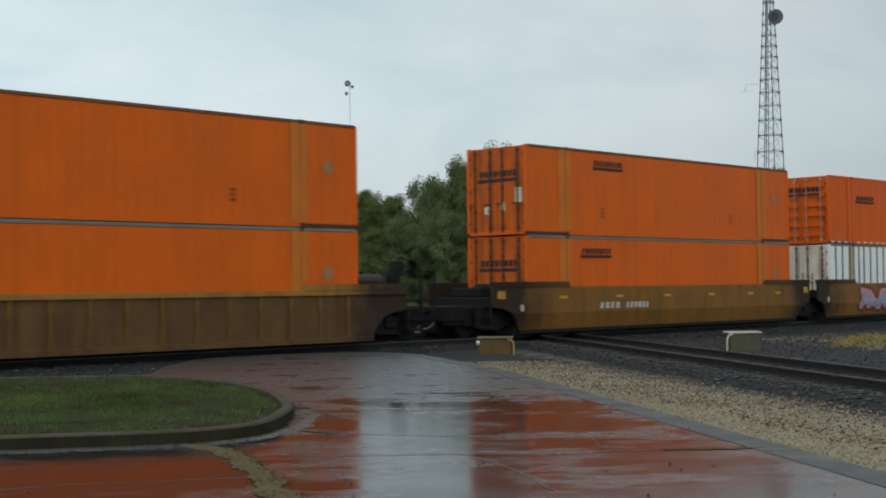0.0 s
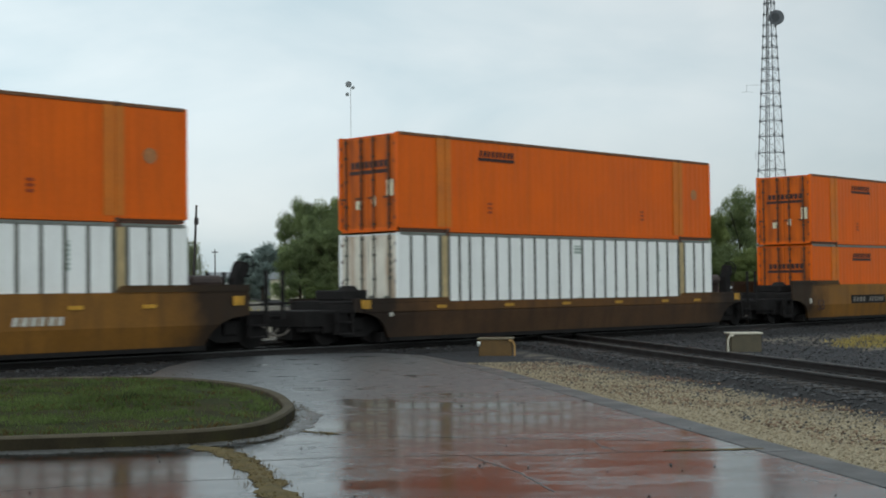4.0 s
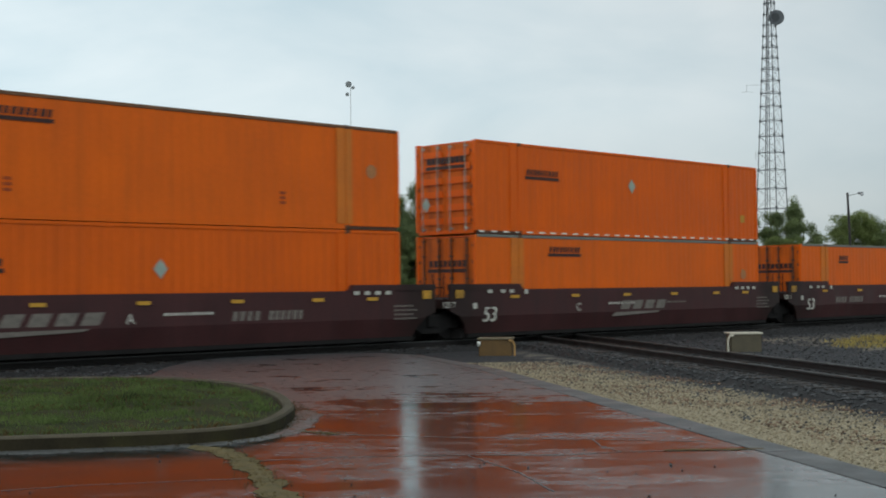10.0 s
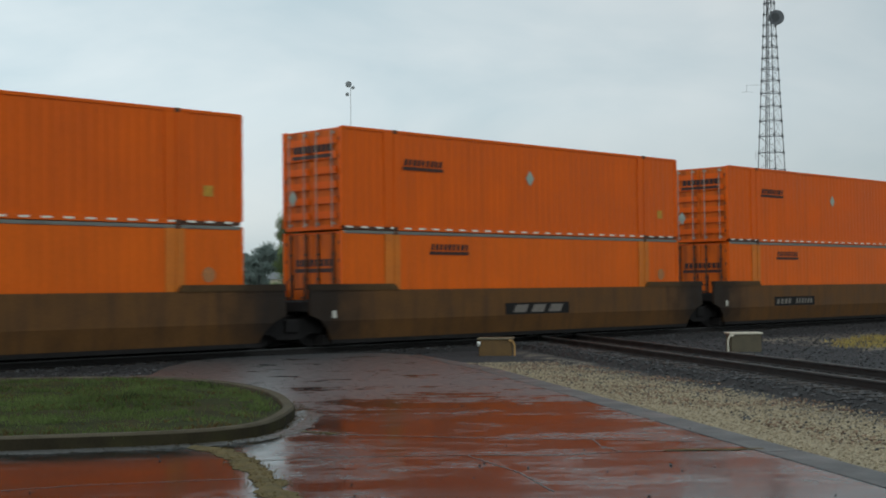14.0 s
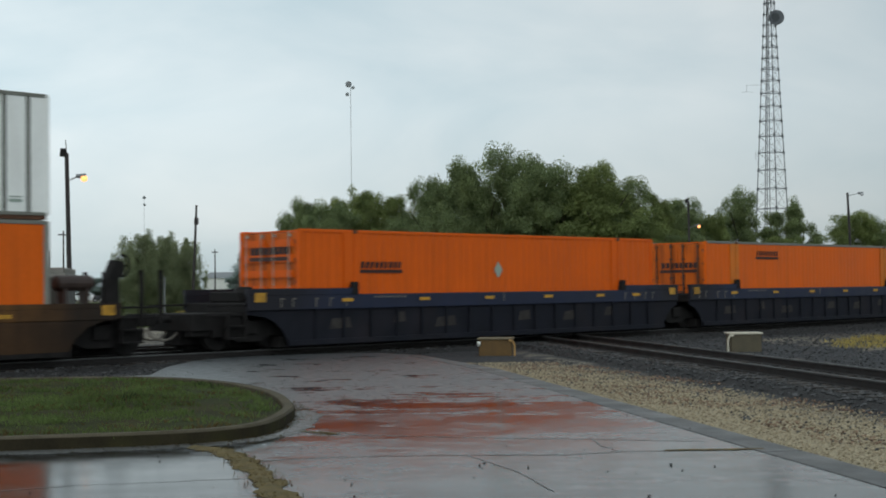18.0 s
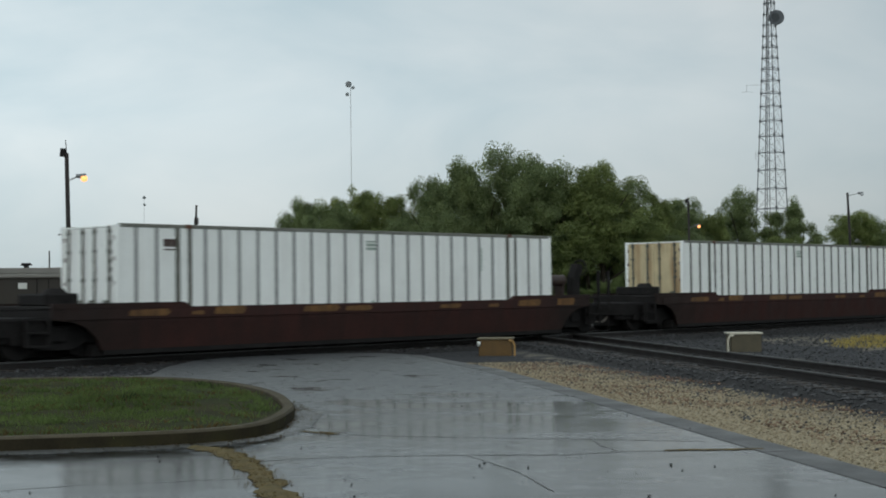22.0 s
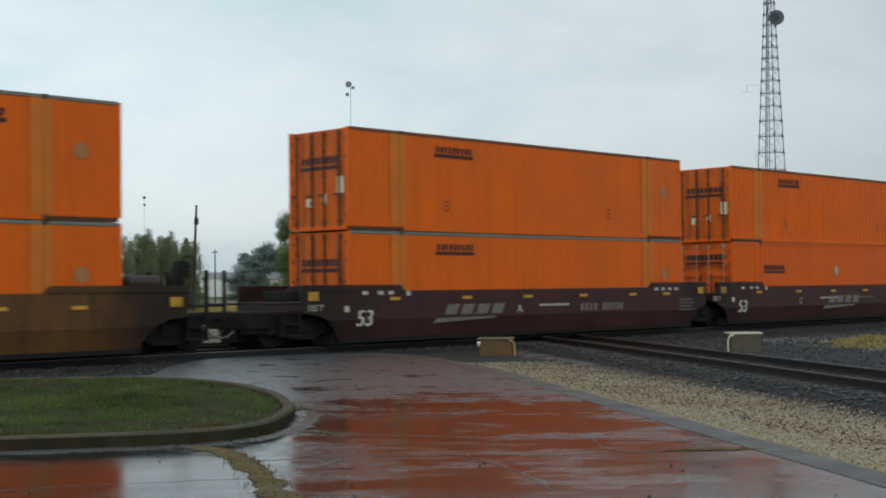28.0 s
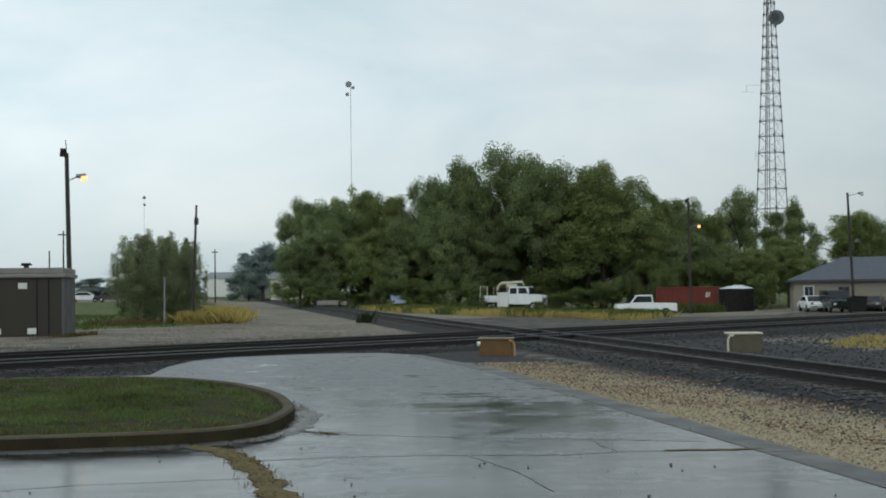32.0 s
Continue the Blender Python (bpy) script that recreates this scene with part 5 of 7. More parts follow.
WOOD_BACK = ((106.1, 127.1, 12.8, 7.2), (113.1, 115.5, 14.0, 4.7), (107.5, 107.1, 14.0, 7.4), (110.8, 106.4, 16.5, 8.0), (117.2, 104.2, 18.3, 9.0),
             (116.0, 98.3, 16.6, 8.6), (122.8, 91.5, 14.0, 7.6), (133.7, 91.8, 12.5, 6.6), (101, 117, 11.5, 6.0))
WOOD_ELMS = ((106.8, 122.1, 12.7, 6.2), (106.0, 117.2, 13.5, 6.2), (108.3, 114.8, 12.8, 6.2), (119.6, 94.7, 16.1, 8.4), (129.2, 92.2, 13.0, 6.8),
             (119, 101.5, 13.6, 12.4), (120.5, 93.2, 14.1, 13.4), (99.8, 109.5, 8.5, 7.4), (116.5, 107.3, 10.5, 8), (122.5, 88.3, 8.8, 7.6))
WOOD_FRONT = ((95.9, 116.3, 8.2, 6.4), (98.3, 113.9, 8.6, 6.8), (102.6, 106.6, 9.4, 7.0), (105.6, 103.5, 10.2, 7.4), (125.7, 86.0, 8.2, 6.2),
              (121, 102.5, 11, 9), (126, 96, 11, 9), (113, 104, 9, 8))
WOOD_RIGHT = ((145.3, 91.4, 13.9, 7.4), (168.6, 84.9, 11.0, 6.8), (128.5, 83.1, 7.0, 5.6), (150.1, 89.5, 11.6, 5.0), (150.7, 85.9, 12.6, 4.9),
              (136.2, 89.3, 10.8, 6.2), (164.1, 86.6, 11.7, 9.0), (128.5, 78.8, 6.5, 6.4), (133.8, 77.8, 6.8, 6.0), (141, 82, 8, 7))
WOOD_FILL = ((114.3, 105.2, 14.6, 7.0), (109.5, 110.5, 12.2, 6.4))
SHRUBS = ((101.3, 98.2, 3.0, 6.5), (100.0, 102.3, 2.4, 4.6), (96.7, 107.1, 2.4, 7.2), (124.8, 75.6, 2.9, 4.1), (109.6, 88.3, 2.4, 8.2),
          (94.7, 112.1, 2.3, 6.1), (113.5, 101, 4.0, 8.0), (114.9, 84.3, 3.4, 7.6), (118, 96, 4.2, 9), (119, 80, 2.8, 6.4), (106.5, 106, 4.4, 9), (101, 110.5, 4.2, 8), (123, 84, 4.0, 8), (124, 98, 6.5, 11), (130, 92, 6.5, 11), (118, 104, 6.5, 11), (136, 88, 5.5, 10), (127, 88, 5, 9))
BUSH_CORE = ((46.6, 69.6, 2.9, 2.6), (45.2, 69.9, 2.5, 2.4), (47.4, 69.0, 2.4, 2.2))
BUSHES = ((45.7, 70.0, 5.2, 4.3), (47.1, 69.7, 5.1, 4.2), (48.5, 69.8, 4.9, 2.7), (45.0, 69.8, 3.3, 3.6), (46.7, 68.8, 2.4, 4.0), (48.0, 69.2, 2.9, 2.8))
FAR_TREES = ((161.2, 206.7, 10.2, 12.5), (171.6, 224.7, 9.4, 9), (176, 214, 8.4, 10), (250.8, 344.1, 6.5, 12), (223.2, 372.2, 6, 16), (231.2, 364.1, 5.6, 14), (210.9, 384.7, 6, 18))


def build_trees():
    rnd = random.Random(3)
    dark, mid = "dark green broadleaf tree at the wood's edge", "mid green broadleaf tree with a loose crown"
    for i, (x, y, h, w) in enumerate(WOOD_BACK):
        if i == 1:
            tree("bare", x, y, h, w, 0.9, "half-bare tree with reddish twigs", "trees of the wood")
        else:
            tree("oak", x, y, h, w, rnd.uniform(0, 6.28), dark, "trees of the wood")
    for x, y, h, w in WOOD_ELMS:
        tree("elm", x, y, h, w, rnd.uniform(0, 6.28), mid, "trees of the wood")
    for x, y, h, w in WOOD_FRONT:
        tree("oak", x, y, h, w, rnd.uniform(0, 6.28), "lower dark tree under the taller wood", "trees of the wood")
    for i, (x, y, h, w) in enumerate(WOOD_RIGHT):
        tree("oak" if i < 3 else "poplar" if i < 5 else "elm", x, y, h, w, rnd.uniform(0, 6.28),
             "slender pointed tree by the tower" if i in (3, 4) else "green tree behind the yard buildings", "trees of the wood")
    for x, y, h, w in SHRUBS:
        for k in (-1, 0, 1):                   # ragged clusters of three
            tree("shrub", x + 0.70 * k * w * 0.32, y - 0.71 * k * w * 0.32 + rnd.uniform(-.8, .8), h * rnd.uniform(0.7, 1.3), w * rnd.uniform(0.42, 0.6), rnd.uniform(0, 6.28),
                 "low green scrub before the wood", "scrub along the wood")
    for x, y, h, w in BUSHES:
        tree("airy", x, y, h, w, rnd.uniform(0, 6.28), "airy grey-green bush beside the track", "bushes by the hut")
    for x, y, h, w in BUSH_CORE:
        tree("shrub", x, y, h, w, rnd.uniform(0, 6.28), "dark low shrub inside the airy bush", "bushes by the hut")
    for i, (x, y, h, w) in enumerate(WOOD_FILL):
        tree("oak", x, y, h, w, 0.3 + 2.1 * i, dark, "trees of the wood")
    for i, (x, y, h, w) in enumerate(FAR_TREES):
        tree("hazy", x, y, h, w, rnd.uniform(0, 6.28), "distant rounded tree, rain haze in its leaf colour", "distant trees")


build_trees()

# ---------------------------------------------------------------- poles, tower and masts
POLE_WOOD = material("dark_wet_pole", (0.035, 0.030, 0.028), 0.7, vary=0.3, scale=2)
GALV = material("galvanised_steel", (0.20, 0.21, 0.215), 0.5, 0.4, vary=0.2)
PALE_STEEL = material("pale_painted_steel", (0.55, 0.56, 0.57), 0.5, vary=0.15)
TOWER_STEEL = material("weathered_tower_steel", (0.105, 0.115, 0.125), 0.55, 0.2, vary=0.2)
DISH_DARK = material("dark_grey_dish_cover", (0.055, 0.06, 0.065), 0.6, vary=0.2)
GLOW = bpy.data.materials.new("sodium_lamp_glow")
GLOW.use_nodes = True
GLOW.node_tree.nodes["Principled BSDF"].inputs["Base Color"].default_value = (0.9, 0.5, 0.2, 1)
GLOW.node_tree.nodes["Principled BSDF"].inputs["Emission Color"].default_value = (1.0, 0.37, 0.11, 1)
GLOW.node_tree.nodes["Principled BSDF"].inputs["Emission Strength"].default_value = 2.2


def lamp_post(x, y, z, height, arm, lean, label, lit=True, drop=0.0, head=True):
    """arm: (dx, dy) from the pole to the lamp; drop: how far below the top the arm leaves."""
    ob = thing("street_lamp", label, "street lamp", at=pose(x, y, z))
    bm = B()
    rod(bm, (0, 0, -0.4), (lean[0], lean[1], height), 0.13, 0.095, 10)
    part("pole", bm, POLE_WOOD, ob, "dark pole")
    top = Vector((lean[0], lean[1], height - drop))
    tip = top + Vector((arm[0], arm[1], 0.0))
    bm = B()
    rod(bm, top - Vector((0, 0, 0.25)), tip, 0.03, 0.03, 6)
    part("arm", bm, GALV, ob)
    bm = B()
    d = Vector((arm[0], arm[1], 0)).normalized()
    rod(bm, tip - d * 0.1, tip + d * 0.34, 0.09, 0.13, 10)
    hd = part("lamp_head", bm, GALV, ob, "lamp housing")
    bm = B()
    bmesh.ops.create_uvsphere(bm, u_segments=10, v_segments=6, radius=0.16, matrix=Matrix.Translation(tip + d * 0.26 + Vector((0, 0, -0.10))))
    part("lens", bm, GLOW if lit else PALE_STEEL, hd, "glowing orange lens" if lit else "unlit lens")
    if head:
        bm = B()
        rod(bm, (lean[0] - 0.12, lean[1] + .1, height - 0.15), (lean[0] - 0.12, lean[1] + .1, height + 0.22), 0.16, 0.12, 10)
        rod(bm, (lean[0], lean[1], height), (lean[0] - .05, lean[1], height + 0.6), 0.02, 0.02, 5)
        part("siren", bm, DARK, ob, "dark fitting on the pole's top")
    return ob


def build_poles():
    lamp_post(32.3, 55.55, -0.12, 8.1, (0.40, -0.34), (-0.14, 0.09), "tall dark pole with a lit orange lamp, behind the hut", True, 1.05)
    lamp_post(109.3, 57.2, -0.85, 10.4, (0.75, -0.7), (-0.35, 0.25), "dark lamp post leaning beside the parked cars", False, 0.05, False)
    lamp_post(107.7, 73.0, -1.0, 10.6, (0.5, -0.5), (-0.1, 0.05), "thin dark lamp post with a lit orange lamp", True, 2.3, True)
    ob = thing("utility_pole", "short leaning dark pole beside the bush", "utility pole", at=pose(46.9, 66.65, -0.2))
    bm = B()
    rod(bm, (-0.14, 0.1, -0.4), (0.12, -0.1, 6.9), 0.11, 0.06, 8)
    part("pole", bm, POLE_WOOD, ob)
    bm = B()
    box(bm, 0.0, 0.2, -0.2, 0.0, 5.75, 6.15, 0.02)
    part("fitting", bm, POLE_WOOD, ob, "grey box on the pole")
    ob = thing("marker_post", "thin pale marker post in front of the bush", "post", at=pose(44.3, 65.9, -0.25))
    bm = B()
    rod(bm, (0, 0, -0.3), (0.02, 0, 2.6), 0.06, 0.05, 8)
    part("post", bm, GALV, ob, "weathered pale post")
    bm = B()
    rod(bm, (0.02, 0, 2.6), (0.02, 0, 2.66), 0.08, 0.05, 8)
    part("cap", bm, GALV, ob)
    for x, y, z, h, bar in ((77.6, 135.0, 0.1, 8.4, 0.9), (76.5, 136.1, 0.1, 6.2, 0), (87.2, 139.4, 0.4, 5.4, 0), (88.0, 139.0, 0.4, 4.6, 0), (119.1, 164, .35, 7.5, 0.8), (70, 141, .2, 5.2, 0)):
        ob = thing("utility_pole", "far dark utility pole", "utility pole", "far poles", at=pose(x, y, z))
        bm = B()
        rod(bm, (0, 0, -0.5), (0, 0, h), 0.12, 0.08, 7)
        part("pole", bm, POLE_WOOD, ob)
        if bar:
            bm = B()
            box(bm, -bar * 0.7, bar * 0.7, -0.06, 0.06, h - 0.5, h - 0.36)
            part("crossarm", bm, POLE_WOOD, ob)


build_poles()


def build_tower():
    ob = thing("radio_tower", "tall three-legged lattice tower with a round dish", "radio tower", at=pose(163.15, 96.95, -1.0))
    across, away = Vector((0.70, -0.714, 0)), Vector((0.714, 0.70, 0))

    def half(z):
        return 2.27 - 0.0565 * (z - 15)
    top = 49.0
    ways = [across * math.cos(radians(a)) + away * math.sin(radians(a)) for a in (25.6, 145.6, 265.6)]

    def corner(k, z):
        return ways[k % 3] * half(z) + Vector((0, 0, z))
    for k in range(3):
        bm = B()
        rod(bm, corner(k, -0.5), corner(k, top), 0.075, 0.05, 6)
        part("leg", bm, TOWER_STEEL, ob, "corner leg")
    z, levels = 0.0, []
    while z < top:
        levels.append(z)
        z += max(1.5, half(z) * 1.15)
    for lo, hi in zip(levels, levels[1:]):
        bm = B()
        for k in range(3):
            rod(bm, corner(k, lo), corner(k + 1, lo), 0.045, 0.045, 5)
            rod(bm, corner(k, lo), corner(k + 1, hi), 0.022, 0.022, 4)
            rod(bm, corner(k + 1, lo), corner(k, hi), 0.022, 0.022, 4)
            c = corner(k, lo)
            rod(bm, c - Vector((0, 0, 0.17)), c + Vector((0, 0, 0.17)), 0.125, 0.125, 6)
        part("bracing", bm, TOWER_STEEL, ob, "cross-braced panel")
    bm = B()
    for a, c in ((-0.62, 0.1), (-0.45, 0.3), (-0.28, -0.1)):
        rod(bm, across * half(0) * a * 0.75 + away * c, across * half(top) * a + away * c * 0.3 + Vector((0, 0, top)), 0.05, 0.05, 5)
    part("feed_line", bm, DARK, ob, "cables up the tower")
    d = Vector((-0.72, -0.69, 0)).normalized()
    c = Vector((0.55, -0.65, 39.1))
    dish = B()
    rod(dish, c, c + d * 0.30, 1.02, 1.02, 20)
    rod(dish, c - d * 0.45, c, 0.35, 1.02, 20)
    dish_ob = part("dish", dish, TOWER_STEEL, ob, "round grey microwave dish")
    bm = B()
    rod(bm, c + d * 0.30 - across * 0.2, c + d * 0.34 - across * 0.2, 0.62, 0.6, 18)
    part("feed_cover", bm, DISH_DARK, dish_ob, "darker cover in the dish")
    bm = B()
    r = Vector((-0.72, 0.70, 0)).normalized()
    p = Vector((0, 0, 29.9)) + r * half(30) * 0.85
    rod(bm, p, p + r * 2.2, 0.03, 0.03, 5)
    rod(bm, p + r * 2.2, p + r * 2.2 - Vector((0, 0, 0.95)), 0.03, 0.03, 5)
    rod(bm, p + r * 1.2 - Vector((0, 0, 0.95)), p + r * 2.9 - Vector((0, 0, 0.95)), 0.02, 0.02, 5)
    part("aerial", bm, PALE_STEEL, ob, "side aerial on an arm")
    bm = B()
    p = Vector((0, 0, 20.2)) + r * half(20) * 0.85
    rod(bm, p, p + r * 0.7, 0.03, 0.03, 5)
    rod(bm, p + r * 0.6 - Vector((0, 0, .6)), p + r * 0.6 + Vector((0, 0, 0.7)), 0.04, 0.04, 5)
    part("aerial", bm, PALE_STEEL, ob)


build_tower()


def mast(x, y, z, h, label, r, heads):
    ob = thing("radio_mast", label, "radio mast", at=pose(x, y, z))
    bm = B()
    rod(bm, (0, 0, -1), (0, 0, h), r, r, 6)
    part("shaft", bm, PALE_STEEL, ob, "slender shaft")
    for dz, dx, rr in heads:
        bm = B()
        c = Vector((dx * 0.75, -dx * 0.66, h + dz))
        rod(bm, c, c + Vector((-0.35, -0.35, 0)), rr, rr * 0.8, 12)
        part("dish", bm, GALV, ob, "grey dish")


mast(266.0, 298.5, 1.0, 62.0, "far pale mast with two dishes at its top", 0.10, ((-0.6, -0.6, 0.95), (-3.6, -1.0, 0.55), (-1.6, 0.7, 0.5)))
mast(223.4, 342.5, 0.5, 29.6, "far faint mast beyond the field", 0.07, ((-0.5, 0.0, 0.5), (-2.6, 0.1, 0.4)))

# ---------------------------------------------------------------- hut, boxes, buildings
HUT_WALL = material("dark_brown_hut_wall", (0.036, 0.031, 0.025), 0.6, vary=0.18, scale=1.5, streak=0.3, dirt=(0.03, 0.026, 0.022))
HUT_SIDE = material("grey_hut_wall", (0.085, 0.085, 0.085), 0.55, vary=0.12)
HUT_ROOF = material("pale_hut_roof", (0.20, 0.19, 0.17), 0.6, vary=0.15)
PLATE = material("white_plate", (0.62, 0.62, 0.58), 0.5, vary=0.1)
CREAM = material("cream_painted_steel", (0.52, 0.48, 0.36), 0.5, vary=0.15, scale=4)
TAN_BOX = material("rusty_tan_box", (0.115, 0.066, 0.022), 0.6, vary=0.3, scale=4, streak=0.4, dirt=(0.12, 0.07, 0.025))
OLIVE_BOX = material("olive_grey_box", (0.085, 0.072, 0.046), 0.6, vary=0.25, scale=4, streak=0.3, dirt=(0.1, 0.08, 0.05))


def build_hut():
    yaw = math.degrees(math.atan2(T2[1], T2[0])) - 90      # its depth lies along the crossing track
    ob = thing("relay_hut", "dark brown railway relay hut with a pale roof", "hut", at=pose(27.97, 48.7, -0.12, 0, 0, yaw))
    w, dp, h = 5.0, 4.6, 2.32
    bm = B()
    box(bm, -w, -0.05, 0.0, 0.08, 0, h)
    front = part("front_wall", bm, HUT_WALL, ob, "dark brown front wall")
    bm = B()
    box(bm, -0.05, 0.03, 0.0, dp, 0, h)
    part("side_wall", bm, HUT_SIDE, ob, "grey side wall")
    bm = B()
    box(bm, -w - 0.03, -w, 0.0, dp, 0, h)
    part("side_wall", bm, HUT_SIDE, ob)
    bm = B()
    box(bm, -w, -0.05, dp - 0.08, dp, 0, h)
    part("back_wall", bm, HUT_WALL, ob)
    bm = B()
    box(bm, -w - 0.1, 0.12, -0.12, dp + 0.12, h, h + 0.16, 0.03)
    box(bm, -w - 0.02, 0.04, -0.05, dp + 0.05, h + 0.16, h + 0.40, 0.03)
    roof = part("roof", bm, HUT_ROOF, ob, "pale flat roof")
    bm = B()
    rod(bm, (-1.5, 0.7, h + 0.38), (-1.5, 0.7, h + 0.5), 0.10, 0.10, 10)
    rod(bm, (-1.5, 0.7, h + 0.5), (-1.5, 0.7, h + 0.6), 0.24, 0.18, 10)
    part("roof_vent", bm, DARK, roof, "dark mushroom vent")
    for x, z in ((-1.55, 2.0), (-1.2, 0.2), (-2.55, 0.2)):
        bm = B()
        box(bm, x - 0.17, x + 0.17, -0.03, -0.002, z - 0.12, z + 0.12, 0.01)
        part("plate", bm, PLATE, front, "white louvred plate")
    for x in (-0.55, -1.0, -3.2):
        bm = B()
        box(bm, x - 0.02, x + 0.02, -0.02, -0.002, 0.05, h - 0.05)
        part("corner_trim", bm, DARK, front)


build_hut()


def relay_box(x, y, z, turn, wall, lid, pipe, label, w=0.98, d=0.7, h=0.52):
    """pipe: the side, -1 or 1, on which a bent conduit rises from the ground to the box."""
    ob = thing("relay_box", label, "equipment box", "boxes beside the track", at=pose(x, y, z, 0, 0, turn))
    bm = B()
    box(bm, -w / 2, w / 2, -d / 2, d / 2, 0.0, h - 0.05, 0.02)
    part("body", bm, wall, ob)
    bm = B()
    box(bm, -w / 2 - 0.04, w / 2 + 0.04, -d / 2 - 0.04, d / 2 + 0.04, h - 0.05, h, 0.015)
    part("lid", bm, lid, ob, "whitish lid" if pipe < 0 else "stained tan lid")
    bm = B()
    q = pipe * w / 2
    pts = [(q - pipe * 0.08, -d / 2 - 0.04, h - 0.07), (q + pipe * 0.04, -d / 2 - 0.04, h - 0.09), (q + pipe * 0.085, -d / 2 - 0.04, h - 0.2), (q + pipe * 0.085, -d / 2 - 0.04, -0.05)]
    for p, r in zip(pts, pts[1:]):
        rod(bm, p, r, 0.028, 0.028, 8)
    part("conduit", bm, TAN_PIPE if pipe > 0 else LID_WHITE, ob, "bent cream conduit" if pipe > 0 else "bent white conduit")
    if pipe > 0:
        bm = B()
        rod(bm, (-w / 2 + 0.05, -d / 2 - 0.05, h - 0.14), (-w / 2 - 0.03, -d / 2 - 0.07, h - 0.16), 0.055, 0.07, 10)
        part("pipe_cap", bm, PLATE, ob, "white plastic pipe cap")


TAN_PIPE = material("tan_conduit", (0.36, 0.21, 0.075), 0.5, vary=0.2)
LID_WHITE = material("dull_white_lid", (0.50, 0.46, 0.37), 0.5, vary=0.15, scale=4)
TAN_LID = material("stained_tan_lid", (0.15, 0.125, 0.08), 0.6, vary=0.3, scale=4, dirt_amount=0.5, dirt=(0.12, 0.08, 0.04))
relay_box(27.79, 25.26, -0.32, -52, TAN_BOX, TAN_LID, 1, "rusty tan equipment box with a stained lid on gravel", 0.90, 0.7, 0.52)
relay_box(33.22, 20.78, -0.34, -46, OLIVE_BOX, LID_WHITE, -1, "olive grey equipment box with a white lid on ballast", 0.86, 0.72, 0.58)

SIDING = material("beige_siding", (0.21, 0.19, 0.15), 0.7, vary=0.1)
SHINGLE = material("blue_grey_shingles", (0.085, 0.095, 0.115), 0.8, vary=0.3, scale=3, grain=20, bump=0.3)
TRIM_DARK = material("dark_eaves_trim", (0.05, 0.045, 0.045), 0.6)
GLASS_DARK = material("dark_window_glass", (0.02, 0.022, 0.025), 0.12, vary=0.1)
WHITE_TRIM = material("white_trim", (0.6, 0.6, 0.58), 0.5, vary=0.08)


def build_house():
    ob = thing("office_building", "beige single-storey building with a grey hipped roof", "house", at=pose(111.9, 64.6, -0.85, 0, 0, -58))
    w, d, h = 19.0, 9.0, 2.85
    bm = B()
    box(bm, 0, w, 0.0, 0.15, 0, h)
    box(bm, 0.0, 0.15, 0.15, d, 0, h)
    box(bm, w - 0.15, w, 0.15, d, 0, h)
    box(bm, 0.15, w - 0.15, d - 0.15, d, 0, h)
    wall = part("wall", bm, SIDING, ob, "beige clapboard wall")
    for i in range(12):
        bm = B()
        prism(bm, [(0, i * h / 12), (-0.022, i * h / 12), (-0.004, (i + 1) * h / 12 - 0.004), (0, (i + 1) * h / 12 - 0.004)], 0, w, "x")
        part("board", bm, SIDING, wall)
    bm = B()
    o, r = 0.45, 2.15
    vs = [bm.verts.new(q) for q in ((-o, -o, h), (w + o, -o, h), (w + o, d + o, h), (-o, d + o, h), (d / 2 + .3, d / 2, h + r), (w - d / 2, d / 2, h + r))]
    for f in ((0, 1, 5, 4), (1, 2, 5), (2, 3, 4, 5), (3, 0, 4), (0, 3, 2, 1)):
        bm.faces.new([vs[i] for i in f])
    roof = part("roof", bm, SHINGLE, ob, "grey shingled hipped roof")
    bm = B()
    box(bm, -o + .022, w + o, -o - 0.05, -o + 0.02, h - 0.2, h + 0.02)
    part("eaves_board", bm, TRIM_DARK, roof, "dark eaves board")
    bm = B()
    box(bm, -o - .05, -o + .02, -o - .05, d + o, h - 0.2, h + 0.02)
    part("eaves_board", bm, TRIM_DARK, roof, "dark eaves board")
    for vx in (8.9, 12.9):
        bm = B()
        rod(bm, (vx, 1.8, h + 0.6), (vx, 1.8, h + 1.35), 0.09, 0.09, 8)
        part("vent_pipe", bm, WHITE_TRIM if vx < 10 else DARK, roof)
    for x0, z0, ww, hh, kind in ((1.0, 1.05, 0.75, 1.2, "window"), (4.0, 0.1, 0.95, 2.1, "door"), (11.5, 1.0, 1.1, 1.2, "window"), (15, 1.0, 1.1, 1.2, "window")):
        bm = B()
        box(bm, x0 - 0.09, x0 + ww + 0.09, -0.07, -0.014, z0 - 0.09, z0 + hh + 0.09)
        fr = part(kind, bm, WHITE_TRIM if kind == "window" else SIDING, ob)
        bm = B()
        box(bm, x0, x0 + ww / 2 - .02, -0.085, -0.072, z0, z0 + hh)
        part("pane" if kind == "window" else "leaf", bm, GLASS_DARK, fr)
        bm = B()
        box(bm, x0 + ww / 2 + .02, x0 + ww, -0.085, -0.072, z0, z0 + hh)
        part("pane" if kind == "window" else "leaf", bm, GLASS_DARK, fr)


build_house()
RED_BOX = material("faded_red_container_paint", (0.135, 0.028, 0.018), 0.6, vary=0.2, streak=0.35, dirt=(0.12, 0.035, 0.02))


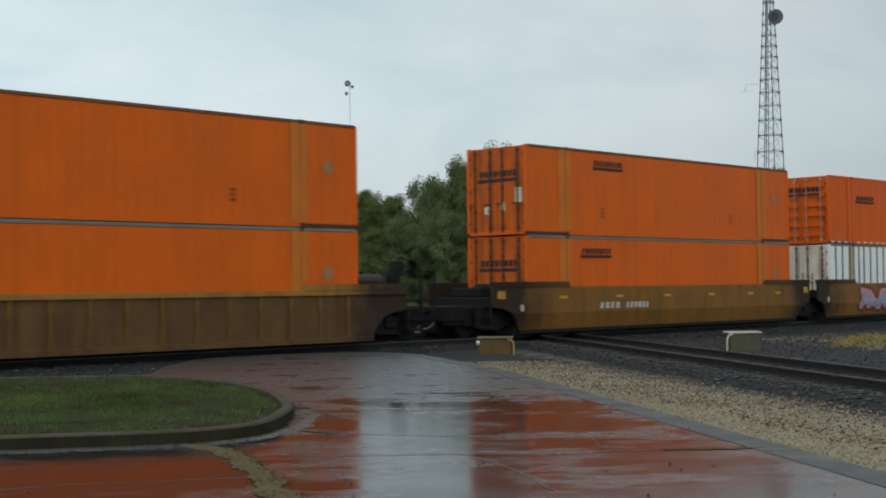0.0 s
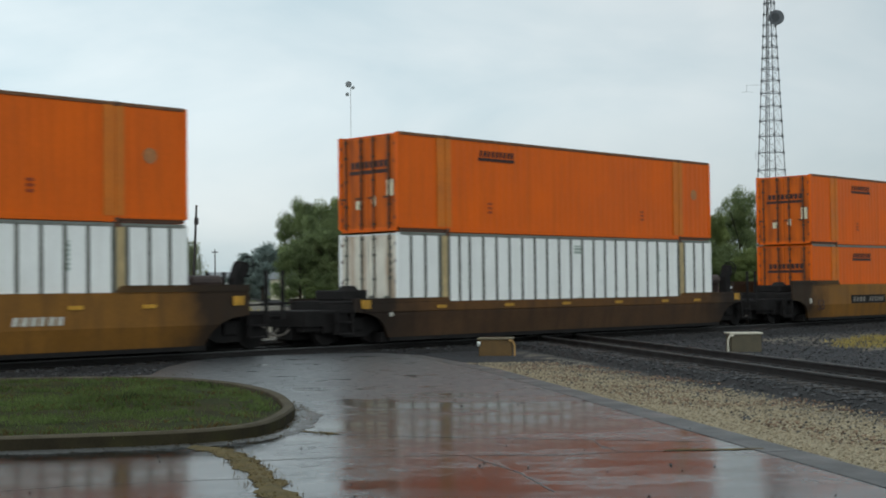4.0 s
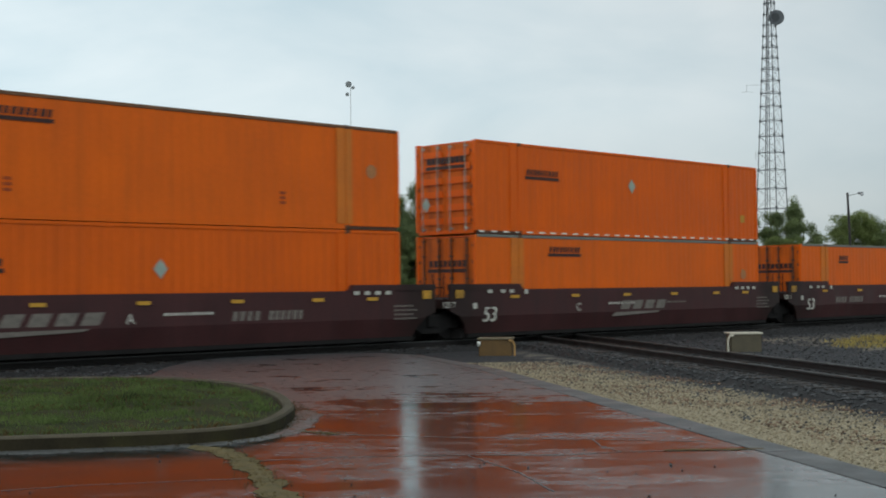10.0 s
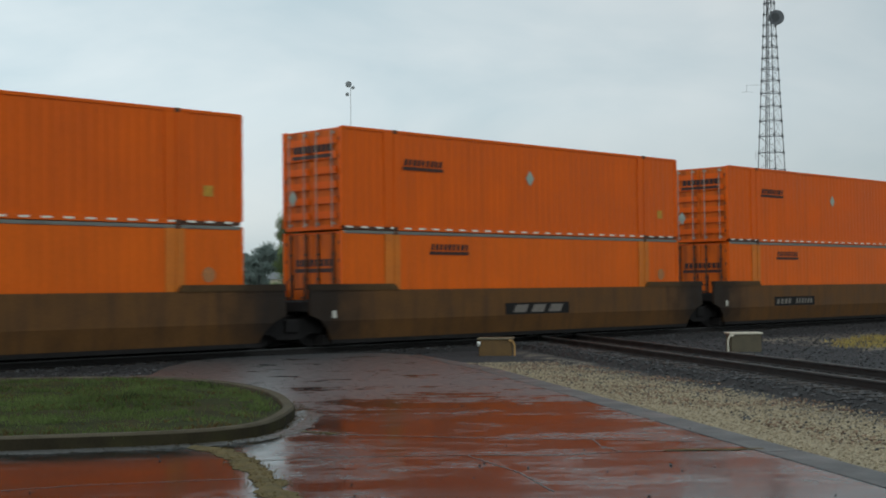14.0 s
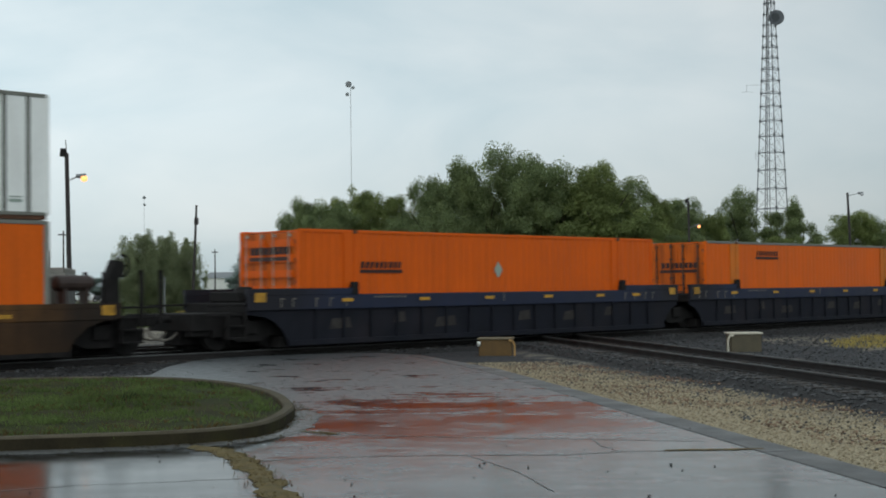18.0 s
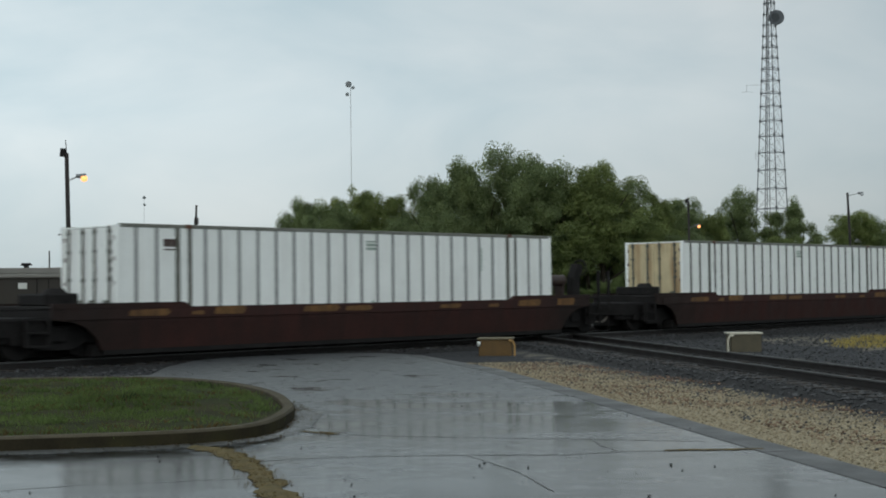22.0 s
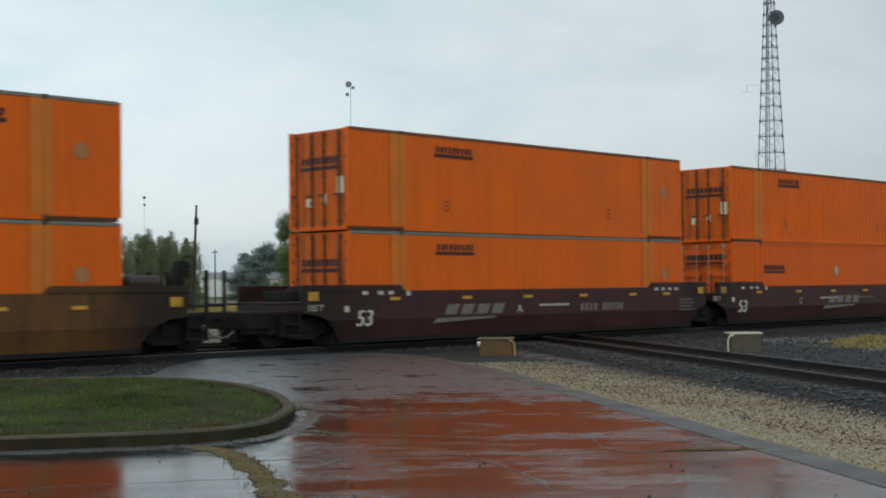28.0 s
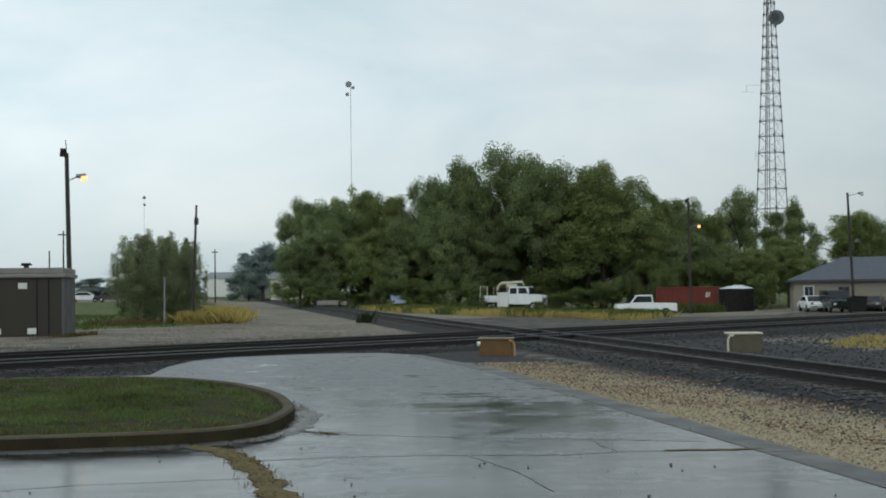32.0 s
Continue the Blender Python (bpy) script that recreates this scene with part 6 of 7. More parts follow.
def build_yard():
    ob = thing("storage_container", "faded red storage container in the weeds", "shipping container", at=pose(113.2, 80.9, -1.05, 0, 0, -61))
    bm = B()
    corrugated(bm, 0.1, 6.0, 0.02, 0.1, 2.45, 0.28, 0.05, 1)
    corrugated(bm, 0.1, 6.0, 2.42, 0.1, 2.45, 0.28, 0.05, -1)
    box(bm, 0.05, 6.05, 0.08, 2.36, 2.4, 2.5)
    box(bm, 0.02, 0.08, 0.05, 2.4, 0.1, 2.45)
    box(bm, 6.02, 6.08, 0.05, 2.4, 0.1, 2.45)
    part("shell", bm, RED_BOX, ob, "corrugated red walls")
    for x in (0, 5.98):
        for y in (-0.01, 2.33):
            bm = B()
            box(bm, x, x + 0.12, y, y + 0.12, 0, 2.52, 0.01)
            part("corner_post", bm, RED_BOX, ob)
    for y in (-0.01, 2.37):
        for z in (0.0, 2.42):
            bm = B()
            box(bm, 0.1, 6.0, y, y + 0.08, z, z + 0.12, 0.01)
            part("rail", bm, RED_BOX, ob)
    bm = B()
    word_bars(bm, 4.9, 1.5, 0.5, 0.5, 0.005, 2, False)
    part("marking", bm, LETTER, ob, "white faded marking")
    tk = thing("storage_tank", "black plastic water tank with a pale lid", "tank", at=pose(116.9, 73.8, -1.08))
    bm = B()
    rod(bm, (0, 0, 0), (0, 0, 2.35), 1.72, 1.72, 28)
    body = part("body", bm, DARK, tk, "black ribbed body")
    for i in range(6):
        bm = B()
        rod(bm, (0, 0, 0.3 + i * 0.36), (0, 0, 0.36 + i * 0.36), 1.75, 1.75, 28)
        part("hoop", bm, DARK, body)
    bm = B()
    rod(bm, (0, 0, 2.35), (0, 0, 2.62), 1.76, 0.75, 28)
    rod(bm, (0, 0, 2.62), (0, 0, 2.72), 0.4, 0.4, 16)
    rod(bm, (1.0, 0, 2.5), (1.0, 0, 2.72), 0.15, 0.15, 10)
    part("lid", bm, PALE_STEEL, tk, "pale conical lid")
    bn = thing("waste_bin", "black wheeled waste bin beside the lamp post", "waste bin", at=pose(105.8, 55.1, -0.86, 0, 0, -45))
    bm = B()
    prism(bm, [(-0.6, 0.1), (0.6, 0.1), (0.72, 1.25), (-0.72, 1.25)], -0.5, 0.5, "y")
    part("body", bm, DARK, bn)
    bm = B()
    prism(bm, [(-0.76, 1.25), (0.76, 1.25), (0.7, 1.42), (-0.5, 1.45)], -0.54, 0.54, "y")
    part("lid", bm, DARK, bn)
    cb = thing("signal_cabinet", "white signal cabinet with a grey-green side", "cabinet", at=pose(98.3, 88.4, -0.85, 0, 0, -30))
    bm = B()
    box(bm, -0.45, 0.45, -0.35, 0.35, 0.0, 1.95, 0.03)
    part("body", bm, PLATE, cb)
    bm = B()
    box(bm, 0.452, 0.48, -0.35, 0.35, 0.05, 1.9)
    part("door", bm, GREY_TAG, cb, "grey-green door")
    bm = B()
    box(bm, -0.5, 0.52, -0.4, 0.4, 1.95, 2.03, 0.02)
    part("cap", bm, PLATE, cb)
    bx = thing("battery_box", "low black battery box in the grass", "equipment box", at=pose(97.4, 86.5, -0.88, 0, 0, -45))
    bm = B()
    box(bm, -0.5, 0.5, -0.4, 0.4, 0.0, 0.5, 0.03)
    part("body", bm, DARK, bx)
    bm = B()
    box(bm, -0.54, 0.54, -0.44, 0.44, 0.5, 0.56, 0.02)
    part("lid", bm, DARK, bx)
    for x, y, z, w, d, h, mat, lab in ((126.6, 156.6, .3, 3.2, 4, 4.0, "cream", "small far cream shed by the trees"), (190.0, 241.5, .45, 4.2, 3.6, 3.8, "grey", "far grey equipment shed by the line"),
                                       (180.9, 244.1, .5, 9, 8, 5.4, "white", "far white building beyond the line"), (200, 255, .5, 6, 8, 4.3, "white", "far white building beyond the line"),
                                       (172, 250, .5, 5, 6, 4.2, "grey", "far grey building beyond the line")):
        sh = thing("shed", lab, "shed", at=pose(x, y, z, 0, 0, 36))
        bm = B()
        box(bm, -w / 2, w / 2, -d / 2, d / 2, 0, h * 0.75)
        part("wall", bm, {"cream": CREAM, "grey": GALV, "white": PLATE}[mat], sh)
        bm = B()
        prism(bm, [(-w / 2 - .2, h * .75), (w / 2 + .2, h * .75), (0, h)], -d / 2 - 0.2, d / 2 + 0.2, "y")
        part("roof", bm, GALV, sh)
        bm = B()
        box(bm, -0.45, 0.45, -d / 2 - 0.03, -d / 2 + 0.02, 0.0, min(2.0, h * 0.6))
        part("door", bm, TRIM_DARK, sh)


build_yard()

# ---------------------------------------------------------------- parked vehicles
CAR_WHITE = material("white_car_paint", (0.70, 0.71, 0.71), 0.3, vary=0.05)
CAR_DARK = material("dark_green_car_paint", (0.02, 0.028, 0.026), 0.3, vary=0.1)
CAR_GREY = material("dark_grey_car_paint", (0.05, 0.05, 0.055), 0.3, vary=0.1)
CAR_PALE_BLUE = material("pale_blue_paint", (0.30, 0.38, 0.48), 0.45, vary=0.15)
RUBBER = material("tyre_rubber", (0.018, 0.018, 0.018), 0.8)
CHROME = material("dull_chrome", (0.45, 0.45, 0.45), 0.3, 0.8)
TAIL_RED = material("red_tail_lamp", (0.35, 0.02, 0.015), 0.3)


def road_wheel(parent, x, y, r, w=0.22):
    bm = B()
    rod(bm, (x, y - w / 2, r), (x, y + w / 2, r), r, r, 18)
    t = part("tyre", bm, RUBBER, parent)
    bm = B()
    rod(bm, (x, y - w / 2 - 0.012, r), (x, y + w / 2 + 0.012, r), r * 0.58, r * 0.58, 12)
    part("rim", bm, CHROME, t, "dull rim")


def vehicle(name, x, y, z, turn, paint, body, glass, length, width, wheels, radius, label, category, extra=None):
    """body, glass: side outlines (along, up); the nose points to +x."""
    ob = thing(name, label, category, at=pose(x, y, z, 0, 0, turn))
    for i, pts in enumerate(body):
        bm = B()
        inset_ = 0.0 if i == 0 else 0.10
        prism(bm, pts, -width / 2 + inset_, width / 2 - inset_, "y")
        bmesh.ops.bevel(bm, geom=[e for e in bm.edges], offset=0.05, segments=2, affect="EDGES")
        part("body" if i == 0 else "cab", bm, paint, ob)
    for pts in glass:
        bm = B()
        prism(bm, pts, -width / 2 + 0.085, width / 2 - 0.085, "y")
        part("side_window", bm, GLASS_DARK, ob, "dark side windows")
    for wx in wheels:
        for s in (-1, 1):
            road_wheel(ob, wx, s * (width / 2 - 0.08), radius)
    x1, x0 = max(p[0] for p in body[0]), min(p[0] for p in body[0])
    hz = 0.75 if radius < 0.42 else 1.0
    for s in (-1, 1):
        bm = B()
        box(bm, x1 - 0.06, x1 + 0.012, s * (width / 2 - 0.3) - 0.14, s * (width / 2 - 0.3) + 0.14, hz - 0.09, hz + 0.09, 0.02)
        part("headlight", bm, CHROME, ob)
        bm = B()
        box(bm, x0 - 0.012, x0 + 0.05, s * (width / 2 - 0.15) - 0.08, s * (width / 2 - 0.15) + 0.08, hz - 0.12, hz + 0.14, 0.02)
        part("tail_lamp", bm, TAIL_RED, ob)
    bm = B()
    box(bm, x1 - 0.05, x1 + 0.08, -width / 2 + 0.05, width / 2 - 0.05, radius + 0.02, radius + 0.2, 0.03)
    part("front_bumper", bm, CHROME if paint is CAR_WHITE else DARK, ob)
    bm = B()
    box(bm, x0 - 0.08, x0 + 0.05, -width / 2 + 0.05, width / 2 - 0.05, radius + 0.02, radius + 0.2, 0.03)
    part("rear_bumper", bm, CHROME if paint is CAR_WHITE else DARK, ob)
    if extra:
        extra(ob)
    return ob


def windscreen(ob, x0, z0, x1, z1, w):
    bm = B()
    vs = [bm.verts.new(q) for q in ((x0 + .02, -w / 2, z0), (x0 + .02, w / 2, z0), (x1 + .02, w / 2 - 0.08, z1), (x1 + .02, -w / 2 + 0.08, z1))]
    bm.faces.new(vs)
    vs2 = [bm.verts.new(v.co + Vector((-0.03, 0, -0.01))) for v in vs]
    bm.faces.new(vs2[::-1])
    for i in range(4):
        bm.faces.new((vs[i], vs2[i], vs2[(i + 1) % 4], vs[(i + 1) % 4]))
    part("windscreen", bm, GLASS_DARK, ob)


PICKUP = [(-2.75, .5), (2.7, .5), (2.75, .95), (2.6, 1.12), (1.0, 1.22), (0.95, 1.22), (-0.75, 1.22), (-2.75, 1.18)]
PICKUP_CAB = [(-0.65, 1.15), (1.55, 1.15), (0.9, 1.93), (-0.55, 1.95)]
SEDAN = [(-2.3, .35), (2.3, .35), (2.35, .7), (1.2, .92), (-1.5, .95), (-2.35, .85)]
SEDAN_CAB = [(-1.7, .9), (1.25, .88), (0.5, 1.4), (-0.9, 1.42)]


def utility_extra(ob):
    windscreen(ob, 2.06, 1.80, 1.77, 2.48, 1.9)
    bm = B()
    box(bm, -3.6, -0.35, -1.15, 1.15, 0.95, 1.1)
    bed = part("service_bed", bm, CAR_WHITE, ob, "white service bed")
    for x0 in (-3.6, -2.5, -1.4):
        for y in (-1.2, 0.95):
            bm = B()
            box(bm, x0, x0 + 1.02, y, y + 0.25, 1.1, 1.65, 0.03)
            part("locker", bm, CAR_WHITE, bed, "white tool locker")
    bm = B()
    rod(bm, (-1.9, 0, 1.1), (-1.9, 0, 2.55), 0.16, 0.14, 10)
    rod(bm, (-1.9, 0, 2.55), (-1.5, 0, 2.95), 0.14, 0.13, 8)
    rod(bm, (-1.5, 0, 2.95), (0.9, 0, 3.1), 0.15, 0.11, 8)
    rod(bm, (0.9, 0, 3.1), (1.0, 0, 2.75), 0.07, 0.05, 8)
    box(bm, -0.9, 0.3, -0.12, 0.12, 2.6, 2.85, 0.03)
    part("crane", bm, CREAM, ob, "cream folded crane arm")
    # added dark block that imitates the shaded gap between cab and bed
    bm = B()
    box(bm, -1.75, -0.5, -0.85, 0.85, 1.1, 2.2, 0.05)
    box(bm, -1.45, -0.75, -0.6, 0.6, 2.2, 2.5, 0.05)
    part("crane_base", bm, DARK, ob, "dark block standing in for the shaded gap behind the cab")
    bm = B()
    for x in (-3.5, -2.7, -0.5):
        for y in (-1.1, 1.1):
            rod(bm, (x, y, 1.6), (x, y, 2.6), 0.04, 0.04, 6)
    rod(bm, (-3.5, -1.1, 2.6), (-3.5, 1.1, 2.6), 0.04, 0.04, 6)
    part("rack", bm, CREAM, ob, "upright rack posts")
    for s in (-1, 1):
        bm = B()
        box(bm, 2.0, 2.06, s * 1.25 - 0.1, s * 1.25 + 0.1, 1.7, 2.1, 0.02)
        part("mirror", bm, DARK, ob)
    bm = B()
    box(bm, 3.28, 3.36, -0.7, 0.7, 0.9, 1.35, 0.02)
    part("grille", bm, CHROME, ob)


def build_vehicles():
    vehicle("pickup_truck", 100.7, 73.2, -1.12, 134, CAR_WHITE, (PICKUP, PICKUP_CAB), ([(-0.5, 1.27), (1.3, 1.27), (0.84, 1.82), (-0.44, 1.82)],),
            5.5, 1.95, (1.75, -1.75), 0.38, "white pickup truck parked behind dry weeds", "pickup truck", lambda o: windscreen(o, 1.51, 1.22, 0.94, 1.88, 1.6))
    vehicle("utility_truck", 108.9, 96.2, -0.85, -66, CAR_WHITE,
            ([(-0.4, .7), (3.3, .7), (3.35, 1.5), (3.2, 1.66), (2.05, 1.76), (-0.4, 1.76)], [(-0.4, 1.7), (2.05, 1.7), (1.75, 2.58), (-0.35, 2.6)]),
            ([(-0.2, 1.84), (0.55, 1.84), (0.55, 2.44), (-0.2, 2.44)], [(0.75, 1.84), (1.78, 1.84), (1.56, 2.44), (0.75, 2.44)]),
            7.0, 2.3, (2.4, -2.1, -2.35), 0.48, "white crew-cab utility truck with a folded crane", "truck", utility_extra)
    vehicle("parked_car", 109.7, 61.4, -0.83, 222, CAR_WHITE, (SEDAN, SEDAN_CAB), ([(-1.35, .97), (0.95, .95), (0.45, 1.33), (-0.8, 1.34)],), 4.7, 1.8, (1.45, -1.4), 0.33,
            "white parked saloon car by the building", "car", lambda o: windscreen(o, 1.2, .92, .52, 1.38, 1.4))
    vehicle("parked_van", 108.3, 58.4, -0.86, 222, CAR_DARK, ([(-2.5, .4), (2.4, .4), (2.5, 1.0), (1.6, 1.2), (-2.5, 1.2)], [(-2.45, 1.15), (1.55, 1.15), (0.9, 1.9), (-2.4, 1.92)]),
            ([(-2.2, 1.25), (1.2, 1.25), (0.75, 1.78), (-2.2, 1.8)],), 5.0, 1.95, (1.6, -1.6), 0.38, "dark green parked vehicle with a pale windscreen", "car",
            lambda o: windscreen(o, 1.52, 1.22, .92, 1.85, 1.7))
    vehicle("parked_car", 114.2, 57.9, -0.92, 200, CAR_GREY, (SEDAN, SEDAN_CAB), ([(-1.35, .97), (0.95, .95), (0.45, 1.33), (-0.8, 1.34)],), 4.7, 1.85, (1.45, -1.4), 0.35,
            "dark grey parked car behind the bin", "car", lambda o: windscreen(o, 1.2, .92, .52, 1.38, 1.4))
    vehicle("parked_car", 99.6, 105.0, -0.42, 62, CAR_PALE_BLUE, (SEDAN, SEDAN_CAB), ([(-1.35, .97), (0.95, .95), (0.45, 1.33), (-0.8, 1.34)],), 4.7, 1.8, (1.45, -1.4), 0.33,
            "pale blue car half hidden in the trees' edge", "car", lambda o: windscreen(o, 1.2, .92, .52, 1.38, 1.4))
    for x, y, tr, pt in ((97.8, 164.6, -35, CAR_WHITE), (100.6, 162.2, -35, CAR_GREY), (94, 168, -35, CAR_WHITE), (105, 160, -35, CAR_DARK)):
        vehicle("parked_car", x, y, terrain(x, y), tr, pt, (SEDAN, SEDAN_CAB), ([(-1.35, .97), (0.95, .95), (0.45, 1.33), (-0.8, 1.34)],), 4.7, 1.8, (1.45, -1.4), 0.33,
                "far parked car across the field", "car")
    sl = thing("concrete_slab", "pale concrete slab lying by the trees", "slab", at=pose(93.8, 109.0, 0.0, 0, 0, -55))
    bm = B()
    box(bm, -1.2, 1.2, -0.5, 0.5, 0, 0.5, 0.05)
    part("block", bm, HUT_ROOF, sl)
    bm = B()
    box(bm, 1.35, 2.0, -0.5, 0.5, 0, 0.38, 0.05)
    part("block", bm, HUT_ROOF, sl)


build_vehicles()

# ---------------------------------------------------------------- weeds, grass, stones
def blades(name, spots, mat, label, lo, hi, width, per, spread, seed, lean=0.35):
    """Grass as many narrow bent triangles; spots: (x, y, z)."""
    rnd = np.random.RandomState(seed)
    verts, faces = [], []
    for x, y, z in spots:
        for _ in range(per):
            px, py = x + rnd.normal(0, spread), y + rnd.normal(0, spread)
            h, a = rnd.uniform(lo, hi), rnd.uniform(0, 6.283)
            dx, dy = math.cos(a) * width * 0.5, math.sin(a) * width * 0.5
            lx, ly = rnd.normal(0, lean) * h, rnd.normal(0, lean) * h
            k = len(verts)
            verts += [(px - dx, py - dy, z - 0.01), (px + dx, py + dy, z - 0.01), (px + lx * 0.4 + dx * .7, py + ly * 0.4 + dy * .7, z + h * 0.6), (px + lx, py + ly, z + h)]
            faces += [(k, k + 1, k + 2), (k, k + 2, k + 3)]
    return sheet(name, verts, faces, mat, label, "grass" if mat in (GREEN_BLADE, ISLAND_BLADE, ISLAND_TUFT) else "weeds", "stuff")


def scatter(poly, n, seed, z=None):
    rnd = random.Random(seed)
    xs, ys = [p[0] for p in poly], [p[1] for p in poly]
    out = []
    while len(out) < n:
        x, y = rnd.uniform(min(xs), max(xs)), rnd.uniform(min(ys), max(ys))
        if inside(x, y, poly):
            out.append((x, y, terrain(x, y) if z is None else z))
    return out


STONE_TAN = material("tan_gravel_stone", (0.29, 0.238, 0.160), 0.85, vary=0.2, scale=8, island=0.36, spec=0.15)
STONE_RUST = material("brown_gravel_stone", (0.165, 0.105, 0.072), 0.85, vary=0.2, scale=8, island=0.6, spec=0.15)
STONE_FAR = material("mixed_far_gravel", (0.27, 0.245, 0.205), 0.9, vary=0.2, scale=8, island=0.6, spec=0.1)
STONE_DARK = material("dark_ballast_stone", (0.060, 0.060, 0.061), 0.8, vary=0.2, scale=8, island=0.65, spec=0.2)


def stones(name, spots, mat, label, lo, hi, seed):
    """Loose stones: squashed, knocked-about octahedra."""
    rnd = np.random.RandomState(seed)
    verts, faces = [], []
    for x, y, z in spots:
        s = rnd.uniform(lo, hi)
        k = len(verts)
        rad = rnd.uniform(0.6, 1.2, 6) * s
        a = rnd.uniform(0, 6.28)
        c, d = math.cos(a), math.sin(a)
        verts += [(x + c * rad[0], y + d * rad[0], z + 0.25 * s), (x - d * rad[1], y + c * rad[1], z + .2 * s), (x - c * rad[2], y - d * rad[2], z + .3 * s),
                  (x + d * rad[3], y - c * rad[3], z + .2 * s), (x + .2 * s, y - .1 * s, z + 0.8 * rad[4]), (x, y, z - 0.3 * s)]
        faces += [(k, k + 1, k + 4), (k + 1, k + 2, k + 4), (k + 2, k + 3, k + 4), (k + 3, k, k + 4), (k + 1, k, k + 5), (k + 2, k + 1, k + 5), (k + 3, k + 2, k + 5), (k, k + 3, k + 5)]
    return sheet(name, verts, faces, mat, label, "gravel", "stuff")


def build_weeds():
    inner = inset(ISLAND, 0.35)
    core = inset(ISLAND, 1.25)
    near = [(x, y, 0.032 if inside(x, y, core) else -0.01) for x, y, _ in scatter(inner, 16000, 1, 0.06) if x > 2.5 and y < 27]
    patch = [q for q in near if noise.noise(Vector((q[0] * 0.55, q[1] * 0.55, 0.3))) + 0.5 * noise.noise(Vector((q[0] * 2.1, q[1] * 2.1, 1.3))) > -0.10]
    blades("island_grass", patch, ISLAND_BLADE, "short green grass on the traffic island", 0.025, 0.07, 0.012, 8, 0.07, 2)
    blades("island_thin_grass", near[::3], ISLAND_BLADE, "thin short grass over the island's soil", 0.012, 0.04, 0.011, 5, 0.16, 5)
    bare = [q for q in near if noise.noise(Vector((q[0] * 0.55, q[1] * 0.55, 0.3))) < 0.0][:900]
    blades("island_straw", bare, DEAD_BLADE, "thin dead grass among the island's bare soil", 0.015, 0.045, 0.009, 5, 0.12, 3)
    rnd = random.Random(90)
    tuft = [q for q in near if rnd.random() < 0.06]
    blades("island_tufts", [q for q in tuft if noise.noise(Vector((q[0] * 0.5, q[1] * 0.5, 0.3))) > -0.25], ISLAND_TUFT, "bright clumps of clover and grass on the island", 0.03, 0.085, 0.022, 26, 0.075, 91, 0.6)
    blades("island_dead_tufts", [q for q in tuft if noise.noise(Vector((q[0] * 0.9, q[1] * 0.9, 4.3))) > 0.0], DEAD_BLADE, "brown clumps of dead grass on the island", 0.03, 0.08, 0.016, 22, 0.09, 92, 0.6)
    blades("island_weeds", [(13.0, 18.3, -.01), (13.1, 18.0, -.01), (10.5, 16.6, .03), (10.9, 18.7, .03)], LEAF_WEED, "tall dark weeds on the island", 0.05, 0.15, 0.012, 12, 0.06, 4)
    for i, zone in enumerate(DRY_ZONES[:3]):
        spots = [q for q in scatter(zone, (1300, 3200, 1500)[i], 10 + i) if i == 0 or noise.noise(Vector((q[0] * 0.16, q[1] * 0.16, 2.0))) > -0.16]
        blades("dry_grass", spots, DRY_STALK, "tall dry yellow grass", 0.2 if i == 0 else 0.10, 0.85 if i == 0 else 0.56, 0.03, 22 if i == 0 else 14, 0.4, 20 + i, 0.38)
    for i, zone in enumerate(DRY_ZONES[3:]):
        blades("dry_grass", scatter(zone, 300, 30 + i), DRY_STALK, "low dry grass beside the ballast", 0.05, 0.16, 0.03, 7, 0.2, 40 + i)
    blades("green_weeds", [q for q in scatter(DRY_ZONES[1], 2600, 51) + scatter(DRY_ZONES[2], 1500, 52) if noise.noise(Vector((q[0] * 0.16, q[1] * 0.16, 2.0))) < 0.02] + scatter(DRY_ZONES[0], 40, 53), GREEN_BLADE, "green weeds among the dry grass", 0.12, 0.72, 0.045, 10, 0.35, 54, 0.5)
    blades("field_grass", scatter(((28.5, 54), (42, 60.5), on2(-3.2, 81), on2(-2.6, 112), (20, 110), (20, 54)), 2600, 61), GREEN_BLADE, "rough green field grass", 0.06, 0.2, 0.05, 6, 0.35, 62)
    blades("yard_weeds", scatter(((107, 76), (111, 72), (113.5, 73.5), (112, 80), (109, 82)), 260, 68), GREEN_BLADE, "tall green weeds before the red container", 0.3, 1.1, 0.06, 9, 0.3, 69)
    thin = [q for q in scatter(((20, 38.5), (34, 40), (46, 52), (52, 62), (44, 63), (29, 47.5), (20, 44)), 380, 95) if noise.noise(Vector((q[0] * 0.25, q[1] * 0.25, 7.0))) > 0.08]
    blades("gravel_weeds", thin, DEAD_BLADE, "thin dead weeds on the gravel beyond the tracks", 0.02, 0.08, 0.016, 6, 0.5, 97, 0.7)
    stones("far_gravel", [q for q in scatter(((18, 36.5), (40, 36.5), (60, 66), (52, 66), (44, 62), (29, 47.5), (18, 46)), 9000, 98)], STONE_FAR, "loose gravel beyond the tracks", 0.012, 0.036, 99)
    blades("bush_weeds", scatter(((39, 62.5), (44, 65.5), (51, 69), (51, 71), (40, 67)), 170, 63), DEAD_BLADE, "dry brown weeds round the bush", 0.10, 0.4, 0.04, 8, 0.3, 64)
    blades("track_weed", [(50.4, 55.8, -0.25), (50.7, 55.6, -0.25)], LEAF_WEED, "dark weed clump on the gravel", 0.25, 0.8, 0.04, 90, 0.17, 65, 0.22)
    blades("hut_weeds", scatter(((24, 46), (29, 48), (30, 49.5), (27.5, 47.8)), 90, 66), DEAD_BLADE, "dry weeds at the hut's foot", 0.06, 0.2, 0.02, 6, 0.1, 67)


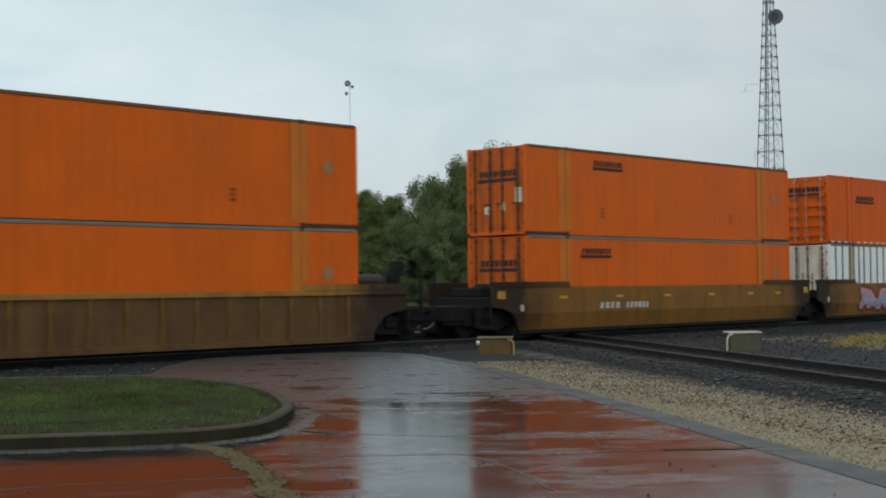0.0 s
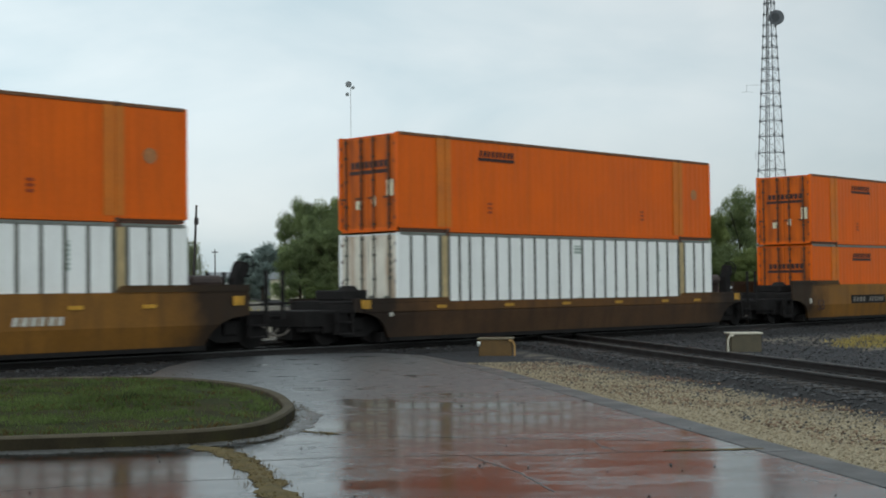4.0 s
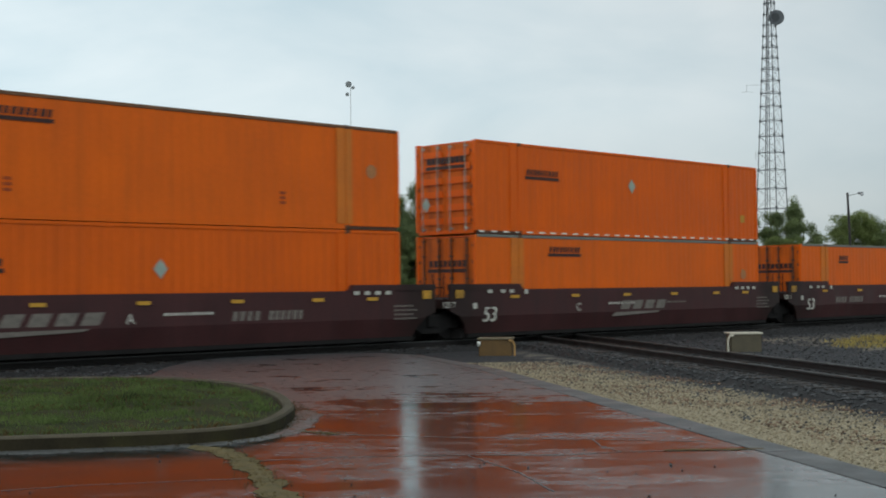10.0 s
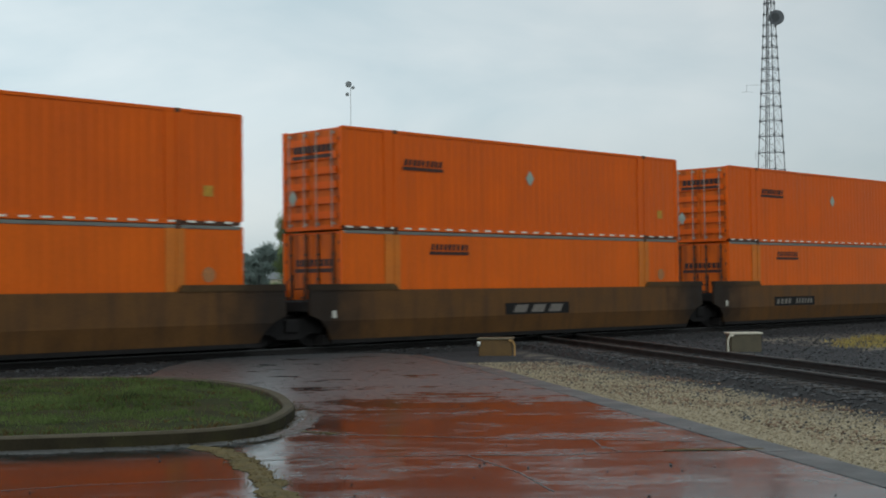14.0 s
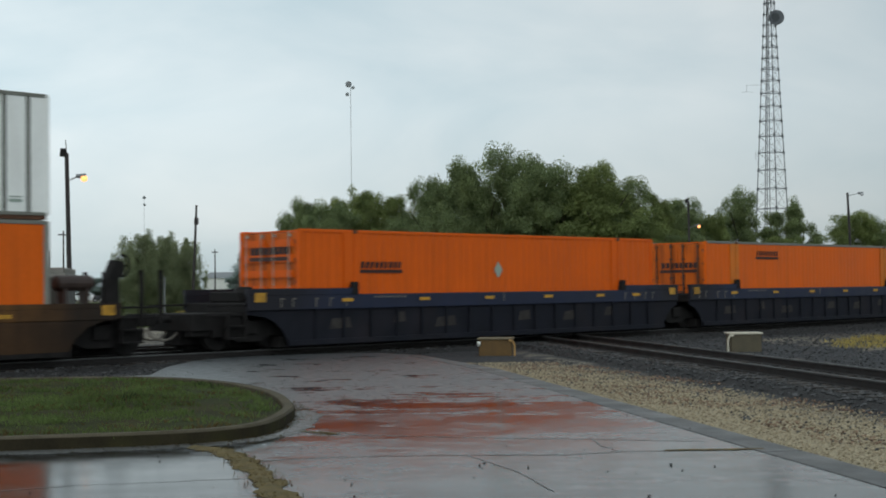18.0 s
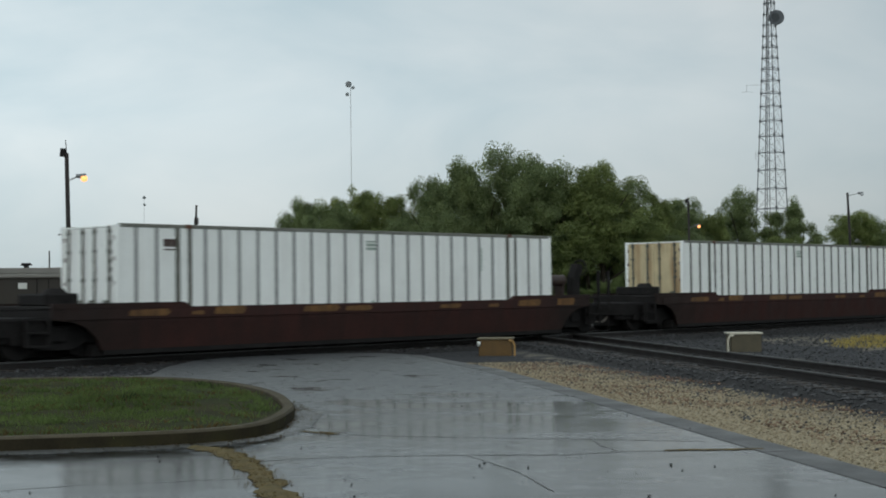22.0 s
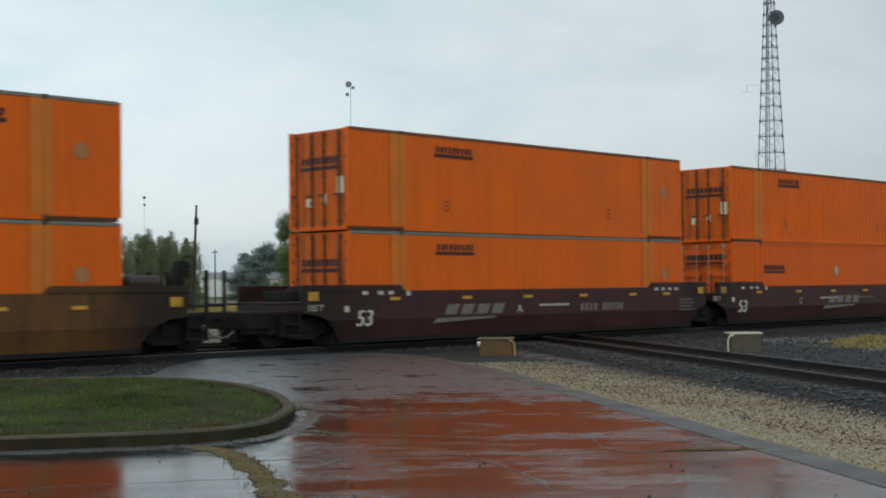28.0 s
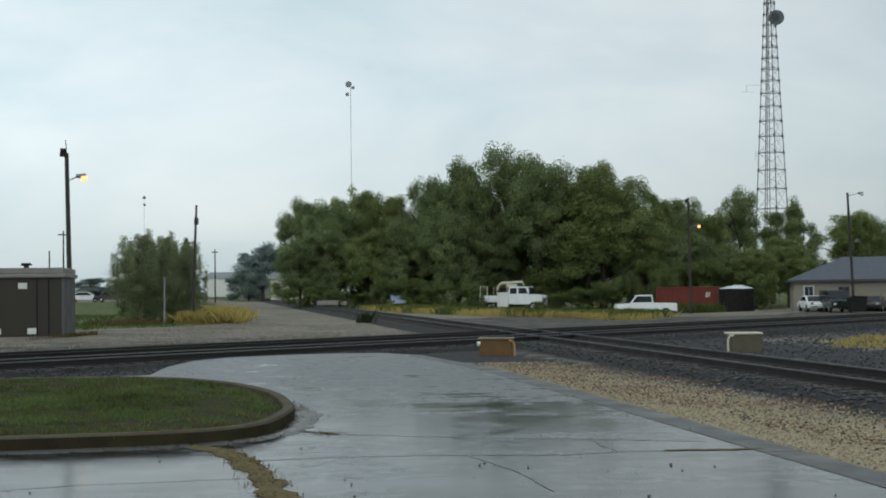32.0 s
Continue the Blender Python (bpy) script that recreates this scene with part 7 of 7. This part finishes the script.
LEAF_WEED = leaf_material("dark_weed_leaves", (0.022, 0.036, 0.014), (0.06, 0.075, 0.03))
build_weeds()
def strip2(n0, n1, s0, s1, count, seed, bias=1.0):
    rnd = random.Random(seed)
    out = []
    for _ in range(count):
        s = s0 + (s1 - s0) * rnd.random() ** 1.3
        n = n0 + (n1 - n0) * (1.0 - 0.022 * max(0.0, s - 10)) * rnd.random() ** bias
        x, y = on2(n, s)
        if y < TRACK_Y - 1.9 and not (bias < 1 and n < 7.0 and s < 20):
            out.append((x, y, terrain(x, y) + 0.01))
    return out


def bed_height(u):
    """Top of a ballast bed at a distance u from the track's centre."""
    u = abs(u)
    return -0.185 if u < 1.75 else -0.185 - 0.36 * (u - 1.75)


def build_stones():
    stones("tan_gravel", strip2(5.9, 9.6, 1, 33, 22000, 71, 1.5), STONE_TAN, "fine tan gravel beside the pavement", 0.008, 0.024, 72)
    stones("coarse_gravel", strip2(6.5, 10.0, 3, 33, 4200, 81, 0.9), STONE_TAN, "coarser pale stones scattered over the gravel", 0.014, 0.034, 82)
    stones("grey_gravel", strip2(6.3, 11.2, 3, 34, 6500, 73, 0.65), STONE_DARK, "dark stones mixed into the gravel", 0.010, 0.030, 74)
    stones("brown_gravel", [q for q in strip2(6.5, 10.6, 4, 33, 12000, 78, 0.8) if noise.noise(Vector((q[0] * 0.7, q[1] * 0.7, 5.0))) > 0.02], STONE_RUST, "reddish brown stones and leaf litter on the gravel", 0.010, 0.032, 79)
    rnd = random.Random(75)
    spots = []
    for _ in range(9000):
        u, s = rnd.uniform(-2.8, 2.8), 4 + 40 * rnd.random() ** 1.2
        spots.append((*on2(C2 + u, s), bed_height(u) + 0.005))
    for _ in range(9000):
        u, x = rnd.uniform(-2.8, 2.8), rnd.uniform(8, 72)
        spots.append((x, TRACK_Y + u, bed_height(u) + 0.005))
    for _ in range(5000):
        u, x = rnd.uniform(-1.8, 2.8), rnd.uniform(10, 76)
        spots.append((x, TRACK2_Y + u, bed_height(u) + 0.005))
    stones("ballast_stones", spots, STONE_DARK, "dark wet ballast stones", 0.025, 0.06, 76)
    wide = []
    for _ in range(9000):
        x, y = rnd.uniform(27, 72), rnd.uniform(13, 27.5)
        n = x * N2[0] + y * N2[1]
        if n > C2 + 1.8:
            wide.append((x, y, terrain(x, y) + 0.005))
    for _ in range(2500):
        x, y = rnd.uniform(2, 24), rnd.uniform(24.2, 28)
        if not inside(x, y, ISLAND):
            wide.append((x, y, terrain(x, y) + 0.005))
    stones("yard_stones", wide, STONE_DARK, "dark stones between the tracks", 0.025, 0.06, 77)


build_stones()
MOSS = material("dry_moss_and_straw", (0.120, 0.088, 0.034), 0.95, vary=0.5, scale=9, grain=60, bump=0.5, dirt_amount=0.6, dirt=(0.05, 0.055, 0.02), dirt_scale=4)
CRACK = material("dark_crack_dirt", (0.028, 0.027, 0.023), 0.35, spec=0.5, vary=0.4, scale=8)


def ribbon(name, pts, width, mat, label, seed, lift=0.004, ragged=0.5):
    """A ragged-edged strip along a line on the pavement."""
    rnd = random.Random(seed)
    dense = []
    for (ax, ay), (bx, by) in zip(pts, pts[1:]):
        n = max(2, int(math.hypot(bx - ax, by - ay) / 0.05))
        dense += [(ax + (bx - ax) * i / n + rnd.gauss(0, .006), ay + (by - ay) * i / n + rnd.gauss(0, .006)) for i in range(n)]
    dense.append(pts[-1])
    verts, faces = [], []
    for i, (x, y) in enumerate(dense):
        (ax, ay), (bx, by) = dense[max(i - 1, 0)], dense[min(i + 1, len(dense) - 1)]
        k = math.hypot(bx - ax, by - ay) or 1
        nx, ny = -(by - ay) / k, (bx - ax) / k
        w0, w1 = (width * 0.5 * (1 + ragged * (1.1 * noise.noise(Vector((x * 2.6, y * 2.6, k_))) + rnd.uniform(-.35, .35))) for k_ in (seed, seed + 9.5))
        verts += [(x + nx * w0, y + ny * w0, PAVE_Z + lift), (x, y, PAVE_Z + lift + width * 0.06), (x - nx * w1, y - ny * w1, PAVE_Z + lift)]
        if i:
            b_ = 3 * i
            faces += [(b_ - 3, b_ - 2, b_ + 1, b_), (b_ - 2, b_ - 1, b_ + 2, b_ + 1)]
    return sheet(name, verts, faces, mat, label, "pavement")


def build_cracks():
    grown = [(8.60, 12.25), (8.53, 11.7), (8.28, 10.95), (7.95, 10.4), (7.60, 9.8), (7.31, 9.28), (6.96, 8.7), (6.4, 7.8)]
    ribbon("grown_crack", grown, 0.26, MOSS, "wide pavement crack grown with dry moss", 1, 0.004, 0.6)
    seams = ([(10.34, 12.79), (10.40, 11.92), (11.1, 10.52), (11.83, 9.33), (12.41, 8.24)], [(8.0, 10.9), (8.98, 10.31), (9.94, 9.42), (10.54, 8.67), (11.11, 8.4), (11.77, 7.82), (12.3, 7.34)],
             [(4.6, 11.2), (6.2, 10.6), (7.5, 9.75)], [(13.5, 17.2), (14.8, 15.6), (16.3, 13.9)], [(14.6, 19.6), (16.2, 17.4), (17.8, 15.4)], [(17.3, 23.5), (19, 21.4), (20.6, 19.4)],
             [(11.83, 9.33), (11.4, 8.9), (11.11, 8.4)], [(9.0, 12.2), (9.9, 12.45), (10.5, 12.9)], [(9.9, 9.4), (9.3, 8.2), (8.6, 7.2)])
    for i, s in enumerate(seams):
        ribbon("pavement_joint", s, 0.018 if i > 1 else 0.03, CRACK, "dark joint in the wet concrete", 10 + i, 0.003, 0.7)
    for i, (a, b_) in enumerate((((11.45, 8.12), (12.2, 7.42)), ((10.34, 12.6), (10.4, 11.95)))):
        ribbon("joint_moss", [a, b_], 0.09, MOSS, "dry moss in the pavement joint", 30 + i, 0.006, 0.7)
    blades("crack_grass", [(x, y, PAVE_Z + .01) for x, y in grown[1:]] + [(8.4, 11.3, PAVE_Z + .01), (8.1, 10.7, PAVE_Z + .01), (7.8, 10.1, PAVE_Z + .01), (7.45, 9.5, PAVE_Z + .01), (10.38, 12.1, PAVE_Z + .01)],
           DEAD_BLADE, "dry grass growing from the cracks", 0.006, 0.02, 0.006, 90, 0.09, 33, 0.9)
    blades("kerb_straw", [(x, y, PAVE_Z + 0.005) for x, y in inset(ISLAND, -0.12)[18:60]], DEAD_BLADE, "wet straw along the kerb's foot", 0.01, 0.03, 0.012, 40, 0.08, 35)
    ribbon("kerb_dirt", [(x, y) for x, y in inset(ISLAND, -0.16)[16:56:3]], 0.34, CRACK, "dark silt along the kerb's foot", 36, 0.003, 0.6)
    rnd = random.Random(5)
    stones("pavement_grit", [(*on2(rnd.uniform(-6, 5.6), rnd.uniform(9, 30)), PAVE_Z + 0.004) for _ in range(260)], STONE_DARK, "scattered grit on the wet pavement", 0.006, 0.022, 37)


build_cracks()


# ---------------------------------------------------------------- the train
SPEEDS = (16.98, 17.04, 16.97, 17.13, 17.15)      # m/s every eight seconds


def run(t):
    """How far the train has gone at t seconds."""
    d, k = 0.0, 0
    while t > 8:
        d += 4 * (SPEEDS[k] + SPEEDS[k + 1])
        t, k = t - 8, k + 1
    return d + SPEEDS[k] * t + (SPEEDS[min(k + 1, 4)] - SPEEDS[k]) * t * t / 16


CAR_Y = TRACK_Y - CW / 2
moving = []                              # (thing, x at the start, height)
O_TAGS, O_LOW = "orange shipping container with barred doors and pale tags", "orange shipping container resting in the well"
O_RIB = "red-orange shipping container with a dashed white reflective line"
O_RIBLOW = "red-orange shipping container with a grey diamond placard, in the well"
W_LOW, W_TOP = "white panelled shipping container resting in the well", "white panelled shipping container stacked on top"
YC, BC, LC = "smooth-sided yellow well car, grimed with dirt", "oxide brown well car with white lettering", "low-sided yellow well car with yellow reflectors"
RC, UC = "low-sided rusty red well car with worn patches", "dark blue ribbed well car with guide posts"
TRAIN = (
    (9.32, ("ribbed", "cc", "x", "yellow well car with upright ribs"), ("orange", O_LOW), ("orange_tags", O_TAGS)),
    (32.69, ("smooth", "cs", "left", YC), ("orange_early", O_LOW), ("orange_tags", O_TAGS)),
    (52.11, ("smooth", "as", "plain", "smooth-sided yellow well car with pink painted lettering shapes"), ("white", W_LOW), ("ribbed_dashes", O_RIB)),
    (71.56, ("smooth", "ac", "boardright", YC), ("white", W_LOW), ("orange_tags_early", O_TAGS)),
    (94.97, ("low", "cc", "x", LC), ("white", W_LOW), ("orange_tags", O_TAGS)),
    (118.55, ("smooth", "cs", "plain_boardleft_size", YC), ("orange", O_LOW), ("orange_tags", O_TAGS)),
    (138.02, ("smooth", "as", "plain_emblem_size", "smooth-sided yellow well car painted over in blue and grey"), ("orange", O_LOW), ("orange_tags", O_TAGS)),
    (157.46, ("smooth", "ac", "plain_size", "smooth-sided yellow well car with white painted scrawls"), ("orange_early", O_LOW), ("orange_tags", O_TAGS)),
    (181.06, ("brown", "cs", "a", BC), ("ribbed_low", O_RIBLOW), ("orange_tags", O_TAGS)),
    (200.40, ("brown", "as", "c", BC), ("orange", O_LOW), ("ribbed_dashes", O_RIB)),
    (219.81, ("brown", "ac", "b", BC), ("orange_small", O_LOW), None),
    (243.46, ("smooth", "cs", "plain_boardleft", YC), ("orange", O_LOW), ("ribbed_dashes", O_RIB)),
    (263.0, ("smooth", "as", "plain_emblem", YC), ("orange", O_LOW), ("ribbed_dashes", O_RIB)),
    (282.5, ("smooth", "ac", "plain_boardleft", YC), ("orange", O_LOW), ("ribbed_dashes", O_RIB)),
    (305.88, ("low", "cc", "x", LC), ("orange_greypost", "orange shipping container with grey lifting posts, in the well"), ("white", W_TOP)),
    (329.39, ("blue", "cs", "x", UC), ("ribbed_low", O_RIBLOW), None),
    (348.9, ("blue", "as", "x", UC), ("orange", O_LOW), None),
    (368.41, ("blue", "ac", "x", UC), ("ribbed_low", O_RIBLOW), None),
    (392.0, ("low", "cc", "rust_plain", RC), ("white_clean", W_LOW + ", with clean white doors"), None),
    (415.58, ("low", "cc", "rust_plain", RC), ("white_bare", W_LOW + ", with rust-stained doors"), None),
    (439.44, ("smooth", "cs", "boardleft", YC), ("ribbed_low", O_RIBLOW), ("orange_front", "orange shipping container showing its plain front wall")),
    (459.1, ("smooth", "as", "emblem", YC), ("ribbed_low", O_RIBLOW), ("white_front", "white panelled shipping container showing its plain front wall")),
    (478.74, ("smooth", "ac", "grimy", YC), ("orange", O_LOW), ("orange_front", "orange shipping container showing its plain front wall")),
    (502.14, ("brown", "cs", "a", BC), ("orange", O_LOW), ("orange_tags", O_TAGS)),
    (521.62, ("brown", "as", "c", BC), ("ribbed_low", O_RIBLOW), ("orange_tags_deep", O_TAGS + ", deeply corrugated")),
    (541.0, ("brown", "ac", "b", BC + ", the last of the train"), ("orange", O_LOW), ("orange_tags", O_TAGS)),
)


def build_train():
    cars = []
    for x, car, low, high in TRAIN:
        c = well_car(car[0], car[1], car[2], pose(x, CAR_Y, 0), car[3])
        cars.append(c)
        moving.append((c, x, 0.0))
        for z, box_ in ((0.34, low), (3.255, high)):
            if box_:
                moving.append((container(box_[0], pose(x, CAR_Y, z), box_[1]), x, z))
    return cars


train_cars = build_train()
SPRAY = {k: material("spray_paint_" + k, c, 0.5, vary=0.3, scale=4) for k, c in (
    ("pink", (0.52, 0.27, 0.27)), ("lilac", (0.27, 0.28, 0.40)), ("blue", (0.025, 0.10, 0.18)), ("maroon", (0.13, 0.02, 0.03)),
    ("white", (0.42, 0.42, 0.42)), ("black", (0.015, 0.015, 0.016)), ("grey", (0.19, 0.19, 0.23)), ("red", (0.38, 0.05, 0.05)))}


def near_y(z):
    """The near side of a smooth car at height z, just proud of the steel."""
    return NEAR - 0.006 + (0.13 * (0.72 - z) / 0.52 if z < 0.72 else 0.0)


def blob(bm, cx, cz, rx, rz, rnd, out, n=14):
    pts = []
    for i in range(n):
        a = 2 * math.pi * i / n
        k = rnd.uniform(0.78, 1.12)
        x, z = cx + math.cos(a) * rx * k, min(max(cz + math.sin(a) * rz * k, 0.22), 1.52)
        pts.append(bm.verts.new((x, near_y(z) - out, z)))
    c = bm.verts.new((cx, near_y(cz) - out - 0.001, cz))
    for i in range(n):
        bm.faces.new((pts[i], pts[(i + 1) % n], c))


def stroke(bm, pts, w, out):
    """A fat paint stroke along points (x, z)."""
    for (ax, az), (bx, bz) in zip(pts, pts[1:]):
        n = 6
        k = math.hypot(bx - ax, bz - az) or 1
        dx, dz = -(bz - az) / k * w / 2, (bx - ax) / k * w / 2
        rows = []
        for i in range(n + 1):
            x, z = ax + (bx - ax) * i / n, az + (bz - az) * i / n
            rows.append([bm.verts.new((x + sx * dx, near_y(z + sx * dz) - out, z + sx * dz)) for sx in (-1, 1)])
        for p, q in zip(rows, rows[1:]):
            bm.faces.new((p[0], p[1], q[1], q[0]))


GLYPHS = (((0, .75), (.35, .95), (.3, .45), (.75, .6), (.6, .02)), ((.1, .1), (.4, .55), (.15, .95), (.7, .8), (.95, .3), (.6, .1)), ((.0, .3), (.3, .05), (.45, .9), (.8, .95), (.7, .3), (1, .1)),
          ((.1, .95), (.25, .2), (.55, .6), (.75, .05), (.95, .85)), ((.05, .5), (.4, .95), (.5, .1), (.9, .45), (.8, .95)))


def paint_over(car, x0, x1, z0, z1, back, fills, seed, count, label):
    """Sprayed bubble shapes on the near side: a fat dark outline, a lighter fill, a second tone low down. No letters."""
    rnd = random.Random(seed)
    step = (x1 - x0) / count
    w = min(step * 0.36, 0.40)
    layers = [(back, w * 1.6, 0.0), (fills[0], w, 0.004), (fills[1], w * 0.62, 0.008)]
    shapes = []
    for i in range(count):
        g = GLYPHS[(i + seed) % len(GLYPHS)]
        wide, rise, lean = step * rnd.uniform(0.78, 0.98), rnd.uniform(-.05, .05), rnd.uniform(-.1, .15)
        shapes.append([(x0 + i * step + (u + lean * v) * wide, z0 + w * 0.7 + (z1 - z0 - w * 1.4) * (v * 0.95 + 0.02 + rise * 0.4)) for u, v in g])
    for k, (colour, width, out) in enumerate(layers):
        bm = B()
        for i, pts in enumerate(shapes):
            o = out + 0.0004 * i
            if k == 2:
                mid = (z0 + z1) / 2
                pts = [((x, z) if z < mid else (x, mid + (z - mid) * 0.15)) for x, z in pts]
            stroke(bm, pts, width, o)
            for x, z in pts:
                blob(bm, x, z, width / 2, width / 2, rnd, o + 0.0002, 10)
        part("painted_scrawl", bm, SPRAY[colour], car, label if k == 0 else "")
    for colour in fills[2:]:                       # small flecks of a further colour
        bm = B()
        for i in range(count * 2):
            blob(bm, rnd.uniform(x0, x1), rnd.uniform(z0 + 0.1, z1 - 0.1), rnd.uniform(.05, .13), rnd.uniform(.04, .10), rnd, 0.012 + 0.0004 * i, 8)
        part("painted_scrawl", bm, SPRAY[colour], car)


paint_over(train_cars[2], 2.3, 9.3, 0.26, 1.50, "maroon", ("pink", "lilac", "red", "lilac"), 6, 5, "pink and lilac sprayed shapes")
paint_over(train_cars[6], 9.5, 12.1, 0.30, 1.40, "grey", ("lilac", "grey", "lilac"), 5, 3, "grey-lilac sprayed shapes")
paint_over(train_cars[6], 12.3, 15.3, 0.30, 1.38, "black", ("blue", "blue", "lilac"), 8, 3, "blue sprayed shapes")
paint_over(train_cars[7], 1.7, 5.1, 0.24, 1.50, "black", ("white", "grey", "white"), 7, 4, "white and black sprayed scrawl")
paint_over(train_cars[7], 6.05, 8.3, 0.30, 1.22, "grey", ("white", "grey", "white"), 10, 3, "small white sprayed scrawl")


def motions():
    times = [0, 4, 8, 12, 16, 20, 24, 28, 32]
    for ob, x, z in moving:
        walk(ob, [(t, pose(x - run(t), CAR_Y, z)) for t in times])
    steps = [i / 30 for i in range(961)]         # the wheels roll on the rails: about 72 degrees in a thirtieth of a second
    turns = [math.degrees(run(t) / 0.45) for t in steps]
    for ob in [o for o in bpy.data.objects if o.name.startswith("wheelset")]:
        x, y, z = ob.matrix_basis.translation
        walk(ob, [(t, pose(x, y, z, 0, -a, 0)) for t, a in zip(steps, turns)])



# ---------------------------------------------------------------- sleepers
def build_ties():
    bm = B()
    box(bm, -0.115, 0.115, -1.3, 1.3, -0.36, -0.168, 0.012)
    me = mesh_of("tie", bm, TIE)
    rnd = random.Random(8)
    yaw = math.degrees(math.atan2(T2[1], T2[0]))
    for i in range(150):
        x = 2.0 + i * 0.5
        o = new("tie", me)
        o.parent, o.matrix_basis = track_main, pose(x + rnd.gauss(0, .02), TRACK_Y + rnd.gauss(0, .03), rnd.gauss(0, .005), 0, 0, rnd.gauss(0, .8))
        o = new("tie", me)
        o.parent, o.matrix_basis = track_second, pose(x + 4.2 + rnd.gauss(0, .02), TRACK2_Y + rnd.gauss(0, .03), rnd.gauss(0, .005), 0, 0, rnd.gauss(0, .8))
    for i in range(110):
        s = 2.0 + i * 0.5
        x, y = on2(C2 + rnd.gauss(0, .03), s)
        if abs(y - TRACK_Y) > 1.6 and abs(y - TRACK2_Y) > 1.6:
            o = new("tie", me)
            o.parent, o.matrix_basis = track_cross, pose(x, y, lift2(s) + rnd.gauss(0, .005), 0, 0, yaw + rnd.gauss(0, .8))
    bm = B()
    for i in range(120):
        s = 57 + i * 0.6
        x, y = on2(C2, s)
        m = pose(x, y, lift2(s), 0, 0, yaw)
        k = len(bm.verts)
        box(bm, -0.115, 0.115, -1.3, 1.3, -0.36, -0.168)
        bm.verts.ensure_lookup_table()
        for v in bm.verts[k:]:
            v.co = m @ v.co
    far = part("far_ties", bm, TIE, track_cross, "far sleepers of the branch")
    far["kind"] = "stuff"


build_ties()


motions()
